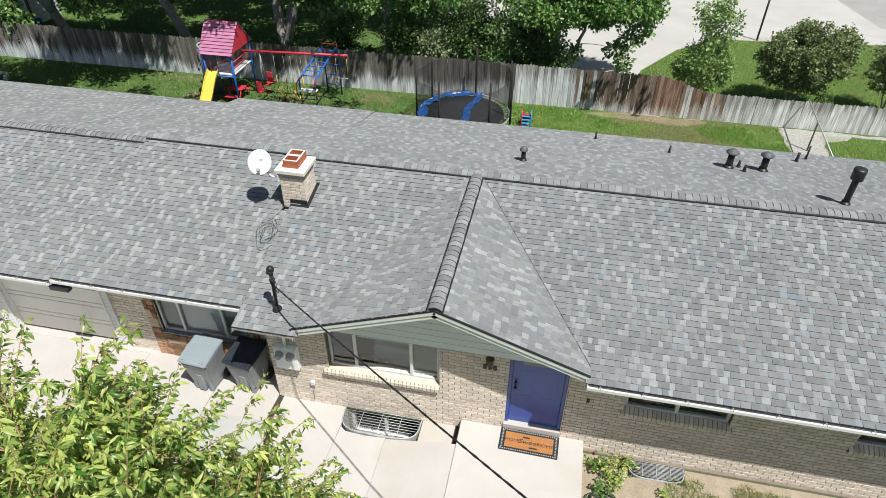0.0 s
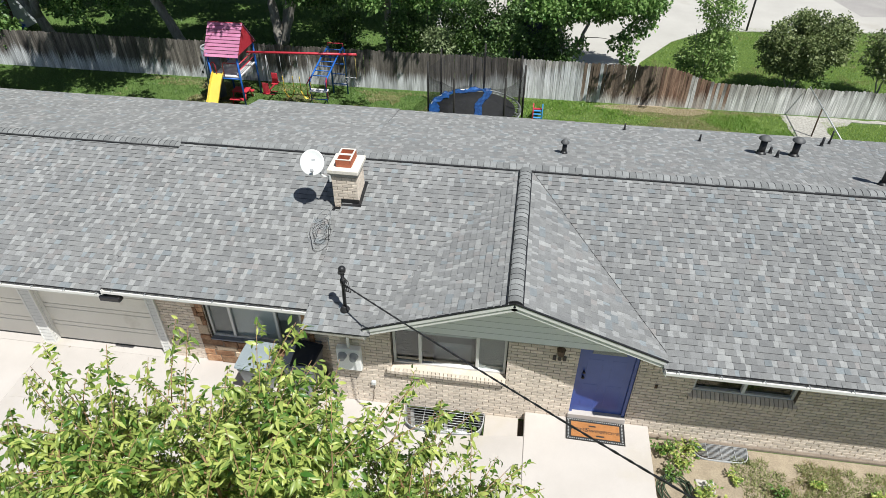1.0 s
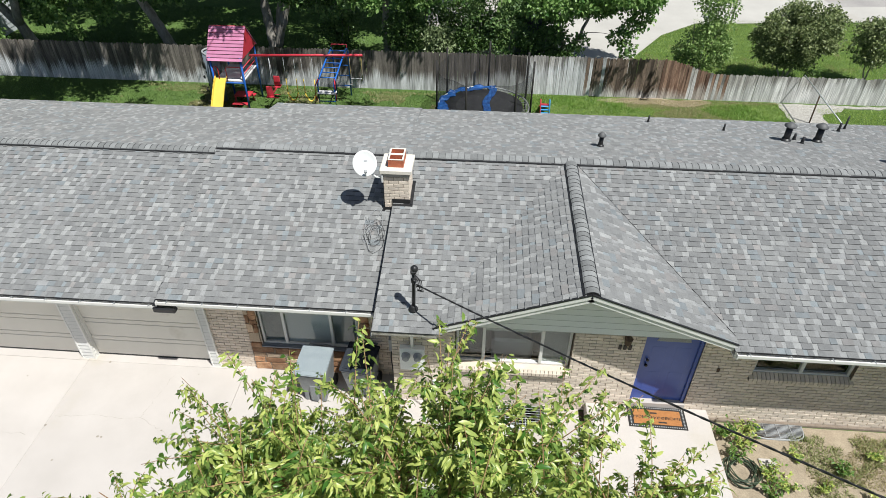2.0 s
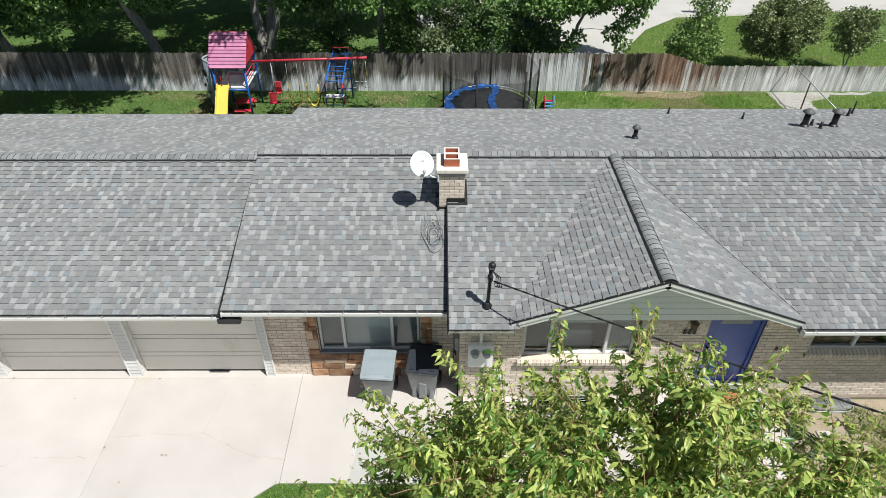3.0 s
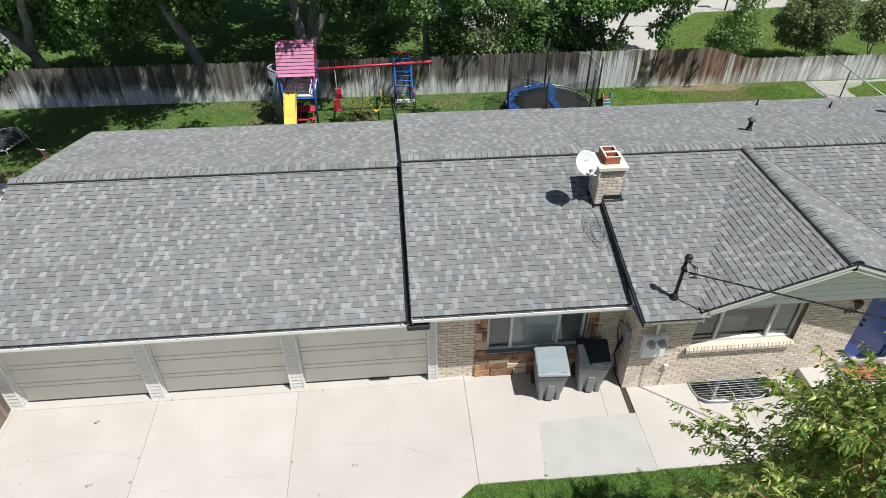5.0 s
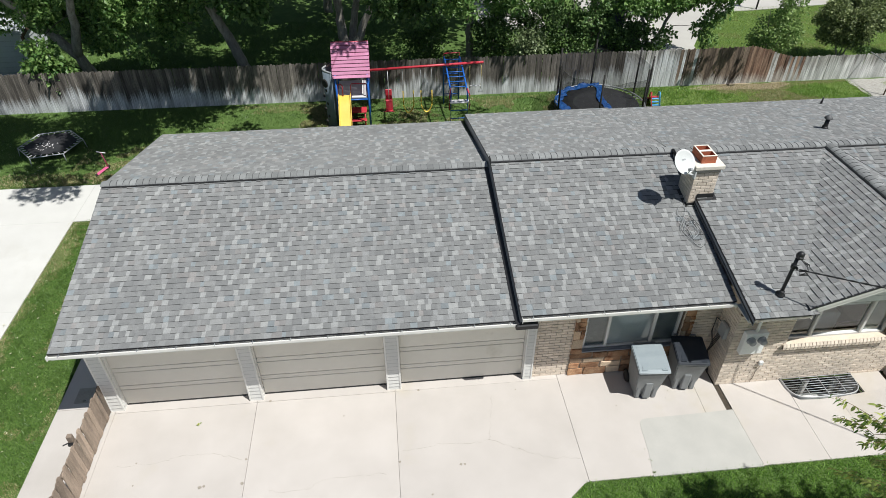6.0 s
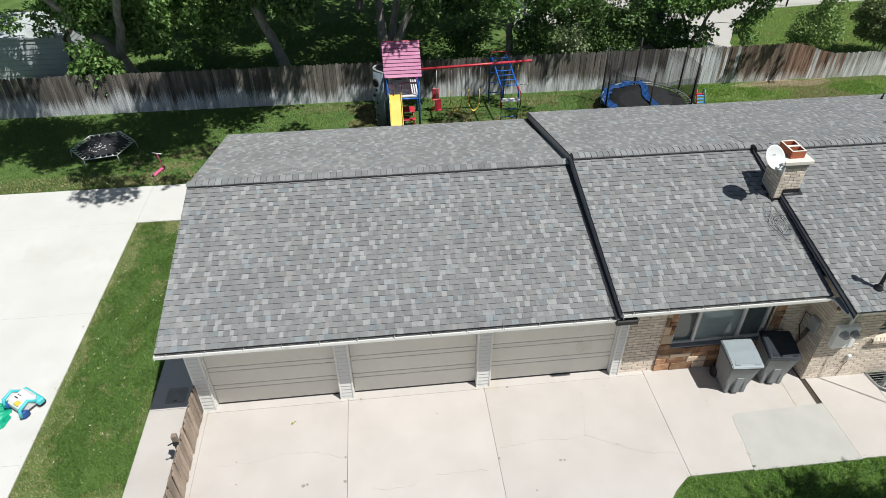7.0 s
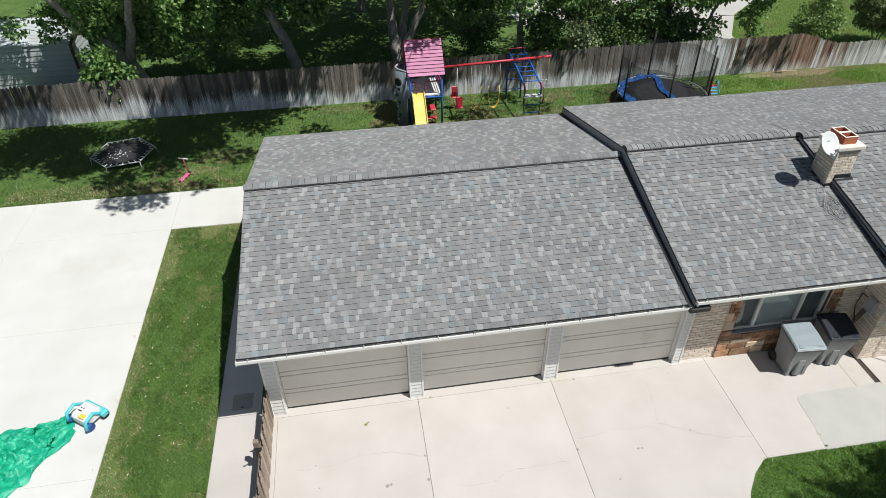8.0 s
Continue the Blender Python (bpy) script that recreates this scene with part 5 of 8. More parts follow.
def wheelie_bin(x, y, turn, lid_mat, label):
    t = thing("wheeled_bin", label, "rubbish bin", (x, y, 0.0), turn, group="bins by the bay window")
    bm = bmesh.new()
    lo = [(-0.22, -0.2), (0.22, -0.2), (0.24, 0.24), (-0.24, 0.24)]
    hi = [(-0.3, -0.33), (0.3, -0.33), (0.3, 0.3), (-0.3, 0.3)]
    prev = None
    for zz, u in ((0.04, 0.0), (0.3, 0.35), (0.78, 0.95), (0.8, 1.05), (0.86, 1.08)):
        ring = []
        for (a, b), (c, d) in zip(lo, hi):
            ring.append((a + (c - a) * u, b + (d - b) * u, zz + (0.08 * (b > 0) if zz > 0.7 else 0)))
        vs = [bm.verts.new(p) for p in ring]
        if prev:
            for i in range(4):
                bm.faces.new((prev[i], prev[(i + 1) % 4], vs[(i + 1) % 4], vs[i]))
        else:
            bm.faces.new(list(reversed(vs)))
        prev = vs
    bm.faces.new(prev)
    bmesh.ops.bevel(bm, geom=[e for e in bm.edges], offset=0.018, segments=2, affect="EDGES")
    part("body", bm, M["bin_grey"], t)
    bm = bmesh.new()
    # recessed front with two legs
    box(bm, (-0.08, -0.29, 0.04), (0.08, -0.2, 0.5), bevel=0.02)
    part("front_recess", bm, M["bin_grey"], t)
    for s_ in (-1, 1):
        bm = bmesh.new()
        box(bm, (s_ * 0.17 - 0.05, -0.25, 0.0), (s_ * 0.17 + 0.05, -0.14, 0.34), bevel=0.02)
        part("foot", bm, M["bin_grey"], t)
    bm = bmesh.new()
    prof = [(-0.37, 0.87), (-0.38, 0.9), (-0.33, 0.93), (0.0, 0.985), (0.3, 1.0), (0.34, 0.97), (0.33, 0.945), (-0.33, 0.875)]
    prism(bm, prof, -0.315, 0.315)
    bmesh.ops.bevel(bm, geom=[e for e in bm.edges], offset=0.014, segments=2, affect="EDGES")
    lid = part("lid", bm, lid_mat, t)
    bm = bmesh.new()
    box(bm, (-0.24, -0.3, 0.935), (0.24, 0.24, 0.955), bevel=0.012, m=Matrix.Translation((0, 0, 0.022)) @ pose(0, 0, 0.94, 6.5) @ pose(0, 0, -0.94))
    part("lid_panel", bm, lid_mat, lid)
    bm = bmesh.new()
    tube(bm, [(-0.22, 0.34, 0.9), (-0.22, 0.42, 0.93), (0.22, 0.42, 0.93), (0.22, 0.34, 0.9)], 0.018, 8)
    part("handle", bm, M["bin_grey"], t)
    bm = bmesh.new()
    tube(bm, [(-0.26, 0.25, 0.13), (0.26, 0.25, 0.13)], 0.012, 8)
    part("axle", bm, M["black_metal"], t)
    for s_ in (-1, 1):
        bm = bmesh.new()
        lathe(bm, [(0.03, -0.03), (0.115, -0.03), (0.13, -0.015), (0.13, 0.015), (0.115, 0.03), (0.03, 0.03)], 20, pose(s_ * 0.27, 0.25, 0.13, 0, 90))
        part("wheel", bm, M["rubber"], t, "black rubber wheel")
    for s_ in (-1, 1):
        bm = bmesh.new()
        box(bm, (s_ * 0.2 - 0.05, -0.33, 0.905), (s_ * 0.2 + 0.05, -0.28, 0.92), m=pose(0, 0, 0.02, 0, 0, s_ * 0))
        part("lid_grip", bm, lid_mat if s_ else lid_mat, lid)
    return t


wheelie_bin(-0.94, -0.52, -4, M["lid_pale"], "grey wheeled bin with pale blue-grey lid, closed")
wheelie_bin(-0.06, -0.38, -8, M["lid_dark"], "grey wheeled bin with black lid beside brick corner")

# ---- back fence ----
M["fence"] = None


def fence_material(name, dark, mid, low, high, pale, vary="object"):
    """Grey-brown weathered boards, bleached pale below a wavy splash line, with dark streaks along the grain."""
    m = material(name, dark, mid, rough=0.95, scale=1.6, fine=30, grain=0.35, bump=0.5, vary=vary, spread=0.35, stretch=(3, 3, 0.5))
    n, l = m.node_tree.nodes, m.node_tree.links
    p = [x for x in n if x.type == "BSDF_PRINCIPLED"][0]
    old = p.inputs["Base Color"].links[0].from_socket
    geo = n.new("ShaderNodeNewGeometry")
    sep = n.new("ShaderNodeSeparateXYZ")
    l.new(geo.outputs["Position"], sep.inputs[0])
    mp = n.new("ShaderNodeMapping")
    mp.inputs["Scale"].default_value = (0.55, 0.0, 0.0)
    l.new(geo.outputs["Position"], mp.inputs["Vector"])
    wave = n.new("ShaderNodeTexNoise")
    wave.inputs["Scale"].default_value = 1.0
    wave.inputs["Detail"].default_value = 2.5
    l.new(mp.outputs[0], wave.inputs["Vector"])
    mp2 = n.new("ShaderNodeMapping")
    mp2.inputs["Scale"].default_value = (55, 55, 1.6)
    l.new(geo.outputs["Position"], mp2.inputs["Vector"])
    streak = n.new("ShaderNodeTexNoise")
    streak.inputs["Scale"].default_value = 1.0
    streak.inputs["Detail"].default_value = 3.0
    l.new(mp2.outputs[0], streak.inputs["Vector"])
    # height of the splash line
    line = n.new("ShaderNodeMapRange")
    line.inputs["From Min"].default_value, line.inputs["From Max"].default_value = 0.3, 0.7
    line.inputs["To Min"].default_value, line.inputs["To Max"].default_value = low, high
    l.new(wave.outputs["Fac"], line.inputs["Value"])
    st = n.new("ShaderNodeMapRange")
    st.inputs["From Min"].default_value, st.inputs["From Max"].default_value = 0.3, 0.7
    st.inputs["To Min"].default_value, st.inputs["To Max"].default_value = -0.13, 0.13
    l.new(streak.outputs["Fac"], st.inputs["Value"])
    a = n.new("ShaderNodeMath")
    a.operation = "ADD"
    l.new(line.outputs[0], a.inputs[0])
    l.new(st.outputs[0], a.inputs[1])
    d = n.new("ShaderNodeMath")
    d.operation = "SUBTRACT"
    own = n.new("ShaderNodeObjectInfo").outputs["Random"] if vary == "object" else geo.outputs["Random Per Island"]
    step = n.new("ShaderNodeMapRange")
    step.inputs["To Min"].default_value, step.inputs["To Max"].default_value = -0.1, 0.1
    l.new(own, step.inputs["Value"])
    b = n.new("ShaderNodeMath")
    b.operation = "ADD"
    l.new(a.outputs[0], b.inputs[0])
    l.new(step.outputs[0], b.inputs[1])
    l.new(b.outputs[0], d.inputs[0])
    l.new(sep.outputs["Z"], d.inputs[1])
    f = n.new("ShaderNodeMapRange")
    f.inputs["From Min"].default_value, f.inputs["From Max"].default_value = -0.2, 0.17
    l.new(d.outputs[0], f.inputs["Value"])
    x = n.new("ShaderNodeMix")
    x.data_type = "RGBA"
    ins = {q.name: q for q in x.inputs if q.enabled and (q.type == "RGBA" or q.name == "Factor")}
    l.new(f.outputs[0], ins["Factor"])
    l.new(old, ins["A"])
    ins["B"].default_value = (*pale, 1)
    g = n.new("ShaderNodeHueSaturation")
    sv = n.new("ShaderNodeMapRange")
    sv.inputs["From Min"].default_value, sv.inputs["From Max"].default_value = 0.3, 0.7
    sv.inputs["To Min"].default_value, sv.inputs["To Max"].default_value = 0.55, 1.35
    l.new(streak.outputs["Fac"], sv.inputs["Value"])
    l.new(sv.outputs[0], g.inputs["Value"])
    l.new([q for q in x.outputs if q.enabled and q.type == "RGBA"][0], g.inputs["Color"])
    shade = n.new("ShaderNodeMath")
    shade.operation = "MULTIPLY"
    shade.inputs[1].default_value = 23.7
    l.new(own, shade.inputs[0])
    fract = n.new("ShaderNodeMath")
    fract.operation = "FRACT"
    l.new(shade.outputs[0], fract.inputs[0])
    each = n.new("ShaderNodeMapRange")
    each.inputs["To Min"].default_value, each.inputs["To Max"].default_value = 0.72, 1.18
    l.new(fract.outputs[0], each.inputs["Value"])
    k = n.new("ShaderNodeHueSaturation")
    l.new(each.outputs[0], k.inputs["Value"])
    l.new(g.outputs["Color"], k.inputs["Color"])
    l.new(k.outputs["Color"], p.inputs["Base Color"])
    return m


M["fence"] = fence_material("fence", (0.1, 0.088, 0.077), (0.23, 0.205, 0.178), -0.1, 0.72, (0.6, 0.61, 0.62))
M["fence_red"] = fence_material("fence_red", (0.13, 0.06, 0.04), (0.36, 0.24, 0.17), -0.25, 0.35, (0.5, 0.45, 0.4))
M["fence_pale"] = fence_material("fence_pale", (0.26, 0.235, 0.21), (0.54, 0.52, 0.49), 0.0, 0.9, (0.68, 0.67, 0.65))
M["fence_far"] = fence_material("fence_far", (0.26, 0.235, 0.21), (0.54, 0.52, 0.49), 0.1, 1.0, (0.7, 0.69, 0.67), vary="island")


def board_mesh(mat, w=0.1155, h=1.0, t=0.018):
    bm = bmesh.new()
    c = 0.03
    prof = [(0, 0), (w, 0), (w, h - c), (w - c, h), (c, h), (0, h - c)]
    a = [bm.verts.new((x, 0, z)) for x, z in prof]
    b = [bm.verts.new((x, t, z)) for x, z in prof]
    bm.faces.new(a)
    bm.faces.new(list(reversed(b)))
    for i in range(6):
        bm.faces.new((a[(i + 1) % 6], a[i], b[i], b[(i + 1) % 6]))
    bmesh.ops.recalc_face_normals(bm, faces=bm.faces)
    return mesh_of("board", bm, mat)


def fence_top(x):
    t = min(max((x - 8.6) / 2.2, 0), 1)
    return 1.33 - 0.5 * t * t * (3 - 2 * t)


fence = thing("fence", "weathered wooden board fence, bleached pale along its foot", "fence", (0, 14.6, 0))
rng = random.Random(31)
M["fence_white"] = fence_material("fence_white", (0.28, 0.26, 0.24), (0.5, 0.48, 0.46), 0.6, 1.5, (0.66, 0.67, 0.68))
M["fence_brown"] = fence_material("fence_brown", (0.1, 0.07, 0.05), (0.28, 0.21, 0.16), -0.3, 0.3, (0.56, 0.54, 0.51))
boards = {k: board_mesh(M[k]) for k in ("fence", "fence_red", "fence_pale", "fence_white", "fence_brown")}
x = -24.0
fv, ff = [], []
while x < 20.0:
    z0 = -0.22
    top = fence_top(x) + rng.uniform(-0.025, 0.025)
    kind = "fence" if x < 3.6 else "fence_white" if x < 6.0 else "fence_brown" if x < 8.6 else "fence_red" if x < 10.4 else "fence_pale"
    if 5.4 < x < 6.6 and rng.random() < 0.5:
        kind = rng.choice(("fence_white", "fence_brown"))
    if 9.6 < x < 11.2 and rng.random() < 0.5:
        kind = rng.choice(("fence_red", "fence_pale"))
    m = pose(x, rng.uniform(-0.008, 0.008), z0, rng.uniform(-0.6, 0.6), rng.uniform(-0.45, 0.45), 0) @ Matrix.Diagonal((rng.uniform(0.98, 1.01), 1, top - z0, 1))
    if x < 11.35:
        ob = new("board", boards[kind])
        ob.parent = fence
        ob.matrix_local = m
    else:
        me = boards["fence_pale"]
        k = len(fv)
        fv += [tuple(m @ v.co) for v in me.vertices]
        ff += [tuple(k + i for i in p.vertices) for p in me.polygons]
    x += 0.118
pydata("board_run", fv, ff, M["fence_far"], fence, "pale bleached boards past the corner", kind="stuff")
for i in range(21):
    bm = bmesh.new()
    box(bm, (-26 + i * 2.4, 0.06, -0.3), (-25.91 + i * 2.4, 0.15, fence_top(-26 + i * 2.4) - 0.1), bevel=0.006)
    part("post", bm, M["wood_dark"], fence)
for z in (0.1, 0.62):
    bm = bmesh.new()
    box(bm, (-26, 0.02, z), (22, 0.06, z + 0.09))
    part("rail", bm, M["wood_dark"], fence)

# low side gate fence by the garage corner
gate = thing("side_fence", "short weathered board fence with a latch by the garage", "fence", (-11.76, 0, 0))
M["gate_wood"] = material("gate_wood", (0.2, 0.155, 0.12), (0.36, 0.28, 0.22), rough=0.95, scale=2, fine=40, grain=0.4, bump=0.6, vary="object", spread=0.42, stretch=(3, 3, 0.6))
gb = board_mesh(M["gate_wood"], w=0.115, h=0.8)
for i in range(29):
    ob = new("board", gb)
    ob.parent = gate
    ob.matrix_local = pose(0.0 + 0.03 * i * 0.0, -0.06 - i * 0.12, 0.03, 0, 0, -90) @ pose(0, rng.uniform(-0.008, 0.008), rng.uniform(-0.03, 0.015), rng.uniform(-1.5, 1.5), rng.uniform(-1.6, 1.6))
for z in (0.2, 0.62):
    bm = bmesh.new()
    box(bm, (-0.06, -3.5, z), (-0.02, -0.06, z + 0.08))
    part("rail", bm, M["gate_wood"], gate)
for y in (-1.2, -3.4):
    bm = bmesh.new()
    box(bm, (-0.15, y - 0.045, 0.0), (-0.06, y + 0.045, 0.86), bevel=0.008)
    part("post", bm, M["gate_wood"], gate)
bm = bmesh.new()
box(bm, (-0.12, -1.33, 0.7), (0.02, -1.27, 0.76), bevel=0.01)
tube(bm, [(-0.1, -1.3, 0.78), (-0.16, -1.36, 0.8), (-0.2, -1.32, 0.74)], 0.012, 6)
part("latch", bm, M["black_metal"], gate, "black metal gate latch")

# ---- playset ----
M["blue_metal"] = material("blue_metal", (0.015, 0.1, 0.42), (0.02, 0.14, 0.5), rough=0.4, scale=6, grain=0.1, bump=0.03)
M["red_metal"] = material("red_metal", (0.5, 0.03, 0.05), (0.58, 0.05, 0.075), rough=0.4, scale=6, grain=0.1, bump=0.03, c=(0.6, 0.2, 0.22), c_at=0.6)
M["pink_roof"] = material("pink_roof", (0.44, 0.15, 0.27), (0.52, 0.21, 0.35), rough=0.6, scale=3, grain=0.1, vary="object", spread=0.12)
M["yellow"] = material("yellow", (0.72, 0.5, 0.06), (0.78, 0.56, 0.1), rough=0.45, scale=3, grain=0.06, bump=0.03)
M["grey_wall"] = material("grey_wall", (0.16, 0.2, 0.24), (0.22, 0.26, 0.3), rough=0.7, scale=4, grain=0.1)
M["white_plastic"] = material("white_plastic", (0.7, 0.68, 0.68), (0.76, 0.74, 0.74), rough=0.5, scale=5, grain=0.05)
M["rope"] = material("rope", (0.4, 0.3, 0.1), (0.5, 0.38, 0.14), rough=0.8, scale=20)
G0 = -0.2
play = thing("playset", "metal playset with pink slatted roof, yellow slide and swings", "playset", (-6.95, 12.4, 0))


def P(name, bm, mat, parent=None, label=""):
    bm.transform(Matrix.Translation((6.95, -12.4, 0)))
    return part(name, bm, M[mat], parent or play, label)


roof = None
bm = bmesh.new()
tube(bm, [(-7.58, 12.77, 2.74), (-6.34, 12.77, 2.74)], 0.02, 8)
proof = P("roof", bm, "red_metal", label="pink slatted pitched roof with red gable ends")
for x in (-7.55, -6.37):
    bm = bmesh.new()
    v = [bm.verts.new(p) for p in ((x, 11.98, 1.84), (x, 12.77, 2.7), (x, 13.56, 1.84))]
    w = [bm.verts.new((q.co.x + 0.02, q.co.y, q.co.z)) for q in v]
    bm.faces.new(v)
    bm.faces.new(list(reversed(w)))
    for i in range(3):
        bm.faces.new((v[i], v[(i + 1) % 3], w[(i + 1) % 3], w[i]))
    bmesh.ops.recalc_face_normals(bm, faces=bm.faces)
    P("gable_end", bm, "red_metal", proof)
for s_ in (-1, 1):
    for i in range(10):
        bm = bmesh.new()
        box(bm, (-0.64, 0, 0), (0.64, 0.11, 0.022), bevel=0.004)
        u = i / 10
        y = 12.77 + s_ * 0.85 * (1 - u)
        z = 1.8 + 0.95 * u
        bm.transform(Matrix.Translation((-6.96, y, z)) @ (pose(0, 0, 0, 45) if s_ < 0 else pose(0, 0, 0, -45, 0, 0) @ pose(0, -0.128, 0)) @ pose(0, 0, 0, -3))
        P("slat", bm, "pink_roof", proof)
for x in (-7.5, -6.42):
    for y in (12.02, 13.5):
        bm = bmesh.new()
        tube(bm, [(x, y, G0), (x, y, 1.9)], 0.036, 10)
        P("post", bm, "blue_metal")
bm = bmesh.new()
box(bm, (-7.48, 12.04, 1.02), (-6.44, 13.48, 1.07), bevel=0.008)
P("deck", bm, "white_plastic", label="grey-white platform")
for z in (0.98,):
    for y in (12.02, 13.5):
        bm = bmesh.new()
        tube(bm, [(-7.5, y, z), (-6.42, y, z)], 0.028, 8)
        P("deck_beam", bm, "blue_metal")
for a, b in ((-7.02, -6.46), (-7.46, -7.3)):
    bm = bmesh.new()
    tube(bm, [(a, 12.03, 1.07), (a, 12.03, 1.5), (a + 0.05, 12.03, 1.56), (b - 0.05, 12.03, 1.56), (b, 12.03, 1.5), (b, 12.03, 1.07)], 0.018, 8)
    P("guard_rail", bm, "red_metal")
bm = bmesh.new()
tube(bm, [(-6.42, 12.1, 1.5), (-6.42, 13.4, 1.5)], 0.018, 8)
tube(bm, [(-6.42, 12.1, 1.3), (-6.42, 13.4, 1.3)], 0.018, 8)
P("guard_rail", bm, "red_metal")
# slide: a trough in a gentle wave
bm = bmesh.new()
prev = None
for i in range(17):
    u = i / 16
    y = 12.06 - 1.45 * u
    z = 1.14 - 1.2 * u + 0.05 * math.sin(u * math.pi * 2.5)
    z = max(z, -0.08)
    ring = [bm.verts.new(p) for p in ((-7.47, y, z + 0.1), (-7.45, y, z + 0.1), (-7.43, y, z), (-7.07, y, z), (-7.05, y, z + 0.1), (-7.03, y, z + 0.1), (-7.05, y, z - 0.025), (-7.45, y, z - 0.025))]
    if prev:
        for k in range(8):
            bm.faces.new((prev[k], prev[(k + 1) % 8], ring[(k + 1) % 8], ring[k]))
    else:
        bm.faces.new(ring)
    prev = ring
bm.faces.new(list(reversed(prev)))
bmesh.ops.recalc_face_normals(bm, faces=bm.faces)
P("slide", bm, "yellow", label="yellow wavy plastic slide")
# curved climbing wall
bm = bmesh.new()
n = 14
rings = []
for z in (G0, 1.9):
    rings.append([bm.verts.new((-7.6 - 0.33 * math.sin(math.pi * i / n), 12.1 + 0.9 * i / n, z)) for i in range(n + 1)])
for i in range(n):
    bm.faces.new((rings[0][i], rings[0][i + 1], rings[1][i + 1], rings[1][i])).smooth = True
cw = P("climbing_wall", bm, "grey_wall", label="grey curved climbing wall with holds")
so = cw.modifiers.new("thick", "SOLIDIFY")
so.thickness = 0.03
for i in range(9):
    bm = bmesh.new()
    u = 1.8 + (i % 3) * 0.55
    lathe(bm, [(0.06, 0), (0.06, 0.02), (0.03, 0.04)], 10, Matrix.Translation((-7.6 - 0.36 * math.sin(u), 12.1 + 0.9 * (u / math.pi) * 0.35, 0.1 + i * 0.16)) @ pose(0, 0, 0, 90, 0, -40))
    P("hold", bm, "rubber", cw)
bm = bmesh.new()
lathe(bm, [(0.15, 0), (0.15, 0.03), (0.1, 0.035)], 16, Matrix.Translation((-7.88, 12.3, 1.5)) @ pose(0, 0, 0, 90, 0, -50))
P("porthole", bm, "rubber", cw)
bm = bmesh.new()
tube(bm, [(-7.6 - 0.34 * math.sin(math.pi * i / n), 12.1 + 0.9 * i / n, 1.92) for i in range(n + 1)], 0.035, 8)
P("wall_rim", bm, "grey_plastic", cw)
# swing beam
bm = bmesh.new()
tube(bm, [(-6.42, 12.9, 1.66), (-2.3, 12.9, 1.8)], 0.045, 12)
P("swing_beam", bm, "red_metal", label="long red tubular swing beam")


def swing(x0, x1, low):
    bm = bmesh.new()
    tube(bm, [(x0 + (x1 - x0) * (0.5 - 0.5 * math.cos(math.pi * i / 10)), 12.9, low + 0.3 * abs(math.cos(math.pi * i / 10)) ** 2.2) for i in range(11)], 0.02, 8)
    bm.transform(Matrix.Translation((0, 12.9, 0)) @ Matrix.Diagonal((1, 2.6, 1, 1)) @ Matrix.Translation((0, -12.9, 0)))
    sw = P("swing", bm, "yellow", label="yellow sling swing seat on chains")
    for x in (x0, x1):
        zb = 1.66 + 0.14 * (x + 6.42) / 4.12
        bm = bmesh.new()
        tube(bm, [(x, 12.9, low + 0.28), (x, 12.9, low + 0.85)], 0.018, 8)
        P("grip", bm, "yellow", sw)
        bm = bmesh.new()
        tube(bm, [(x, 12.9, low + 0.7), (x, 12.9, zb)], 0.007, 6)
        P("chain", bm, "galv", sw)


swing(-5.2, -4.82, -0.02)
swing(-4.55, -4.15, -0.02)
# red glider under the beam
bm = bmesh.new()
tube(bm, [(-5.72, 12.4, 0.3), (-5.72, 13.4, 0.3)], 0.03, 8)
gld = P("glider", bm, "red_metal", label="red two-seat glider swing")
for y in (12.45, 13.35):
    bm = bmesh.new()
    box(bm, (-5.85, y - 0.12, 0.3), (-5.59, y + 0.12, 0.34), bevel=0.015)
    P("seat", bm, "red_metal", gld)
    bm = bmesh.new()
    box(bm, (-5.84, y - 0.03 if y < 13 else y, 0.34), (-5.6, y if y < 13 else y + 0.03, 0.72), bevel=0.015)
    P("backrest", bm, "red_metal", gld)
for y in (12.75, 13.05):
    bm = bmesh.new()
    tube(bm, [(-5.72, y, 0.3), (-5.72, 12.9, 1.68)], 0.009, 6)
    P("hanger", bm, "galv", gld)
    bm = bmesh.new()
    tube(bm, [(-5.9, y, 0.12), (-5.54, y, 0.12)], 0.015, 6)
    P("footrest", bm, "red_metal", gld)
# monkey-bar climber
for x in (-3.62, -3.05):
    bm = bmesh.new()
    tube(bm, [(x, 11.42, G0), (x, 11.42, 1.25), (x, 11.5, 1.38), (x, 12.9, 1.62), (x, 13.75, 1.7), (x, 13.9, 1.55), (x, 13.9, G0)], 0.03, 8)
    P("side_tube", bm, "blue_metal")
    bm = bmesh.new()
    tube(bm, [(x + (0.05 if x > -3.3 else -0.05), 11.36, 0.75), (x + (0.07 if x > -3.3 else -0.07), 11.28, 0.95), (x + (0.06 if x > -3.3 else -0.06), 11.3, 1.3), (x, 11.55, 1.44)], 0.022, 8)
    P("hand_rail", bm, "red_metal")
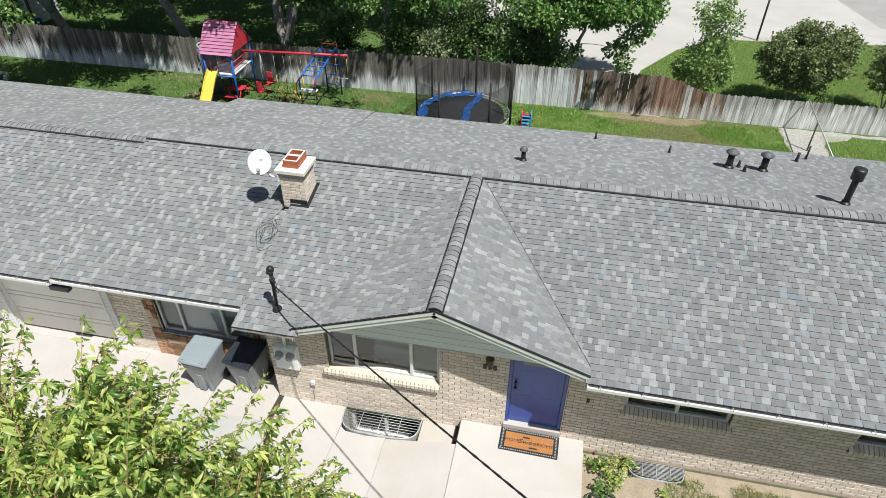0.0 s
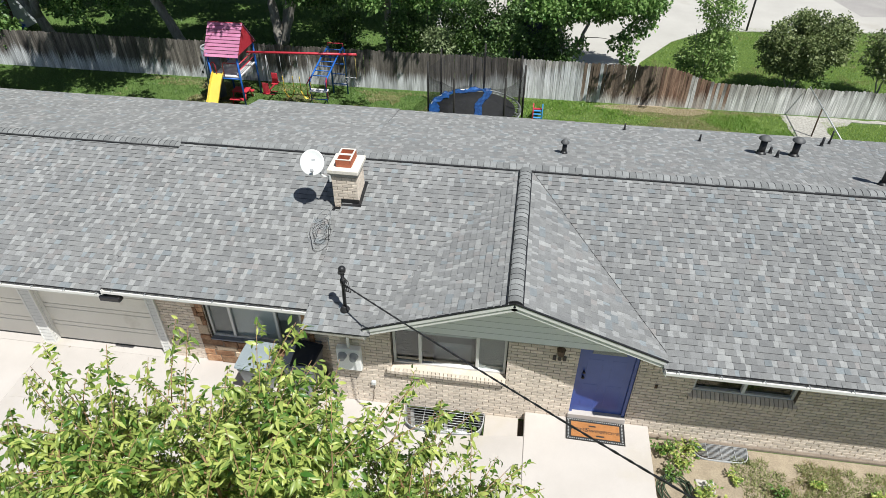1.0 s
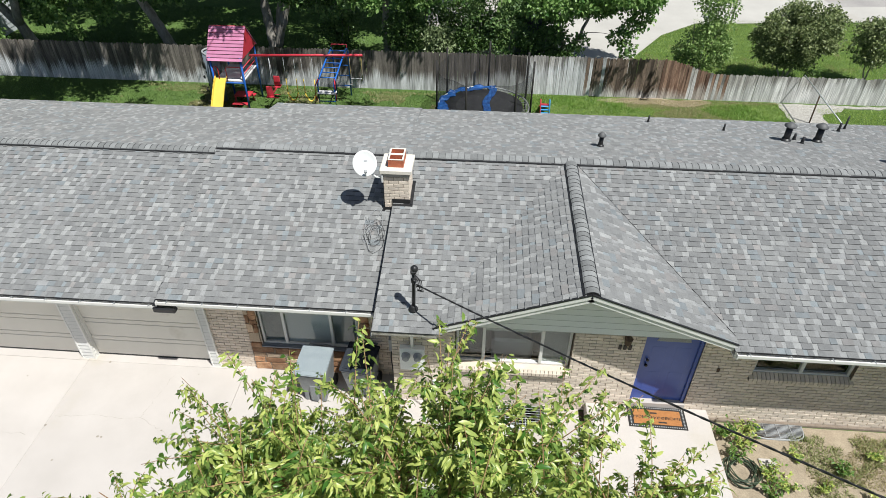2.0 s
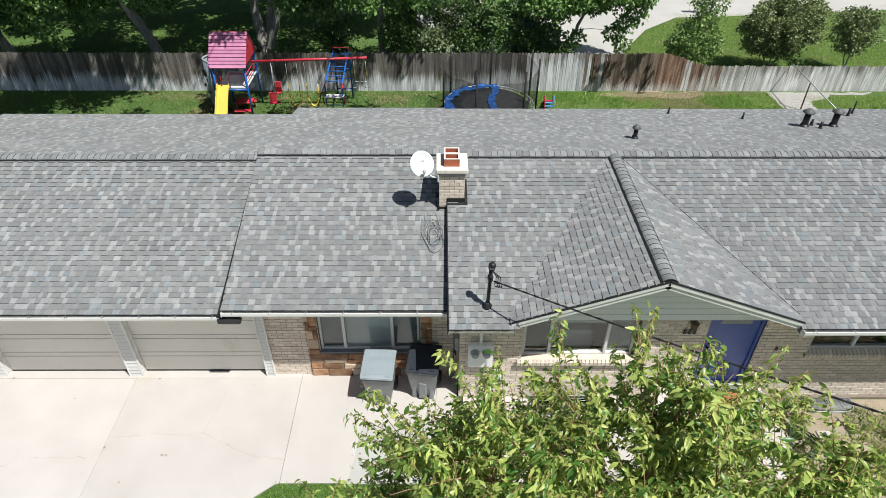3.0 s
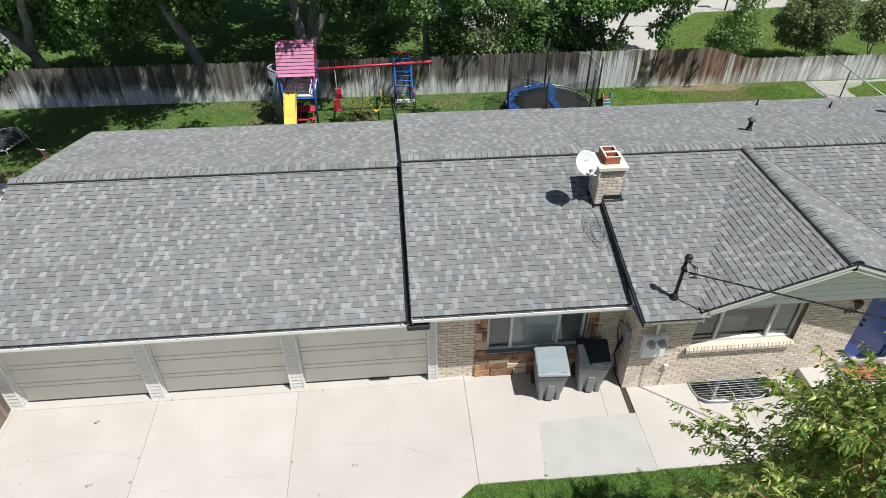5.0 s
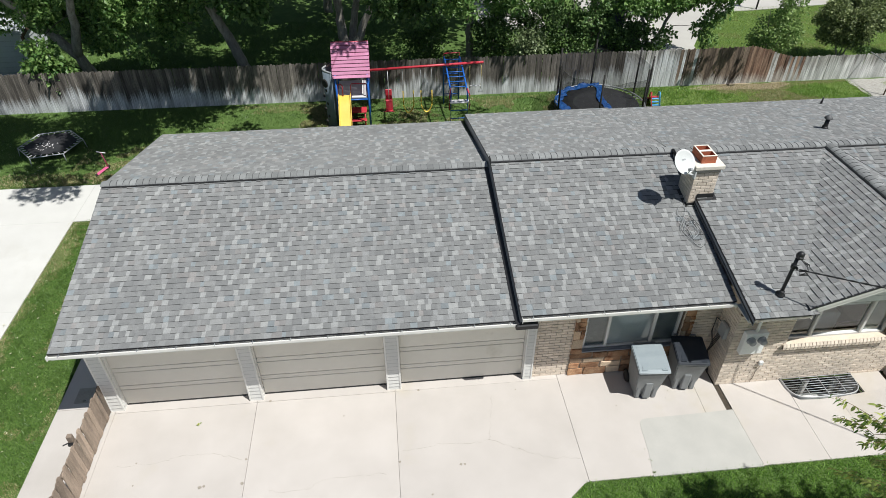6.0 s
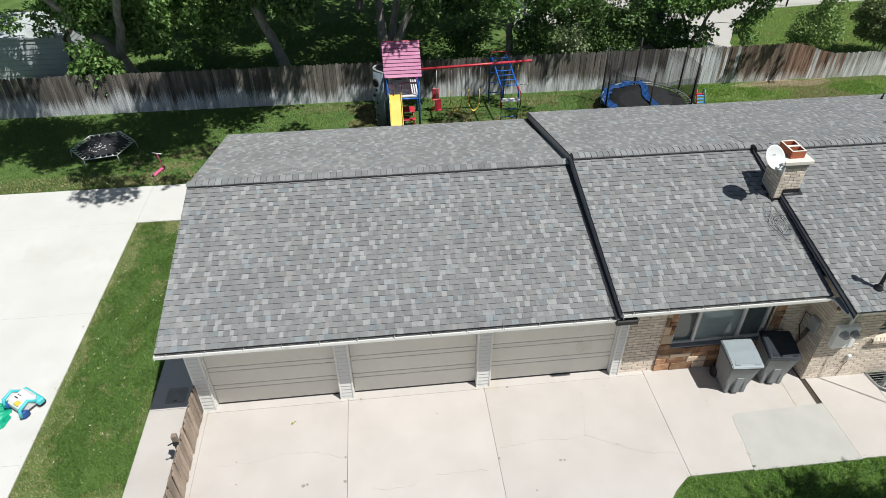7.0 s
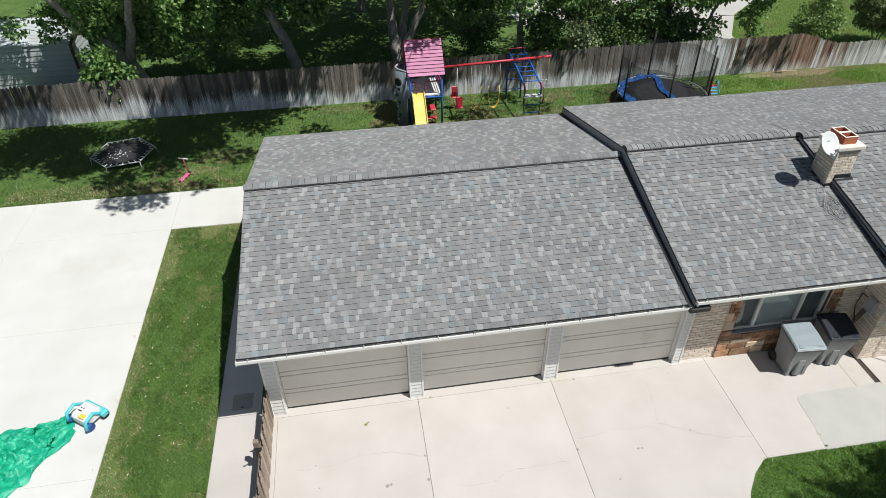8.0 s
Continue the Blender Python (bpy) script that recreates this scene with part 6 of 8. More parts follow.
for y, z in ((11.42, 0.1), (11.42, 0.4), (11.42, 0.7), (11.75, 1.42), (12.05, 1.48), (12.35, 1.53), (12.65, 1.58), (12.95, 1.63), (13.25, 1.66), (13.55, 1.68), (13.9, 0.2), (13.9, 0.6), (13.9, 1.0), (13.9, 1.4)):
    bm = bmesh.new()
    tube(bm, [(-3.62, y, z), (-3.05, y, z)], 0.018, 8)
    P("rung", bm, "blue_metal")
bm = bmesh.new()
box(bm, (-3.66, 11.3, 1.0), (-3.0, 11.55, 1.04), bevel=0.01)
P("step_board", bm, "white_plastic", label="white step board")
bm = bmesh.new()
tube(bm, [(-3.62, 13.8, 1.68), (-3.62, 13.82, 1.82), (-3.05, 13.82, 1.82), (-3.05, 13.8, 1.68)], 0.02, 8)
P("hoop", bm, "red_metal")
# trapeze bar with rings
for x in (-2.78, -2.36):
    bm = bmesh.new()
    tube(bm, [(x, 12.9, 1.78), (x, 12.9, 0.85)], 0.012, 6)
    tz = P("trapeze_rope", bm, "rope")
    bm = bmesh.new()
    tube(bm, [(x - 0.08, 12.9, 0.68), (x + 0.08, 12.9, 0.68), (x, 12.9, 0.85)], 0.013, 6, closed=True)
    P("ring", bm, "white_plastic", label="white triangular hand ring")
bm = bmesh.new()
tube(bm, [(-2.78, 12.9, 0.92), (-2.36, 12.9, 0.92)], 0.018, 8)
P("trapeze_bar", bm, "white_plastic")
# small red table under the deck
table = thing("toy_table", "small red plastic picnic table under the playset deck", "toy table", (-6.85, 12.75, G0))
for lo, hi, nm in (((-0.3, -0.22, 0.42), (0.3, 0.22, 0.46), "tabletop"), ((-0.3, -0.5, 0.22), (0.3, -0.32, 0.26), "bench"), ((-0.3, 0.32, 0.22), (0.3, 0.5, 0.26), "bench")):
    bm = bmesh.new()
    box(bm, lo, hi, bevel=0.012)
    part(nm, bm, M["red_metal"], table)
for x in (-0.24, 0.24):
    bm = bmesh.new()
    tube(bm, [(x, -0.4, 0.0), (x, -0.15, 0.43), (x, 0.15, 0.43), (x, 0.4, 0.0)], 0.025, 8)
    part("leg", bm, M["red_metal"], table)


# ---- trampolines and toys ----
M["blue_pad"] = material("blue_pad", (0.008, 0.05, 0.2), (0.016, 0.11, 0.36), rough=0.55, scale=6, fine=30, grain=0.2, bump=0.5)
M["mat_black"] = material("mat_black", (0.018, 0.018, 0.021), (0.032, 0.032, 0.036), rough=0.75, scale=5)
net = bpy.data.materials.new("net")
net.use_nodes = True
pn = net.node_tree.nodes["Principled BSDF"]
pn.inputs["Base Color"].default_value = (0.02, 0.02, 0.022, 1)
pn.inputs["Roughness"].default_value = 0.9
pn.inputs["Alpha"].default_value = 0.42
M["net"] = net


def trampoline():
    t = thing("trampoline", "large round trampoline with torn blue pad and black net", "trampoline", (2.06, 12.45, G0))
    R, H = 1.62, 0.46
    ang = [2 * math.pi * i / 40 for i in range(40)]
    bm = bmesh.new()
    tube(bm, [(R * math.cos(a), R * math.sin(a), H) for a in ang], 0.03, 8, closed=True)
    part("frame", bm, M["galv"], t)
    bm = bmesh.new()
    lathe(bm, [(R - 0.2, H - 0.012), (R - 0.2, H - 0.004), (0.01, H - 0.03), (0.01, H - 0.034)], 40)
    part("jump_mat", bm, M["mat_black"], t)
    for i in range(48):
        a = 2 * math.pi * i / 48
        bm = bmesh.new()
        tube(bm, [((R - 0.21) * math.cos(a), (R - 0.21) * math.sin(a), H - 0.006), ((R - 0.03) * math.cos(a), (R - 0.03) * math.sin(a), H)], 0.008, 5)
        part("spring", bm, M["galv"], t)
    rng = random.Random(8)

    def pad(a0, a1, inner, outer, name="pad", lift=0.0):
        bm = bmesh.new()
        rows = []
        k = 26
        for i in range(k + 1):
            a = a0 + (a1 - a0) * i / k
            row = []
            for j in range(4):
                r = inner + (outer - inner) * j / 3 + (0.07 * math.sin(a * 9) + 0.05 * math.sin(a * 21 + 1)) * (1 - j / 3)
                row.append(bm.verts.new((r * math.cos(a), r * math.sin(a), H + 0.035 + lift + 0.075 * math.sin(a * 17 + j * 1.3) * rng.random())))
            rows.append(row)
        for p, q in zip(rows, rows[1:]):
            for j in range(3):
                bm.faces.new((p[j], p[j + 1], q[j + 1], q[j]))
        ob = part(name, bm, M["blue_pad"], t, "wrinkled blue safety pad")
        so = ob.modifiers.new("thick", "SOLIDIFY")
        so.thickness = 0.025
    pad(math.radians(75), math.radians(215), R - 0.27, R + 0.05)
    # torn strip lying over the mat
    bm = bmesh.new()
    rows = []
    for i in range(15):
        u = i / 14
        cx, cy = 0.35 - 0.55 * u + 0.3 * u * u, 1.45 - 2.2 * u
        wv = 0.05 * math.sin(u * 9)
        rows.append([bm.verts.new((cx + wv + d, cy, H + 0.02 + (0.07 if abs(d) < 0.02 else 0) + 0.02 * math.sin(u * 30 + d * 20))) for d in (-0.13, -0.04, 0.04, 0.13)])
    for p, q in zip(rows, rows[1:]):
        for j in range(3):
            bm.faces.new((p[j], p[j + 1], q[j + 1], q[j]))
    ob = part("torn_pad", bm, M["blue_pad"], t, "torn strip of blue pad lying across the mat")
    so = ob.modifiers.new("thick", "SOLIDIFY")
    so.thickness = 0.02
    posts = [math.radians(q) for q in (25, 85, 145, 190, 250, 310, 355)]
    for a in posts:
        bm = bmesh.new()
        tube(bm, [((R + 0.06) * math.cos(a), (R + 0.06) * math.sin(a), 0.05), ((R + 0.06) * math.cos(a), (R + 0.06) * math.sin(a), 2.2)], 0.035, 8)
        part("pole", bm, M["rubber"], t, "black foam-sleeved pole")
    for a in (0.3, 1.4, 2.4, 3.5, 4.5, 5.6):
        bm = bmesh.new()
        b = a + 0.35
        tube(bm, [(R * math.cos(a), R * math.sin(a), H), (R * 1.0 * math.cos(a), R * math.sin(a), 0.03), (R * math.cos(b), R * math.sin(b), 0.03), (R * math.cos(b), R * math.sin(b), H)], 0.025, 8)
        part("leg", bm, M["galv"], t)
    bm = bmesh.new()
    k = 36
    a0, a1 = math.radians(-180), math.radians(180)
    lo = [bm.verts.new(((R + 0.02) * math.cos(a0 + (a1 - a0) * i / k), (R + 0.02) * math.sin(a0 + (a1 - a0) * i / k), H)) for i in range(k + 1)]
    hi = [bm.verts.new(((R + 0.02) * math.cos(a0 + (a1 - a0) * i / k), (R + 0.02) * math.sin(a0 + (a1 - a0) * i / k), 1.95 - 0.12 * abs(math.sin(i * 0.6)))) for i in range(k + 1)]
    for i in range(k):
        bm.faces.new((lo[i], lo[i + 1], hi[i + 1], hi[i]))
    part("safety_net", bm, M["net"], t, "see-through black safety net")


trampoline()


def mini_trampoline():
    t = thing("mini_trampoline", "small hexagonal black trampoline on folding legs", "trampoline", (-17.15, 11.5, G0), turn=12)
    R, H = 1.0, 0.3
    hexa = [(R * math.cos(math.pi * i / 3), R * math.sin(math.pi * i / 3)) for i in range(6)]
    bm = bmesh.new()
    tube(bm, [(x, y, H) for x, y in hexa], 0.018, 8, closed=True)
    part("frame", bm, M["galv"], t)
    bm = bmesh.new()
    up = [bm.verts.new((x * 0.84, y * 0.84, H + 0.003)) for x, y in hexa]
    lo = [bm.verts.new((x * 0.84, y * 0.84, H - 0.003)) for x, y in hexa]
    bm.faces.new(up)
    bm.faces.new(list(reversed(lo)))
    for i in range(6):
        bm.faces.new((lo[i], lo[(i + 1) % 6], up[(i + 1) % 6], up[i]))
    part("jump_mat", bm, M["mat_black"], t)
    rng = random.Random(3)
    bm = bmesh.new()
    for i in range(30):
        a, r = rng.uniform(0, 6.28), rng.uniform(0, 0.38)
        x, y = r * math.cos(a) - 0.1, r * math.sin(a) - 0.05
        box(bm, (x - 0.018, y - 0.018, H + 0.004), (x + 0.018, y + 0.018, H + 0.007), m=None)
    part("print_dots", bm, M["white_plastic"], t, "scattered pale printed marks", kind="stuff")
    for i in range(6):
        a, b = hexa[i], hexa[(i + 1) % 6]
        for j in range(5):
            u = (j + 0.5) / 5
            p = (a[0] + (b[0] - a[0]) * u, a[1] + (b[1] - a[1]) * u)
            bm = bmesh.new()
            tube(bm, [(p[0], p[1], H), (p[0] * 0.84, p[1] * 0.84, H)], 0.014, 5)
            part("bungee", bm, M["white_plastic"], t)
        bm = bmesh.new()
        tube(bm, [(a[0], a[1], H), (a[0] * 1.04, a[1] * 1.04, 0)], 0.016, 8)
        part("leg", bm, M["galv"], t)


mini_trampoline()
M["pink"] = material("pink", (0.7, 0.1, 0.25), (0.76, 0.15, 0.3), rough=0.45, scale=5, grain=0.05)
sc = thing("scooter", "pink child's kick scooter standing on the grass edge", "scooter", (-14.95, 9.75, ground_z(0, 9.75)), turn=70)
bm = bmesh.new()
box(bm, (-0.28, -0.06, 0.06), (0.22, 0.06, 0.085), bevel=0.012)
part("deck", bm, M["pink"], sc)
bm = bmesh.new()
tube(bm, [(0.25, 0, 0.08), (0.17, 0, 0.62)], 0.018, 8)
part("stem", bm, M["pink"], sc)
bm = bmesh.new()
tube(bm, [(0.165, -0.16, 0.63), (0.17, 0, 0.62), (0.165, 0.16, 0.63)], 0.016, 8)
part("handlebar", bm, M["white_plastic"], sc)
for x in (0.28, -0.3):
    bm = bmesh.new()
    lathe(bm, [(0.02, -0.014), (0.055, -0.014), (0.06, 0), (0.055, 0.014), (0.02, 0.014)], 16, pose(x, 0, 0.06, 90))
    part("wheel", bm, M["rubber"], sc)
M["toy_blue"] = material("toy_blue", (0.03, 0.25, 0.55), (0.05, 0.32, 0.62), rough=0.45, scale=5, grain=0.05)
ks = thing("toy_slide", "small red and blue plastic toddler slide", "toy slide", (4.28, 12.75, G0))
ks.scale = (0.74, 0.74, 0.74)
for i in range(4):
    bm = bmesh.new()
    box(bm, (-0.2, -0.34 + i * 0.08, 0.08 + i * 0.14), (0.2, -0.24 + i * 0.08, 0.13 + i * 0.14), bevel=0.012)
    part("step", bm, M["toy_blue"], ks)
for x in (-0.22, 0.22):
    bm = bmesh.new()
    tube(bm, [(x, -0.4, 0), (x, -0.1, 0.6), (x, 0.0, 0.85), (x, 0.14, 0.8), (x, 0.2, 0.55)], 0.03, 8)
    part("side_rail", bm, M["red_metal"] if x < 0 else M["toy_blue"], ks)
bm = bmesh.new()
prism(bm, [(0.0, 0.6), (0.12, 0.6), (0.95, 0.06), (1.05, 0.06), (1.05, 0.02), (0.94, 0.02), (0.1, 0.55), (0.0, 0.55)], -0.2, 0.2)
part("chute", bm, M["red_metal"], ks)

# green tarpaulin heap and turquoise toy on the pad
M["tarp"] = material("tarp", (0.0, 0.3, 0.17), (0.02, 0.4, 0.24), rough=0.5, scale=4, fine=14, grain=0.22, bump=0.9, c=(0.0, 0.2, 0.13), c_at=0.6)
M["turq"] = material("turq", (0.06, 0.5, 0.55), (0.1, 0.56, 0.6), rough=0.45, scale=5, grain=0.05)


def tarp():
    t = thing("tarpaulin", "crumpled shiny green tarpaulin heaped on the concrete", "tarpaulin", (-16.75, -0.35, 0.0), turn=32)
    bm = bmesh.new()
    nx, ny = 80, 56
    grid = []
    for i in range(nx + 1):
        row = []
        for j in range(ny + 1):
            u, v = i / nx * 2 - 1, j / ny * 2 - 1
            edge = 1 - max(abs(u), abs(v)) ** 3
            x = u * 1.35 + 0.2 * noise.noise((u * 2.1, v * 2.1, 1.0)) + 0.07 * noise.noise((u * 6, v * 6, 3.0))
            y = v * (0.76 - 0.34 * u - 0.24 * max(u, 0) ** 2) + 0.2 * noise.noise((u * 2.3, v * 2.3, 5.0)) + 0.07 * noise.noise((u * 6, v * 6, 8.0)) + 0.12 * u * u
            h = 0.08 * abs(noise.noise((u * 3.2, v * 3.2, 2.0))) + 0.085 * (1 - abs(noise.noise((u * 4.5 + v, v * 3.5, 9.0))) * 3) + 0.06 * (1 - abs(noise.noise((u * 9 - v * 2, v * 7, 4.0))) * 3.5) + 0.03 * noise.noise((u * 17, v * 15, 6.0))
            row.append(bm.verts.new((x, y, 0.008 + max(h, 0) * edge * 1.6)))
        grid.append(row)
    for i in range(nx):
        for j in range(ny):
            bm.faces.new((grid[i][j], grid[i + 1][j], grid[i + 1][j + 1], grid[i][j + 1]))
    for q in bm.faces:
        q.smooth = True
    part("sheet", bm, M["tarp"], t)


tarp()
toy = thing("ride_on_toy", "turquoise and white plastic ride-on toy lying on concrete", "toy", (-15.35, 0.5, 0.0), turn=-35)
bm = bmesh.new()
box(bm, (-0.22, -0.2, 0.05), (0.22, 0.2, 0.3), bevel=0.06)
part("body", bm, M["white_plastic"], toy)
bm = bmesh.new()
box(bm, (-0.3, 0.1, 0.06), (0.3, 0.26, 0.2), bevel=0.03)
part("bumper", bm, M["turq"], toy, "turquoise bumper")
for x in (-0.28, 0.24):
    bm = bmesh.new()
    tube(bm, [(x, 0.2, 0.1), (x - 0.03, 0.0, 0.3), (x, -0.2, 0.26), (x + 0.02, -0.25, 0.1)], 0.035, 8)
    part("side_arm", bm, M["turq"], toy, "turquoise side arm")
for x in (-0.2, 0.2):
    for y in (-0.16, 0.18):
        bm = bmesh.new()
        lathe(bm, [(0.02, -0.03), (0.085, -0.03), (0.09, 0), (0.085, 0.03), (0.02, 0.03)], 16, pose(x * 1.25, y, 0.09, 0, 90))
        part("wheel", bm, M["blue_pad"] if y < 0 else M["rubber"], toy)
bm = bmesh.new()
box(bm, (0.02, -0.18, 0.295), (0.16, -0.08, 0.305), bevel=0.004)
part("seat_pad", bm, M["yellow"], toy)
for x, w in ((-0.1, 0.03), (-0.04, 0.03), (-0.07, 0.1)):
    bm = bmesh.new()
    y = 0.02 if w < 0.05 else -0.05
    box(bm, (x - w / 2, y - 0.012, 0.3), (x + w / 2, y + 0.012, 0.306))
    part("printed_bar", bm, M["rubber"], toy)

# leftover chain-link rail beyond the lawn
rail = thing("chain_link_post", "thin grey metal rail on two old posts", "fence rail", (13.8, 14.5, G0))
bm = bmesh.new()
tube(bm, [(0, 0, 1.15), (-0.22, -4.05, 1.1)], 0.022, 8)
part("top_rail", bm, M["galv"], rail)
for y, x in ((-1.6, -0.05), (-4.0, -0.22)):
    bm = bmesh.new()
    tube(bm, [(x, y, 0), (x, y, 1.12)], 0.026, 8)
    part("post", bm, M["wood_dark"] if y > -2 else M["galv"], rail)
lamp = thing("lamp_post", "thin black post with a dark flat head by the walk", "lamp post", (13.95, 23.6, ground_z(0, 23)))
bm = bmesh.new()
tube(bm, [(0, 0, 0), (0.02, 0, 2.2)], 0.045, 10)
part("pole", bm, M["black_metal"], lamp)
bm = bmesh.new()
box(bm, (-0.3, -0.12, 2.15), (0.34, 0.12, 2.32), bevel=0.02)
part("head", bm, M["black_metal"], lamp)

# ---- planting ----
M["leaf_front"] = leaf_material("leaf_front", (0.07, 0.19, 0.028), (0.66, 0.72, 0.21), through_light=0.4, rough=0.34)
M["leaf_tree"] = leaf_material("leaf_tree", (0.05, 0.13, 0.035), (0.25, 0.37, 0.13), through_light=0.3)
M["leaf_bright"] = leaf_material("leaf_bright", (0.06, 0.16, 0.035), (0.3, 0.45, 0.14), through_light=0.32)
M["leaf_shrub"] = leaf_material("leaf_shrub", (0.045, 0.1, 0.028), (0.16, 0.26, 0.07), through_light=0.3)
M["leaf_pale"] = leaf_material("leaf_pale", (0.13, 0.18, 0.08), (0.33, 0.4, 0.2), through_light=0.3)
M["leaf_airy"] = leaf_material("leaf_airy", (0.11, 0.22, 0.05), (0.4, 0.52, 0.19), through_light=0.35)
M["leaf_dusk"] = leaf_material("leaf_dusk", (0.08, 0.125, 0.04), (0.34, 0.39, 0.17), through_light=0.3)
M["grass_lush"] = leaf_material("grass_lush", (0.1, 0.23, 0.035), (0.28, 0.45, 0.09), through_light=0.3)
# upright blades catch little sun, so sunlit brightness is put into this turf colour
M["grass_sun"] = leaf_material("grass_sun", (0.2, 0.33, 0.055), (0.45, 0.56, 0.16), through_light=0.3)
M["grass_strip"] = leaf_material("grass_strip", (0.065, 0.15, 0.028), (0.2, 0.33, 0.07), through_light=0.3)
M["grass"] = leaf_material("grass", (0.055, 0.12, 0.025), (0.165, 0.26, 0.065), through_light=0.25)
M["grass_dry"] = leaf_material("grass_dry", (0.27, 0.23, 0.1), (0.52, 0.47, 0.26), through_light=0.2)
M["grass_pale"] = leaf_material("grass_pale", (0.2, 0.24, 0.08), (0.46, 0.48, 0.23), through_light=0.2)
M["bark"] = material("bark", (0.22, 0.2, 0.17), (0.42, 0.39, 0.35), rough=0.95, scale=5, fine=30, grain=0.35, bump=1.0, stretch=(2, 2, 0.5))
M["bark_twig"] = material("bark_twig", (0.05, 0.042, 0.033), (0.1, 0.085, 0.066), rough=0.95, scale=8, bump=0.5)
M["bark_young"] = material("bark_young", (0.27, 0.15, 0.075), (0.4, 0.26, 0.14), rough=0.8, scale=8, fine=60, grain=0.25, bump=0.4)


def leaf_mesh(pts, dirs, size, ratio, rs, bend=0.15):
    """Folded leaves: base, two sides, tip; one island each."""
    n = len(pts)
    d = dirs / np.linalg.norm(dirs, axis=1, keepdims=True)
    r = rs.normal(size=(n, 3)) * 0.6 + np.array([0.25, -0.25, 1.0])
    side = np.cross(d, r)
    side /= np.linalg.norm(side, axis=1, keepdims=True) + 1e-9
    up = np.cross(side, d)
    flip = np.where(up[:, 2:3] < 0, -1.0, 1.0)
    up *= flip
    L = size * rs.uniform(0.65, 1.25, size=(n, 1))
    W = L * ratio
    base = pts
    mid = pts + d * L * 0.45
    tip = pts + d * L - up * L * bend
    v = np.stack([base, mid + side * W + up * W * 0.45, tip, mid - side * W + up * W * 0.45, mid], axis=1).reshape(-1, 3)
    i = np.arange(n)[:, None] * 5
    f = np.concatenate([i + np.array([[0, 4, 1]]), i + np.array([[1, 4, 2]]), i + np.array([[4, 3, 2]]), i + np.array([[0, 3, 4]])], axis=0)
    return v.tolist(), f.tolist()


def lance_mesh(pts, dirs, size, ratio, rs, droop=0.35):
    """Slender leaves folded along the midrib, with a curved, drooping tip; one island each."""
    n = len(pts)
    d = dirs / np.linalg.norm(dirs, axis=1, keepdims=True)
    r = rs.normal(size=(n, 3)) * 0.55 + np.array([0.3, -0.35, 1.0])
    side = np.cross(d, r)
    side /= np.linalg.norm(side, axis=1, keepdims=True) + 1e-9
    up = np.cross(side, d)
    up *= np.where(up[:, 2:3] < 0, -1.0, 1.0)
    L = size * rs.uniform(0.6, 1.25, size=(n, 1))
    W = L * ratio * rs.uniform(0.8, 1.2, size=(n, 1))
    bend = droop * rs.uniform(0.3, 1.6, size=(n, 1))
    m1 = pts + d * L * 0.34 - up * L * bend * 0.06
    m2 = pts + d * L * 0.7 - up * L * bend * 0.36
    tip = pts + d * L - up * L * bend
    fold = up * W * 0.35
    v = np.stack([pts, m1 + side * W + fold, m2 + side * W * 0.72 + fold, tip, m2 - side * W * 0.72 + fold, m1 - side * W + fold, m1, m2], axis=1).reshape(-1, 3)
    i = np.arange(n)[:, None] * 8
    tri = np.concatenate([i + np.array([q]) for q in ((0, 6, 1), (0, 5, 6), (2, 7, 3), (7, 4, 3))], axis=0).tolist()
    quad = np.concatenate([i + np.array([q]) for q in ((1, 6, 7, 2), (6, 5, 4, 7))], axis=0).tolist()
    return v.tolist(), tri + quad


def card_mesh(pts, dirs, size, ratio, rs):
    """Two-triangle folded leaves for far crowns."""
    n = len(pts)
    d = dirs / np.linalg.norm(dirs, axis=1, keepdims=True)
    r = rs.normal(size=(n, 3))
    side = np.cross(d, r)
    side /= np.linalg.norm(side, axis=1, keepdims=True) + 1e-9
    up = np.cross(side, d)
    L = size * rs.uniform(0.6, 1.3, size=(n, 1))
    W = L * ratio
    mid = pts + d * L * 0.45
    v = np.stack([pts, mid + side * W + up * W * 0.3, pts + d * L, mid - side * W + up * W * 0.3], axis=1).reshape(-1, 3)
    i = np.arange(n)[:, None] * 4
    f = np.concatenate([i + np.array([[0, 1, 2]]), i + np.array([[0, 2, 3]])], axis=0)
    return v.tolist(), f.tolist()


def bezier(a, b, c, n):
    return [a.lerp(b, t / n).lerp(b.lerp(c, t / n), t / n) for t in range(n + 1)]


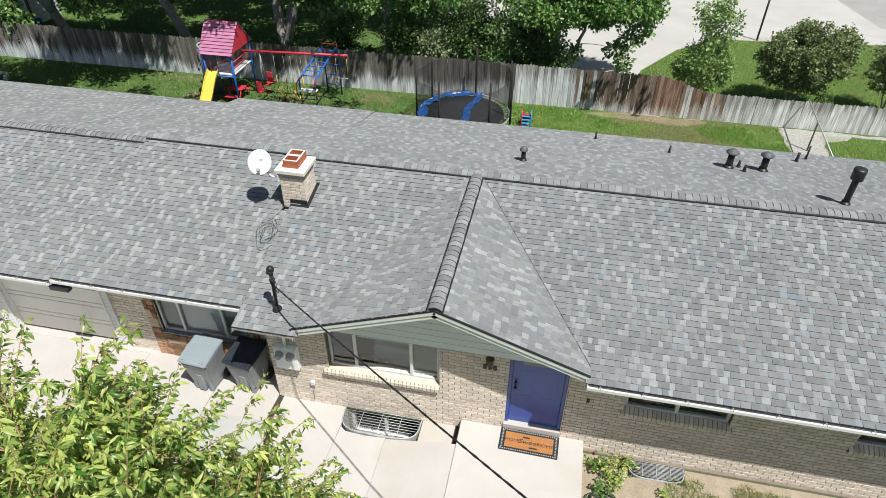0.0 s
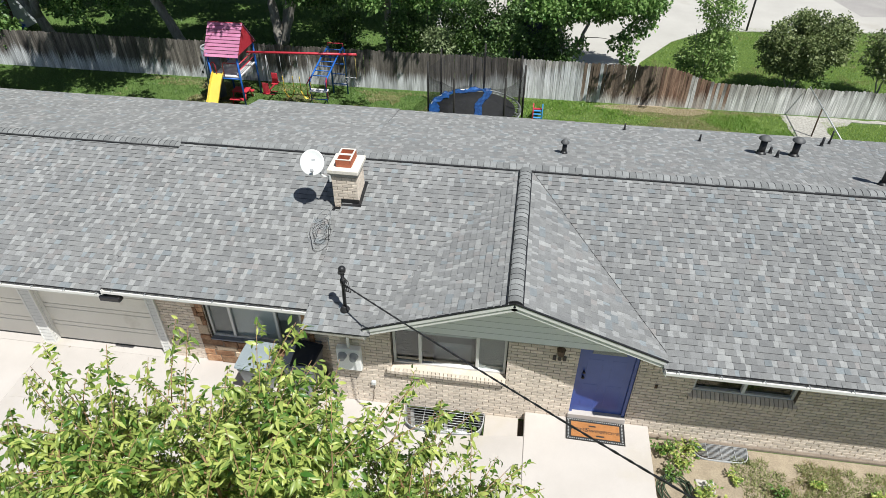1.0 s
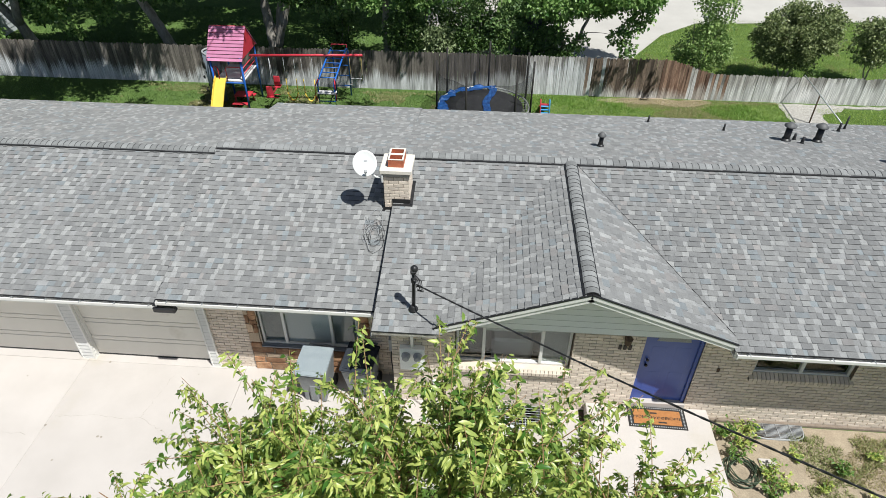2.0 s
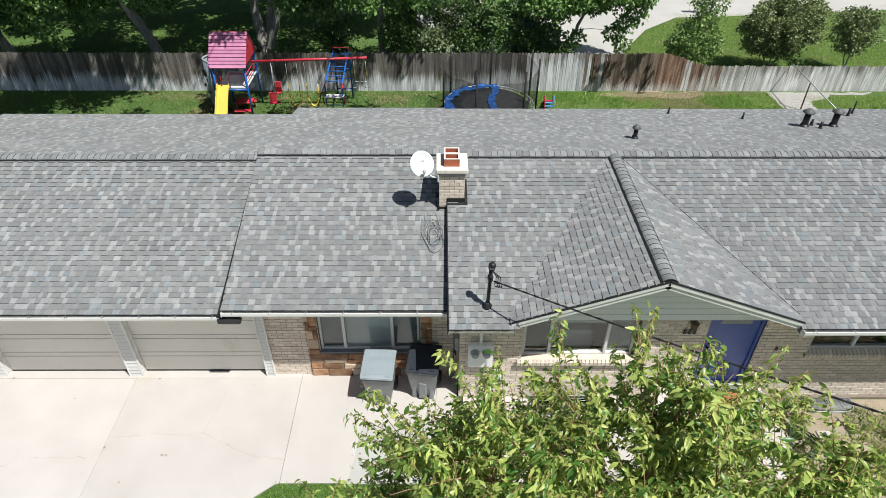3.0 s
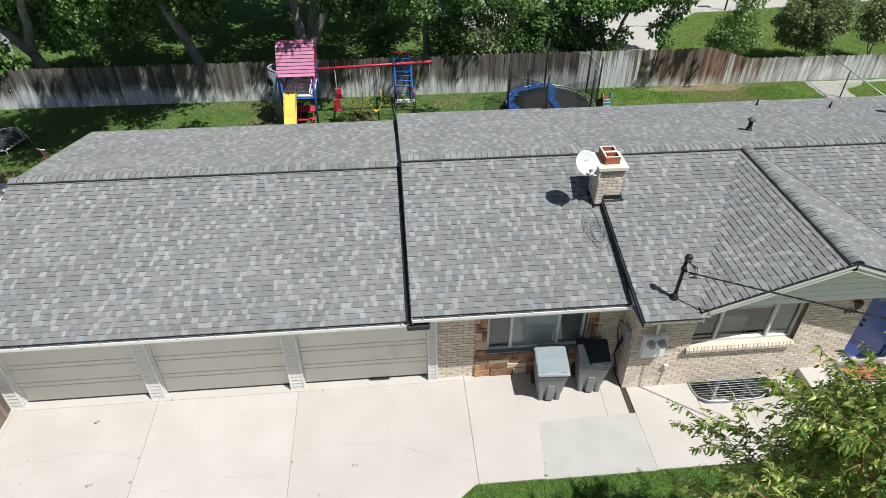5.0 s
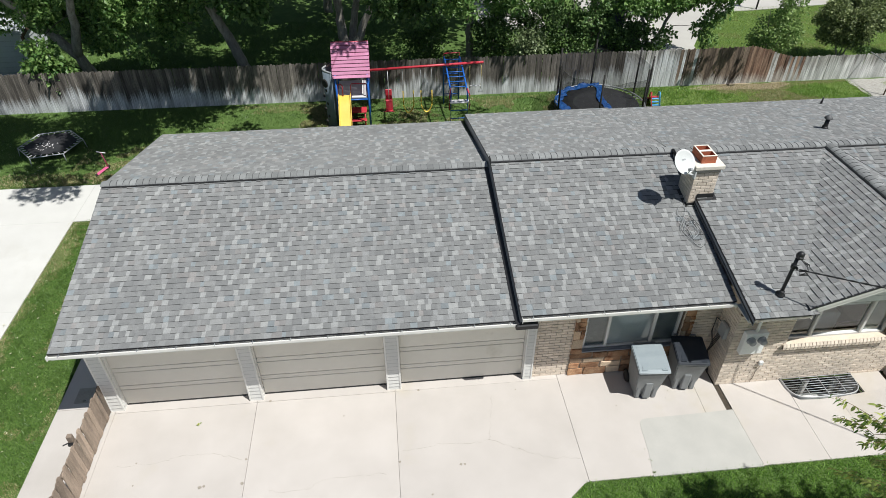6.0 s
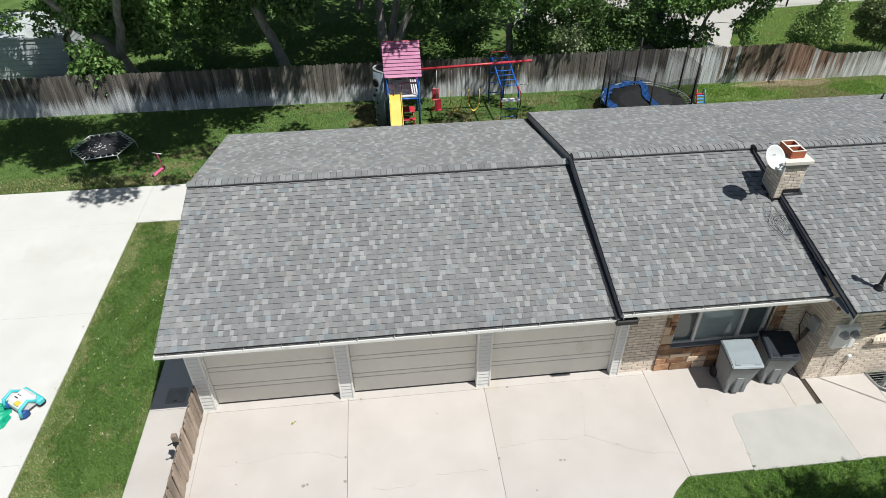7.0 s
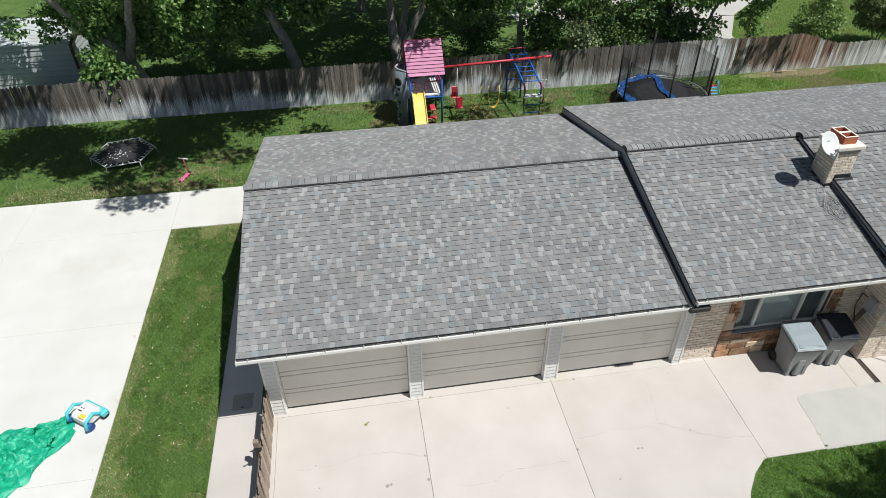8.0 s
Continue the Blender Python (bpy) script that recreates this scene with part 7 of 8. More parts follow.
def front_tree():
    rng = random.Random(77)
    rs = np.random.RandomState(77)
    base = Vector((1.85, -6.1, -0.04))
    tree = thing("cherry_tree", "leafy young fruit tree with drooping green leaves", "tree", base)
    fork = Vector((0.05, 0.05, 1.1))
    bm = bmesh.new()
    tube(bm, [(0, 0, -0.1), (0.01, 0, 0.3), (0.03, 0.03, 0.8), fork, fork + Vector((0, 0.02, 0.3))], 0.11, 12, r1=0.075)
    part("trunk", bm, M["bark_young"], tree)
    C, RX, RY, RZ = Vector((-0.05, 0.05, 4.05)), 2.6, 1.45, 2.08
    pts, dirs = [], []
    top = []
    twigs = bmesh.new()
    nodes = []
    for li in range(15):
        a = 2 * math.pi * li / 15 + rng.uniform(-0.2, 0.2)
        el = rng.choice((0.0, 0.3, 0.6, 0.95, 1.3))
        dirv = Vector((math.cos(a) * math.cos(el), math.sin(a) * math.cos(el), math.sin(el)))
        end = C + Vector((dirv.x * RX, dirv.y * RY, dirv.z * RZ)) * 0.8
        mid = fork.lerp(end, 0.45) + Vector((0, 0, 0.5))
        limb = bezier(fork, mid, end, 10)
        bm = bmesh.new()
        tube(bm, limb, 0.045, 7, r1=0.012)
        part("limb", bm, M["bark_young"], tree)
        nodes += limb[3:]
    N = 340
    for si in range(N):
        # even spread of tips through the outer crown
        zz = 1 - 1.75 * (si + 0.5) / N
        ph = si * 2.39996
        rr = math.sqrt(max(1 - zz * zz, 0))
        sh = rng.choice((0.65, 0.85, 0.95, 1.0, 1.04))
        e = Vector((rr * math.cos(ph) + rng.gauss(0, 0.08), rr * math.sin(ph) + rng.gauss(0, 0.08), zz + rng.gauss(0, 0.06))) * sh
        p2 = C + Vector((e.x * RX, e.y * RY, e.z * RZ))
        p0 = min(nodes, key=lambda p: (p - p2).length)
        out = e.normalized()
        p1 = p0.lerp(p2, 0.5) + Vector((0, 0, 0.15))
        sub = bezier(p0, p1, p2, 7)
        tube(twigs, sub, 0.011, 4, r1=0.004)
        for ti in range(6):
            q0 = sub[rng.randint(2, 7)]
            o = Vector((rng.gauss(0, 1), rng.gauss(0, 1), rng.gauss(0.35, 0.5))).normalized()
            q2 = q0 + (o * 0.7 + out * 0.55) * rng.uniform(0.3, 0.75)
            q1 = q0.lerp(q2, 0.5) + Vector((0, 0, 0.1))
            tw = bezier(q0, q1, q2, 4)
            tube(twigs, tw, 0.0055, 3, r1=0.0025)
            along = (q2 - q0).normalized()
            for k in range(46):
                u = rng.uniform(0.1, 1.0)
                i = min(int(u * 4), 3)
                p = tw[i].lerp(tw[i + 1], u * 4 - i) + Vector((rng.gauss(0, 0.02), rng.gauss(0, 0.02), rng.gauss(-0.01, 0.02)))
                d = Vector((rng.gauss(0, 0.5), rng.gauss(0, 0.5), -0.8 + rng.gauss(0, 0.3))) + along * 0.55
                pts.append(p)
                dirs.append(d)
                if p.z > 5.3 and len(top) < 300 and rng.random() < 0.1:
                    top.append((p, d))
    P_ = np.array([tuple(p) for p in pts])
    D_ = np.array([tuple(d) for d in dirs])
    v, f = lance_mesh(P_, D_, 0.094, 0.155, rs)
    pydata("crown", v, f, M["leaf_front"], tree, "drooping slender green leaves", kind="stuff", smooth=True)
    part("twig", twigs, M["bark_young"], tree, "thin reddish twigs", kind="stuff")
    v, f = lance_mesh(np.zeros((1, 3)), np.array([[1.0, 0, 0]]), 0.1, 0.155, np.random.RandomState(5))
    me = bpy.data.meshes.new("leaf")
    me.from_pydata(v, [], f)
    me.materials.append(M["leaf_front"])
    for p, d in top:
        ob = new("leaf", me)
        ob.parent = tree
        ob.matrix_local = Matrix.Translation(p + Vector((0, 0, 0.01))) @ d.to_track_quat("X", "Z").to_matrix().to_4x4()


front_tree()


# sunny openings: (spot on the ground or on a thing, radius of the gap in the canopy towards the sun)
GLADES = [((-6.8, 12.2, 2.3), 0.45), ((-7.25, 11.3, 0.5), 0.5), ((-5.0, 14.5, 0.3), 0.5), ((-10.8, 14.5, 0.2), 0.35), ((-12.4, 10.2, -0.2), 0.5), ((-9.4, 12.9, -0.2), 0.45), ((-20.8, 9.6, -0.1), 0.9),
          ((-3.6, 12.2, 0.2), 0.5), ((-1.5, 13.4, 0.0), 0.5), ((1.0, 14.5, 0.4), 0.4), ((-22.0, 18.2, 1.2), 0.5), ((-24.5, 18.2, 1.0), 0.6), ((-14.6, 10.6, -0.2), 0.35), ((-18.6, 12.6, -0.2), 0.3), ((-19.9, 10.4, -0.2), 0.8), ((-18.5, 10.0, -0.2), 0.45)]


def in_glade(p, r):
    for spot, gap in GLADES:
        v = p - Vector(spot)
        if (v - SUN * v.dot(SUN)).length < gap + r * 0.6:
            return True
    return False


def clump_tree(name, label, base, stems, clumps, per, leaf, ratio, mat, seed, r=0.2, bark="bark", category="tree", spread=1.0):
    """A tree from stems (lists of points over the base) and leaf clumps (centre, radius) joined to them by branches."""
    rng = random.Random(seed)
    rs = np.random.RandomState(seed)
    base = Vector(base)
    t = thing(name, label, category, base)
    nodes = []
    for k, st in enumerate(stems):
        st = [Vector(p) for p in st]
        fine = []
        for a, b in zip(st, st[1:]):
            for i in range(6):
                fine.append(a.lerp(b, i / 6) + Vector((rng.gauss(0, 0.02), rng.gauss(0, 0.02), 0)))
        fine.append(st[-1])
        bm = bmesh.new()
        tube(bm, fine, r if k == 0 else r * 0.75, 10, r1=r * 0.25)
        part("trunk" if k == 0 else "stem", bm, M[bark], t)
        nodes += [p for p in fine if p.z > fine[-1].z * 0.35]
    P_, D_ = [], []
    limbs = bmesh.new()
    grown = list(nodes)
    reach = lambda c: min((p - Vector(c)).length for p in nodes)
    for c, cr in sorted(clumps, key=lambda q: reach(q[0])):
        c = Vector(c)
        if c.z > 5 and in_glade(base + c, cr):
            continue
        near = min(grown, key=lambda p: (p - c).length + max(p.z - c.z, 0) * 0.6)
        grown.append(c)
        mid = near.lerp(c, 0.5) + Vector((0, 0, 0.12 * (c - near).length))
        tube(limbs, bezier(near, mid, c, 5), min(0.012 + 0.004 * (c - near).length, r * 0.4), 5, r1=0.006)
        n = int(per * (cr / 0.6) ** 2)
        g = rs.normal(size=(n, 3))
        g /= np.linalg.norm(g, axis=1, keepdims=True)
        rad = cr * rs.uniform(0.25, 1.05, size=(n, 1)) ** 0.6
        wob = 1 + 0.35 * np.sin(g[:, :1] * 5 + c.x) * np.cos(g[:, 1:2] * 4 + c.y)
        p = np.array(tuple(c)) + g * rad * wob * np.array([1.0, 1.0, 0.75]) * spread
        P_.append(p)
        D_.append(g * 0.6 + rs.normal(size=(n, 3)) * 0.6 + np.array([0, 0, -0.35]))
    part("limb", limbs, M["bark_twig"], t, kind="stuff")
    v, f = card_mesh(np.concatenate(P_), np.concatenate(D_), leaf, ratio, rs)
    pydata("crown", v, f, M[mat], t, kind="stuff")
    return t


def scatter(seed, c, rad, n, r0, r1, shell=0.35):
    rng = random.Random(seed)
    out = []
    for _ in range(n):
        while True:
            p = Vector((rng.uniform(-1, 1), rng.uniform(-1, 1), rng.uniform(-1, 1)))
            if shell < p.length < 1:
                break
        out.append(((c[0] + p.x * rad[0], c[1] + p.y * rad[1], c[2] + p.z * rad[2]), rng.uniform(r0, r1)))
    return out


BIG = "tall shady broadleaf tree behind the fence, its crown overhanging"
# coordinates below are relative to each trunk's foot
clump_tree("shade_tree", BIG, (-11.4, 17.4, -0.25), [[(0, 0, 0), (-0.45, -0.3, 1.6), (-1.0, -0.6, 3.4), (-1.5, -1.5, 6.5), (-1.6, -2, 9)], [(-1.0, -0.6, 3.4), (0.5, -2.5, 6), (1.5, -4, 8)]],
           scatter(1, (0.6, -3.6, 8.8), (3.6, 6.2, 1.8), 64, 0.55, 1.05, 0.05) + [((-0.9, 0.3, 2.0), 0.3), ((-1.3, 0.5, 2.6), 0.4), ((0.8, 1.5, 3.2), 0.6), ((-2.6, 1.2, 3.2), 0.55)] + scatter(11, (-2.6, 0.6, 3.4), (1.8, 0.8, 0.9), 22, 0.3, 0.55, 0.1) + scatter(12, (0.3, -0.9, 3.6), (1.7, 0.8, 1.0), 20, 0.3, 0.5, 0.1), 190, 0.22, 0.34, "leaf_tree", 101, r=0.24)
clump_tree("shade_tree", BIG, (-7.3, 18.4, -0.25), [[(0, 0, 0), (-0.2, 0.1, 1.5), (-0.35, 0, 4), (-0.6, -1, 8)], [(0.1, 0, 0.2), (0.7, -0.2, 1.6), (1.5, -0.4, 3.6), (2.5, -2, 8)], [(0.1, 0.1, 0.3), (0.35, 0.4, 1.8), (0.8, 0.6, 3.8), (1.2, 1.5, 7)]],
           scatter(2, (1.2, -4.6, 8.8), (4.4, 7.0, 2.2), 40, 0.5, 1.0) + scatter(22, (0.6, 0.8, 9.2), (4.8, 4.4, 1.2), 44, 0.55, 0.9, 0.1) + [((1.9, 0.2, 3.4), 0.5), ((-1.3, 0.2, 3.5), 0.5), ((2.6, -0.6, 3.0), 0.45)] + scatter(23, (2.6, -1.4, 3.3), (1.6, 0.9, 1.1), 24, 0.3, 0.55, 0.1) + scatter(24, (-0.2, -1.8, 4.2), (2.0, 0.8, 0.7), 14, 0.3, 0.5, 0.1), 190, 0.22, 0.34, "leaf_tree", 102, r=0.27)
clump_tree("shade_tree", BIG, (-17.2, 16.9, -0.25), [[(0, 0, 0), (-0.6, 0.1, 1.3), (-1.7, 0.2, 2.6), (-3, 0, 4.2), (-3.5, -1, 8)], [(-0.6, 0.1, 1.3), (0.3, -0.8, 4), (1, -2.5, 8)]],
           scatter(3, (-2.5, -6.8, 9.0), (4.2, 2.8, 1.4), 44, 0.55, 1.0, 0.1) + scatter(33, (2.6, -8.6, 9.8), (3.8, 3.2, 1.0), 46, 0.5, 0.95, 0.1) + scatter(34, (5.3, -11.2, 9.9), (1.5, 0.8, 0.6), 6, 0.35, 0.55, 0.1)
           + scatter(37, (-5.3, -1.4, 8.8), (2.6, 1.2, 0.8), 14, 0.55, 0.9, 0.1) + scatter(38, (1.4, -2.6, 9.2), (2.6, 1.6, 0.8), 22, 0.6, 0.95, 0.1) + scatter(31, (-0.9, 0.6, 3.0), (2.6, 0.7, 0.8), 46, 0.35, 0.6, 0.1) + scatter(35, (0.9, 0.3, 2.2), (1.1, 0.6, 0.9), 20, 0.28, 0.48, 0.1) + scatter(36, (2.9, 0.5, 2.7), (1.3, 0.7, 1.1), 24, 0.3, 0.5, 0.1)
           + scatter(39, (-0.8, -2.0, 2.05), (0.8, 0.35, 0.6), 14, 0.26, 0.4, 0.1) + scatter(40, (1.9, 0.9, 3.3), (1.5, 0.8, 0.9), 26, 0.35, 0.55, 0.1) + [((-1.0, -2.0, 1.35), 0.45), ((-0.7, -1.85, 0.95), 0.4), ((-1.5, -1.9, 1.6), 0.35), ((-0.3, -1.8, 1.2), 0.4), ((-0.9, -1.6, 0.8), 0.4), ((1.9, -0.6, 1.7), 0.4), ((2.3, -0.5, 1.3), 0.3), ((-3.4, 0.8, 2.3), 0.4), ((-4.6, 0.8, 2.6), 0.45)], 270, 0.17, 0.34, "leaf_bright", 103, r=0.25)
clump_tree("shade_tree", BIG, (-2.1, 17.5, -0.25), [[(0, 0, 0), (-0.1, 0, 1.5), (0.1, 0, 3.8), (0.5, -1, 8)]],
           scatter(4, (1.6, -4.4, 8.4), (3.6, 5.2, 1.6), 32, 0.45, 0.85, 0.1) + [((-0.5, 0.2, 2.6), 0.5), ((0.7, 0.3, 3.0), 0.6), ((1.6, 0.1, 2.7), 0.55), ((-1.2, 0.4, 3.2), 0.5)] + scatter(41, (0.2, -1.0, 3.5), (2.2, 0.9, 0.9), 22, 0.3, 0.55, 0.1) + scatter(42, (3.4, -1.0, 3.7), (2.0, 0.8, 0.8), 18, 0.3, 0.5, 0.1), 200, 0.18, 0.34, "leaf_bright", 104, r=0.2)
for k, (x, y) in enumerate(((-15.5, 24.5), (-8.5, 25.5), (-2.0, 25.0), (-22.5, 24.0))):
    clump_tree("shade_tree", "tall broadleaf tree shading the neighbouring lawn", (x, y, -0.25), [[(0, 0, 0), (0.1, 0, 2), (-0.2, 0, 5), (0, -0.5, 8)]],
               scatter(20 + k, (0.5, -2.0, 7.6), (4.6, 4.8, 2.2), 50, 0.7, 1.05, 0.1), 110, 0.28, 0.36, "leaf_tree", 120 + k, r=0.25)
clump_tree("shade_tree", "broadleaf tree hanging over the neighbour's pale driveway", (5.2, 16.4, -0.25), [[(0, 0, 0), (0.1, 0, 0.9), (0.6, 0.1, 2.0), (1.0, 0, 4.2)], [(0.1, 0, 0.9), (-0.4, 0.2, 2.2), (-0.8, 0.3, 4)]],
           scatter(5, (0.8, -0.1, 3.65), (2.3, 1.3, 1.15), 44, 0.35, 0.62) + [((1.9, -0.4, 1.9), 0.4), ((2.25, -0.5, 1.5), 0.34), ((2.3, -0.3, 2.2), 0.45), ((2.7, -0.2, 2.6), 0.45), ((2.9, 0.0, 3.1), 0.5), ((2.6, 0.2, 3.6), 0.5), ((2.35, -0.55, 1.1), 0.26), ((0.4, -0.5, 1.7), 0.4), ((-0.5, -0.3, 1.8), 0.45)] + scatter(52, (0.4, -0.3, 3.4), (2.4, 1.0, 0.8), 22, 0.35, 0.6, 0.1) + scatter(53, (1.5, 0.9, 4.7), (2.3, 1.0, 0.8), 34, 0.35, 0.6, 0.1) + scatter(54, (3.0, 0.6, 4.3), (0.9, 0.8, 0.9), 12, 0.3, 0.5, 0.1) + scatter(51, (4.0, -3.3, 5.3), (2.0, 0.5, 0.4), 4, 0.16, 0.3, 0.1), 430, 0.15, 0.36, "leaf_bright", 105, r=0.13)
clump_tree("young_tree", "thin airy young tree beyond the fence", (10.25, 15.7, -0.25), [[(0, 0, 0), (0.05, 0, 1.2), (0.1, 0.1, 3.4)], [(0, 0, 0.3), (-0.3, 0.1, 1.6), (-0.5, 0.1, 2.6)], [(0, 0, 0.3), (0.3, 0.1, 1.5), (0.6, 0.1, 2.8)]],
           scatter(6, (0.1, 0.1, 1.6), (0.95, 0.6, 1.15), 44, 0.2, 0.38, 0.1) + scatter(61, (0.2, 0.1, 3.2), (0.85, 0.6, 0.8), 24, 0.2, 0.34, 0.1), 420, 0.105, 0.36, "leaf_airy", 106, r=0.04)
clump_tree("shrub_tree", "dense dark grey-green shrubby tree with bare stems", (13.7, 16.1, -0.25), [[(0, 0, 0), (0.05, 0, 1.0), (0.1, 0.1, 2.4)], [(0, 0, 0.2), (-0.4, 0.1, 1.3), (-0.6, 0.1, 2.0)], [(0, 0, 0.2), (0.5, 0.0, 1.2), (0.9, 0.1, 2.3)]],
           scatter(7, (0.15, 0.2, 2.1), (1.45, 1.0, 1.15), 84, 0.26, 0.44, 0.1) + [((1.1, 0.1, 2.9), 0.45), ((1.5, 0.2, 2.6), 0.4), ((-0.8, 0.0, 1.3), 0.3)], 900, 0.085, 0.42, "leaf_dusk", 107, r=0.05)
clump_tree("shrub_tree", "small reddish-green ornamental tree on the lawn", (17.0, 16.3, -0.25), [[(0, 0, 0), (0.05, 0, 1.0), (0.1, 0.1, 2.4)], [(0, 0, 0.2), (-0.3, 0.1, 1.3), (-0.5, 0.1, 2.0)]],
           scatter(8, (0.0, 0.1, 1.9), (0.8, 0.7, 0.9), 32, 0.25, 0.4), 480, 0.1, 0.4, "leaf_dusk", 108, r=0.04)
clump_tree("shrub", "small dark shrub by the neighbour's fence", (15.0, 16.2, -0.25), [[(0, 0, 0), (0, 0, 0.6)]], scatter(9, (0, 0, 0.6), (0.35, 0.3, 0.4), 8, 0.2, 0.3), 130, 0.1, 0.4, "leaf_shrub", 109, r=0.03, category="shrub")
for k, (x, y, h, w, mat, lab) in enumerate((
        (-4.0, 17.3, 2.2, 0.8, "leaf_shrub", "tall dark green shrub behind the fence"), (-1.3, 16.9, 2.4, 0.8, "leaf_shrub", "tall dark green shrub behind the fence"),
        (0.15, 16.3, 1.9, 0.6, "leaf_pale", "pale grey-green shrub behind the fence"), (1.7, 16.7, 2.7, 0.9, "leaf_shrub", "tall dark green shrub behind the fence"),
        (3.0, 16.4, 2.9, 0.9, "leaf_tree", "tall mid-green shrub behind the fence"), (4.3, 16.0, 2.0, 0.7, "leaf_shrub", "tall dark green shrub behind the fence"), (5.1, 15.6, 1.5, 0.6, "leaf_shrub", "dark green shrub by the pale driveway"),
        (2.3, 18.0, 3.7, 1.1, "leaf_tree", "tall mid-green shrub behind the fence"), (0.8, 18.6, 3.3, 0.9, "leaf_shrub", "tall dark green shrub behind the fence"), (4.4, 17.9, 3.2, 0.9, "leaf_shrub", "tall dark green shrub behind the fence"), (-0.6, 18.0, 2.8, 0.8, "leaf_tree", "tall mid-green shrub behind the fence"))):
    clump_tree("shrub", lab, (x, y, -0.25), [[(0, 0, 0), (0, 0, h * 0.5), (0.1, 0, h * 0.9)], [(0, 0, 0.1), (0.3, 0.1, h * 0.7)]],
               scatter(70 + k, (0, 0, h * 0.62), (w, w * 0.75, h * 0.42), int(22 + 8 * w), 0.28, 0.45, 0.2), 280, 0.11, 0.4, mat, 170 + k, r=0.05, category="shrub")


# grass
def grass(name, label, areas, per_m2, h, mat, seed, skip=None):
    rs = np.random.RandomState(seed)
    P_ = []
    for x0, x1, y0, y1 in areas:
        n = int((x1 - x0) * (y1 - y0) * per_m2)
        q = np.stack([rs.uniform(x0, x1, n), rs.uniform(y0, y1, n)], axis=1)
        if skip:
            q = np.array([p for p in q if not skip(*p)])
        P_.append(q)
    q = np.concatenate(P_)
    n = len(q)
    t = np.clip((q[:, 1] - 8.8) / 2.4, 0, 1)
    z = -0.035 - 0.17 * t * t * (3 - 2 * t)
    a = rs.uniform(0, 2 * math.pi, n)
    w = h * 0.12 * rs.uniform(0.7, 1.5, n)
    hh = h * rs.uniform(0.5, 1.3, n)
    lean = rs.normal(size=(n, 2)) * hh[:, None] * 0.5
    b = np.stack([q[:, 0], q[:, 1], z], axis=1)
    s_ = np.stack([np.cos(a) * w, np.sin(a) * w, np.zeros(n)], axis=1)
    tip = b + np.concatenate([lean, hh[:, None]], axis=1)
    v = np.stack([b - s_, b + s_, tip], axis=1).reshape(-1, 3)
    f = np.arange(3 * n).reshape(-1, 3)
    ob = pydata(name, v.tolist(), f.tolist(), M[mat], label=label, kind="stuff")
    ob["category"] = "grass"
    return ob


def outside_strip(x, y):
    return x < -14.92 + 0.09 * noise.noise((y * 2.3, 0.0, 0.0)) + 0.05 * noise.noise((y * 9, 3.0, 0.0)) or x > -12.83 + 0.05 * noise.noise((y * 4, 7.0, 0.0))


def strip_edge(x, y):
    """How near a place lies to the dry outer edge of the strip: by the pad and at the far end."""
    return max(1 - (x + 14.95) / 0.7, 1 - (6.95 - y) / 1.1, 1 - (y + 2.05) / 0.8, 0.0)


def dry_spot(x, y):
    return noise.noise((x * 1.4, y * 1.1, 5.3)) + 0.6 * noise.noise((x * 4, y * 4, 1.0)) + 1.25 * strip_edge(x, y)


grass("lawn_strip_grass", "short green turf between concrete pad and garage", [(-15.15, -12.75, -2.05, 6.95)], 4200, 0.05, "grass_strip", 1, lambda x, y: outside_strip(x, y) or dry_spot(x, y) > 0.7)
grass("lawn_strip_tuft_grass", "darker lush tufts in the turf strip", [(-14.95, -12.85, -2.0, 6.9)], 2200, 0.06, "grass", 15, lambda x, y: noise.noise((x * 2.1, y * 1.7, 2.2)) + 0.6 * noise.noise((x * 6, y * 6, 4.0)) < 0.12 or outside_strip(x, y) or dry_spot(x, y) > 0.5)
grass("lawn_strip_dry_grass", "dry pale blades along the edges of the turf strip", [(-15.05, -12.88, -2.0, 6.9)], 3000, 0.045, "grass_dry", 14,
      lambda x, y: outside_strip(x, y) or dry_spot(x, y) < 0.34)
grass("front_lawn_grass", "lush green turf before the walk", [(-3.6, 4.3, -4.6, -2.5)], 3600, 0.055, "grass_lush", 2, lambda x, y: x < -2.7 and y > -2.5 + (x + 2.7) * 1.1)
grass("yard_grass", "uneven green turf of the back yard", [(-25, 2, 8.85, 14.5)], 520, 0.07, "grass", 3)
def bare_yard(x, y):
    """How worn the sunny yard is: a dry band at the fence foot and another one nearer the house."""
    worn = max(1 - math.hypot((x - 8.9) / 2.3, (y - 14.25) / 0.8), 1 - math.hypot((x - 9.8) / 1.9, (y - 12.6) / 0.75), 0.75 - math.hypot((x - 9.6) / 1.5, (y - 13.4) / 0.9), 0.6 - math.hypot((x - 12.0) / 3.0, (y - 14.5) / 0.5))
    return worn + 0.5 * noise.noise((x * 1.3, y * 1.6, 8.2)) + 0.35 * noise.noise((x * 5, y * 5, 2.7))


def lush_yard(x, y):
    return noise.noise((x * 0.7, y * 0.9, 4.4)) + 0.5 * noise.noise((x * 3.1, y * 3.3, 1.9))


def on_gravel(x, y):
    return 13.25 < x < 14.4 or (x > 13.2 and y > 14.12)


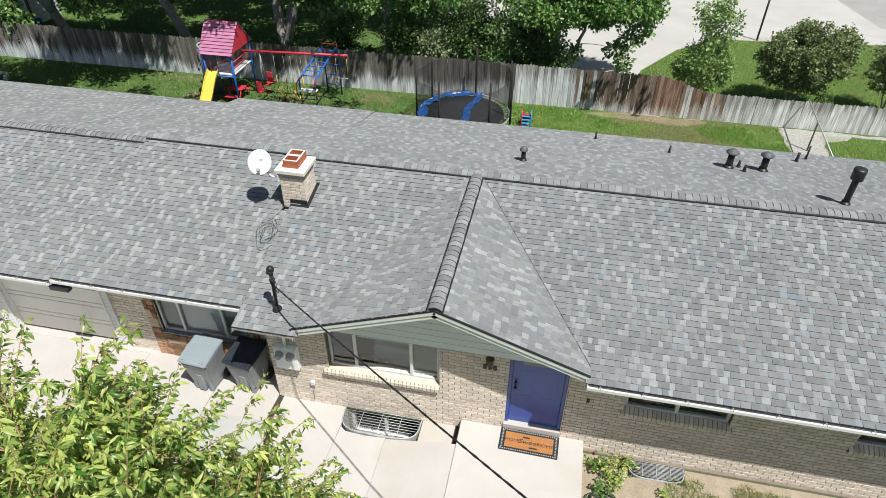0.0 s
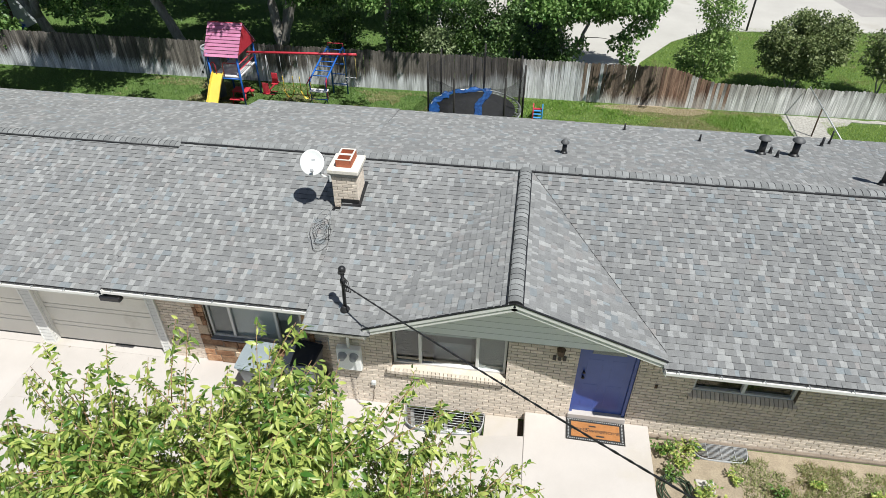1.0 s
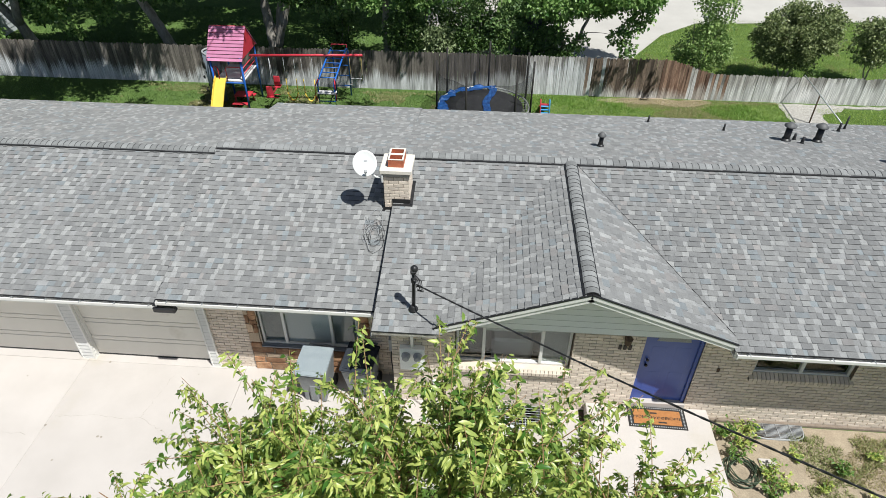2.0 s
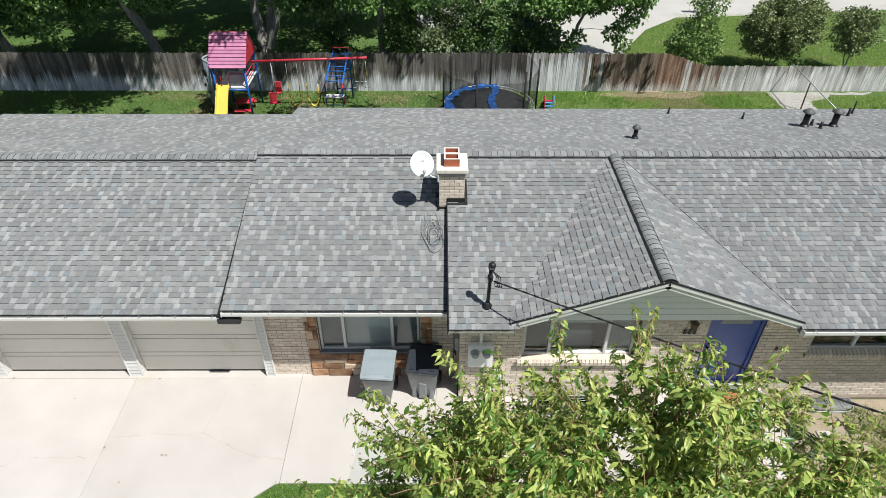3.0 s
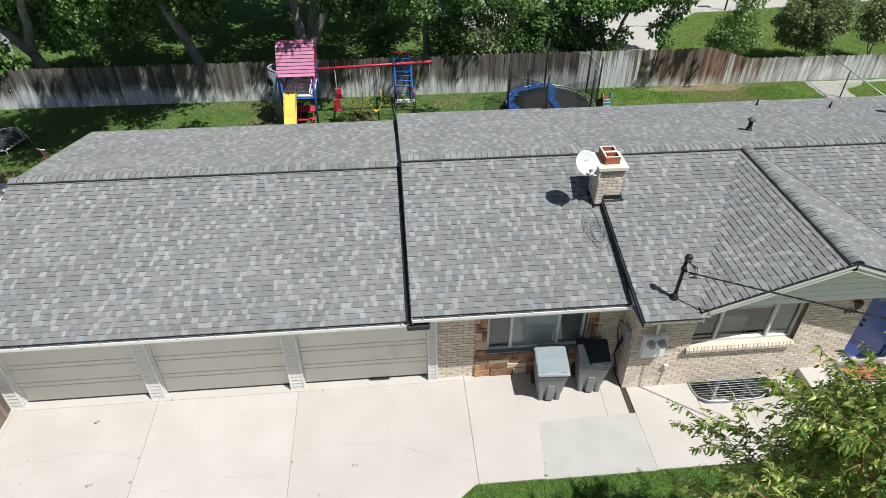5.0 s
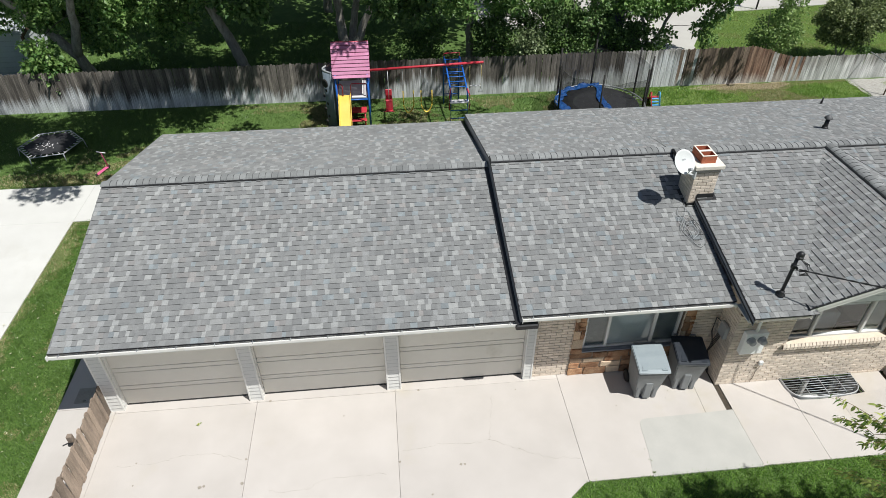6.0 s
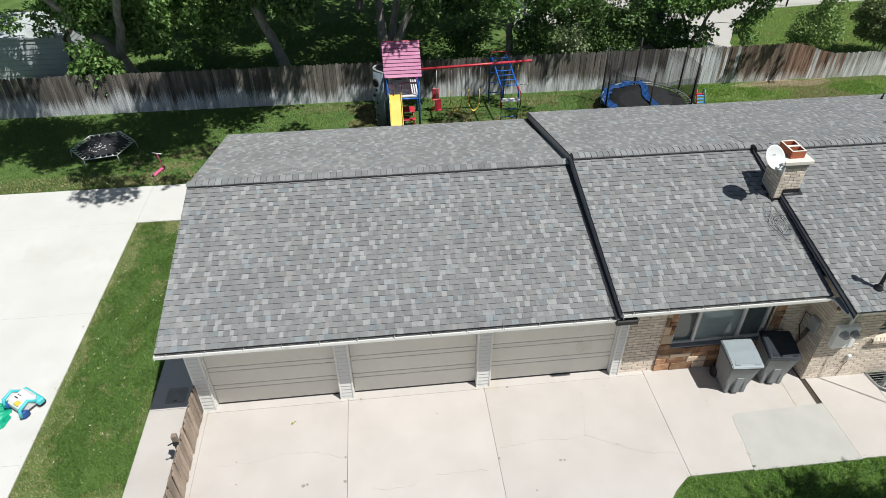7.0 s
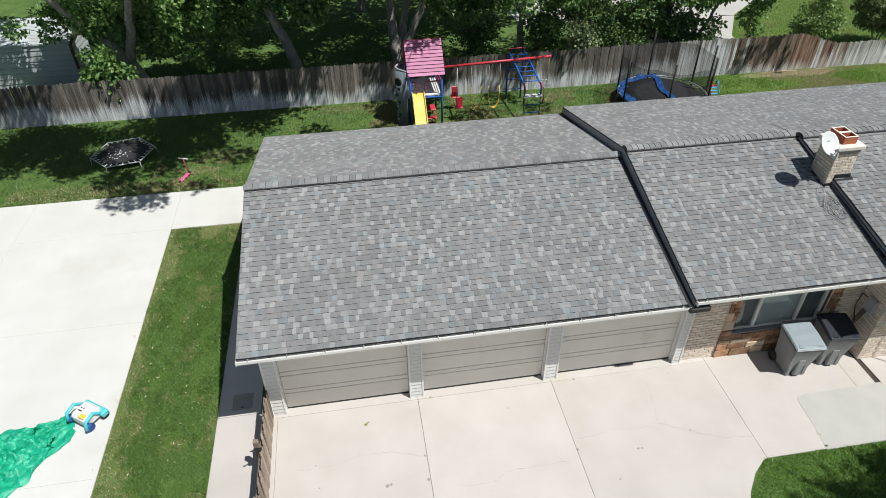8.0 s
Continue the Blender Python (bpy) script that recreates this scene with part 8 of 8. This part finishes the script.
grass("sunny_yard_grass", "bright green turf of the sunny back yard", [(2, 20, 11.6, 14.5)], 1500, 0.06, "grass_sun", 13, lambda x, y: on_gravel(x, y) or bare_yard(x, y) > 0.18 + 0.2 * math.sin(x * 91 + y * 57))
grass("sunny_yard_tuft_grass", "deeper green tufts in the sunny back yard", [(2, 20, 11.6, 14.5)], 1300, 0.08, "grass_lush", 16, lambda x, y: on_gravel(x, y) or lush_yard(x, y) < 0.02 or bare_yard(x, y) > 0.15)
grass("sunny_yard_dry_grass", "worn straw-coloured turf in the sunny back yard", [(5.5, 13.2, 11.6, 14.5)], 4200, 0.045, "grass_dry", 17, lambda x, y: bare_yard(x, y) < 0.1 + 0.2 * math.sin(x * 83 + y * 71))
grass("yard_dry_grass", "dry tan turf along the fence foot", [(-16, -9, 9.0, 11.5), (-16, -9.5, 9.0, 11.5), (-20, -14, 8.9, 9.8), (-9, 1, 11, 14.3), (-9, 1, 11, 14), (-12, -8, 12.5, 14.4)], 700, 0.07, "grass_dry", 4, lambda x, y: noise.noise((x * 0.5, y * 0.6, 3.3)) + 0.5 * noise.noise((x * 2.2, y * 2.4, 6.1)) < 0.08)
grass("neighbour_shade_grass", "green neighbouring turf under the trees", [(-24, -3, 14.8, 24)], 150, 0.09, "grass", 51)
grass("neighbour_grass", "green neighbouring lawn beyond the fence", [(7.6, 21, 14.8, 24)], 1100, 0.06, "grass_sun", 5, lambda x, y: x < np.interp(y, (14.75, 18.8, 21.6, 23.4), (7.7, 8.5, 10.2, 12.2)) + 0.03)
grass("neighbour_dry_grass", "thin straw-coloured spots in the neighbouring lawn", [(9, 21, 15, 23)], 500, 0.06, "grass_dry", 18, lambda x, y: noise.noise((x * 0.8, y * 0.9, 9.1)) + 0.6 * noise.noise((x * 3, y * 3, 5.5)) < 0.3 or x < np.interp(y, (14.75, 18.8, 21.6, 23.4), (7.7, 8.5, 10.2, 12.2)) + 0.1)
grass("bed_dry_grass", "sparse dry yellow-green weeds beside the wall", [(8.3, 15, -4.4, -0.75)], 2200, 0.07, "grass_dry", 6, lambda x, y: noise.noise((x * 1.1, y * 1.3, 7.3)) + 0.4 * noise.noise((x * 4, y * 4, 2.3)) < -0.05)
grass("bed_grass", "thin green weeds beside the wall", [(8.2, 15, -4.4, -0.85)], 2600, 0.08, "grass_pale", 7, lambda x, y: noise.noise((x * 1.0, y * 1.1, 1.3)) + 0.4 * noise.noise((x * 4.4, y * 4, 3.0)) < -0.12)

# ---- bed beside the porch ----
def flat_patch(name, pts, z, mat, label, category="ground", kind="structure", wob=0.0, seed=1):
    rng = random.Random(seed)
    bm = bmesh.new()
    fine = []
    for (a, b), (c, d) in zip(pts, pts[1:] + pts[:1]):
        k = max(1, int(math.hypot(c - a, d - b) / 0.35)) if wob else 1
        for i in range(k):
            fine.append((a + (c - a) * i / k + rng.uniform(-wob, wob), b + (d - b) * i / k + rng.uniform(-wob, wob)))
    up = [bm.verts.new((x, y, z)) for x, y in fine]
    lo = [bm.verts.new((x, y, z - 0.08)) for x, y in fine]
    f = bm.faces.new(up)
    for i in range(len(fine)):
        bm.faces.new((lo[i], lo[(i + 1) % len(fine)], up[(i + 1) % len(fine)], up[i]))
    bmesh.ops.recalc_face_normals(bm, faces=bm.faces)
    bmesh.ops.triangulate(bm, faces=[q for q in bm.faces if len(q.verts) > 4])
    ob = part(name, bm, M[mat], None, label, kind)
    ob["category"] = category
    return ob


flat_patch("bed_soil", [(6.72, -4.6), (6.72, -0.66), (7.54, -0.66), (7.54, -0.985), (8.56, -0.985), (8.57, -0.66), (15.3, -0.66), (15.3, -4.6)], -0.02, "dirt", "bare tan soil of the planting bed", seed=3)


def weed(x, y, h, n, mat, seed, label="leafy green weed in the soil bed"):
    rng = random.Random(seed)
    rs = np.random.RandomState(seed)
    t = thing("weed", label, "plant", (x, y, -0.03), group="weeds in the bed")
    bm = bmesh.new()
    P_, D_ = [], []
    for i in range(n):
        a = rng.uniform(0, 6.28)
        e = Vector((math.cos(a) * h * rng.uniform(0.4, 0.9), math.sin(a) * h * rng.uniform(0.4, 0.9), h * rng.uniform(0.4, 1.0)))
        st = bezier(Vector((0, 0, 0)), Vector((e.x * 0.3, e.y * 0.3, e.z * 0.8)), e, 4)
        tube(bm, st, 0.006, 4, r1=0.002)
        for k in range(15):
            u = rng.uniform(0.2, 1)
            p = st[0].lerp(st[2], u * 2) if u < 0.5 else st[2].lerp(st[4], u * 2 - 1)
            P_.append(tuple(p))
            D_.append((rng.gauss(0, 1), rng.gauss(0, 1), rng.gauss(0.2, 0.4)))
    part("stalk", bm, M["bark_young"], t)
    v, f = leaf_mesh(np.array(P_), np.array(D_), min(0.075, 0.5 * h), 0.26, rs)
    pydata("foliage", v, f, M[mat], t, kind="stuff")


for k, (x, y, h, n) in enumerate(((7.0, -0.95, 0.35, 12), (7.25, -1.15, 0.4, 14), (7.4, -0.85, 0.3, 9), (7.05, -1.45, 0.3, 9), (7.55, -1.75, 0.32, 12), (7.8, -2.0, 0.3, 10), (7.45, -2.15, 0.28, 9), (8.2, -1.35, 0.18, 6), (8.45, -2.0, 0.2, 6), (8.9, -1.6, 0.24, 9), (9.3, -2.2, 0.26, 10), (9.6, -1.25, 0.2, 8), (10.1, -1.9, 0.24, 9), (8.7, -2.5, 0.26, 10), (10.6, -1.4, 0.2, 8), (11.2, -2.0, 0.22, 8))):
    weed(x, y, h, n, "leaf_front" if k % 3 else "grass_strip", 300 + k)
hose = thing("garden_hose", "coiled dark green garden hose lying in the bed", "garden hose", (7.1, -1.75, -0.02))
bm = bmesh.new()
pts = []
for i in range(150):
    a = i * 0.3
    r = 0.27 + 0.06 * math.sin(i * 0.21) + 0.03 * math.sin(i * 0.77)
    pts.append((r * math.cos(a) * 0.95 + 0.03 * math.sin(i * 0.05), r * math.sin(a), 0.014 + 0.0007 * i))
tube(bm, pts, 0.011, 6)
M["hose"] = material("hose", (0.03, 0.05, 0.03), (0.06, 0.09, 0.05), rough=0.5, scale=10)
part("coil", bm, M["hose"], hose)
for k, (x, y) in enumerate(((7.65, -1.55), (7.9, -2.35), (7.3, -2.45))):
    t = thing("paving_stone", "loose pale concrete paver lying in the bed", "paver", (x, y, -0.02), turn=20 * k)
    bm = bmesh.new()
    box(bm, (-0.16, -0.12, -0.01), (0.16, 0.12, 0.035), bevel=0.01)
    part("stone_block", bm, M["concrete"], t)

# ---- beyond the fence ----
M["gravel"] = material("gravel", (0.27, 0.255, 0.23), (0.46, 0.44, 0.4), rough=1.0, scale=12, fine=60, grain=0.4, bump=1.0)
GB = -0.19
flat_patch("neighbour_driveway", [(5.6, 14.75), (7.7, 14.75), (8.5, 18.8), (10.2, 21.6), (12.2, 23.4), (13.8, 23.5), (20.5, 24.3), (40, 27), (40, 28.6), (20.2, 26.6), (19.3, 31.4), (14, 45), (4, 45), (4.6, 30), (5.0, 20)], GB + 0.02, "concrete_far", "pale concrete driveway and walk of the next house", "pavement", seed=9)
flat_patch("road", [(18.6, 31.3), (19.6, 26.0), (40, 27.9), (80, 33), (80, 70), (14.5, 45)], GB + 0.012, "road", "grey road surface past the walk", "road", seed=10)
flat_patch("patio", [(-0.9, 21.9), (2.3, 21.9), (2.8, 30), (-1.2, 30)], GB + 0.02, "concrete_far", "pale concrete patio behind the shrubs", "pavement", seed=11)
flat_patch("gravel", [(13.25, 9.0), (14.3, 9.0), (14.35, 12.9), (14.6, 13.7), (15.6, 14.2), (17.2, 14.33), (17.2, 14.45), (13.2, 14.45)], GB + 0.014, "gravel", "dry pale gravel by the fence corner", wob=0.1, seed=12)
flat_patch("bare_soil", [(6.4, 14.2), (7.4, 14.0), (8.6, 14.12), (9.6, 14.0), (10.6, 14.3), (10.2, 14.55), (6.8, 14.55)], GB - 0.006, "dirt", "bare dry tan soil along the fence foot", wob=0.16, seed=21)
# out of view: street and walk added to throw neutral light onto the gable
flat_patch("road", [(-80, -24), (80, -24), (80, -14.1), (-80, -14.1)], -0.02, "road", "unseen grey street added out front to bounce neutral light", "road", seed=14)
flat_patch("sidewalk", [(-80, -14.0), (80, -14.0), (80, -12.6), (-80, -12.6)], -0.012, "concrete_far", "unseen pale walk added by the street to bounce light", "pavement", seed=15)
M["blue_wall"] = material("blue_wall", (0.075, 0.09, 0.115), (0.1, 0.118, 0.145), rough=0.8, scale=2, grain=0.08)
M["shed"] = material("shed", (0.42, 0.45, 0.46), (0.5, 0.53, 0.54), rough=0.7, scale=1.2, grain=0.06, bump=0.1, c=(0.36, 0.38, 0.38), c_at=0.6)


def lap_shed(name, label, at, w, d, h, mat, trim, roof_rise, turn=0, boards=12):
    t = thing(name, label, "shed", at, turn)
    bm = bmesh.new()
    box(bm, (0.02, 0.02, 0), (w - 0.02, d - 0.02, h))
    part("core", bm, M["wood_dark"], t)
    for i in range(boards):
        z0, z1 = h * i / boards, h * (i + 1) / boards - 0.014
        for x0, y0, x1, y1, nx, ny in ((0, 0, w, 0, 0, -1), (w, 0, w, d, 1, 0)):
            bm = bmesh.new()
            v = [bm.verts.new(p) for p in ((x0 + nx * 0.02, y0 + ny * 0.02, z0), (x1 + nx * 0.02, y1 + ny * 0.02, z0), (x1, y1, z1), (x0, y0, z1))]
            bm.faces.new(v)
            ob = part("siding_board", bm, M[mat], t)
            so = ob.modifiers.new("thick", "SOLIDIFY")
            so.thickness = 0.012
    bm = bmesh.new()
    box(bm, (w - 0.03, -0.05, 0), (w + 0.06, 0.07, h), bevel=0.008)
    part("corner_board", bm, M[trim], t, "dark brown corner board" if trim != mat else "")
    bm = bmesh.new()
    prism(bm, [(-0.05, h - 0.02), (d + 0.05, h + roof_rise), (d + 0.05, h + roof_rise + 0.05), (-0.05, h + 0.03)], -0.05, w + 0.04)
    part("roof", bm, M["felt"] if trim == mat else M[mat], t, "low ribbed roof")
    for i in range(9):
        bm = bmesh.new()
        y = -0.05 + (d + 0.1) * i / 9
        z = h + 0.03 + (roof_rise + 0.02) * i / 9
        box(bm, (-0.06, y, z), (w + 0.05, y + 0.03, z + 0.012))
        part("roof_rib", bm, M["felt"] if trim == mat else M["shed"], t)
    bm = bmesh.new()
    prism(bm, [(-0.07, h - 0.06), (d + 0.07, h + roof_rise - 0.04), (d + 0.07, h + roof_rise + 0.07), (-0.07, h + 0.05)], w + 0.04, w + 0.1)
    part("barge_board", bm, M[trim], t, "brown barge board")
    return t


lap_shed("garden_shed", "pale grey lap-sided shed with brown trim", (-27.5, 18.22, GB), 7.25, 1.9, 1.72, "shed", "wood_dark", 0.42, boards=8)
lap_shed("neighbour_garage", "narrow blue-grey sided outbuilding behind the shrubs", (3.2, 17.0, GB), 0.95, 1.5, 2.3, "blue_wall", "blue_wall", 0.5)
tub = thing("blue_tub", "blue plastic tub beside the shed", "tub", (-19.85, 17.9, GB))
bm = bmesh.new()
lathe(bm, [(0.24, 0), (0.32, 0.4), (0.34, 0.42), (0.3, 0.42), (0.22, 0.05)], 20)
part("tub_body", bm, M["blue_pad"], tub)


# ---- wear on the driveway ----
M["crack"] = material("crack", (0.26, 0.23, 0.19), (0.36, 0.32, 0.27), rough=1.0, scale=10)
M["oil"] = material("oil", (0.26, 0.23, 0.19), (0.36, 0.32, 0.27), rough=0.8, scale=10)
wear = thing("driveway_wear", "hairline cracks and small stains on the concrete", "stain", (0, 0, 0), kind="stuff")


def crack(x0, y0, x1, y1, seed, w=0.0022):
    rng = random.Random(seed)
    n = 8
    bm = bmesh.new()
    row = []
    for i in range(n + 1):
        u = i / n
        x = x0 + (x1 - x0) * u + rng.gauss(0, 0.014)
        y = y0 + (y1 - y0) * u + rng.gauss(0, 0.014)
        ww = w * rng.uniform(0.3, 1.4)
        row.append((bm.verts.new((x - ww, y - ww, 0.0022)), bm.verts.new((x + ww, y + ww, 0.0022))))
    for a, b in zip(row, row[1:]):
        bm.faces.new((a[0], a[1], b[1], b[0]))
    part("crack", bm, M["crack"], wear)


LINES = (((-11.26, -1.34), (-10.52, -1.33), (-10.17, -1.22), (-9.52, -1.22), (-8.95, -1.42)),
         ((-8.44, -2.08), (-8.2, -2.17), (-7.73, -2.15), (-7.46, -2.0), (-7.03, -1.96), (-6.33, -1.99)),
         ((-5.96, -1.54), (-5.2, -1.45), (-4.51, -1.49), (-4.29, -1.43), (-3.82, -1.68), (-3.3, -1.92), (-2.64, -2.02)),
         ((-4.06, -0.37), (-4.16, -0.77), (-4.23, -1.23), (-4.29, -1.43)), ((-0.6, -0.9), (-0.4, -0.6), (-0.2, -0.4)))
for k, line in enumerate(LINES):
    for n, ((xa, ya), (xb, yb)) in enumerate(zip(line, line[1:])):
        crack(xa, ya, xb, yb, 60 + 10 * k + n)
rng = random.Random(9)
for k, (x, y, r) in enumerate(((-9.65, -1.92, 0.045), (-9.58, -1.9, 0.03), (-4.9, -1.92, 0.032), (-4.83, -1.92, 0.028), (-8.9, -1.91, 0.035), (-8.9, -1.41, 0.03), (-6.03, -1.75, 0.03), (-5.48, -2.47, 0.025), (-3.75, -1.69, 0.02),
                               (-8.6, -0.08, 0.03), (-5.57, -0.1, 0.03), (-3.56, -0.28, 0.015), (-10.92, -1.29, 0.02), (-10.86, -1.76, 0.018), (-7.1, -0.6, 0.018), (-1.6, -0.9, 0.015))):
    bm = bmesh.new()
    ring = [bm.verts.new((x + r * rng.uniform(0.6, 1.2) * math.cos(a), y + r * rng.uniform(0.6, 1.2) * math.sin(a), 0.0025)) for a in [2 * math.pi * i / 9 for i in range(9)]]
    bm.faces.new(ring)
    part("spot", bm, M["oil"], wear)
# square utility cover in the side walk
cover = thing("utility_cover", "square concrete utility cover set in the side walk", "utility cover", (-12.38, 0.45, 0.0))
bm = bmesh.new()
box(bm, (-0.2, -0.2, -0.02), (0.2, 0.2, 0.006), bevel=0.004)
part("cover_plate", bm, M["concrete_dark"], cover)
bm = bmesh.new()
box(bm, (-0.03, -0.16, 0.004), (0.03, -0.14, 0.012), bevel=0.002)
part("lift_slot", bm, M["black_metal"], cover)
# weeds in the joint and clippings on the turf
weed(-9.92, -0.54, 0.06, 4, "leaf_front", 414, "small bright weed sprouting on the driveway")
weed(-1.38, -2.2, 0.05, 3, "grass", 411, "small weed growing in a driveway joint")
weed(-1.37, -1.95, 0.035, 2, "grass", 412, "small weed growing in a driveway joint")
weed(-1.4, -2.42, 0.05, 3, "grass", 413, "small weed growing in a driveway joint")
rs = np.random.RandomState(77)
cv, cf = [], []
for x0, x1, y0, y1, n in ((-15, -12.9, -1.2, 6.8, 150), (-6, 8, 11.2, 14.3, 260), (-20, -12, 9, 12, 120)):
    for i in range(n):
        x, y, a, r = rs.uniform(x0, x1), rs.uniform(y0, y1), rs.uniform(0, 3), rs.uniform(0.012, 0.035)
        z = ground_z(x, y) + 0.05
        k = len(cv)
        cv += [(x - r * math.cos(a), y - r * math.sin(a), z), (x + r * 0.4 * math.sin(a), y - r * 0.4 * math.cos(a), z + 0.01), (x + r * math.cos(a), y + r * math.sin(a), z), (x - r * 0.4 * math.sin(a), y + r * 0.4 * math.cos(a), z + 0.01)]
        cf.append((k, k + 1, k + 2, k + 3))
M["fallen"] = leaf_material("fallen", (0.4, 0.38, 0.2), (0.65, 0.63, 0.45), through_light=0.1)
cl = pydata("fallen_leaf_litter", cv, cf, M["fallen"], label="pale fallen leaves scattered on the turf", kind="stuff")
cl["category"] = "leaf litter"
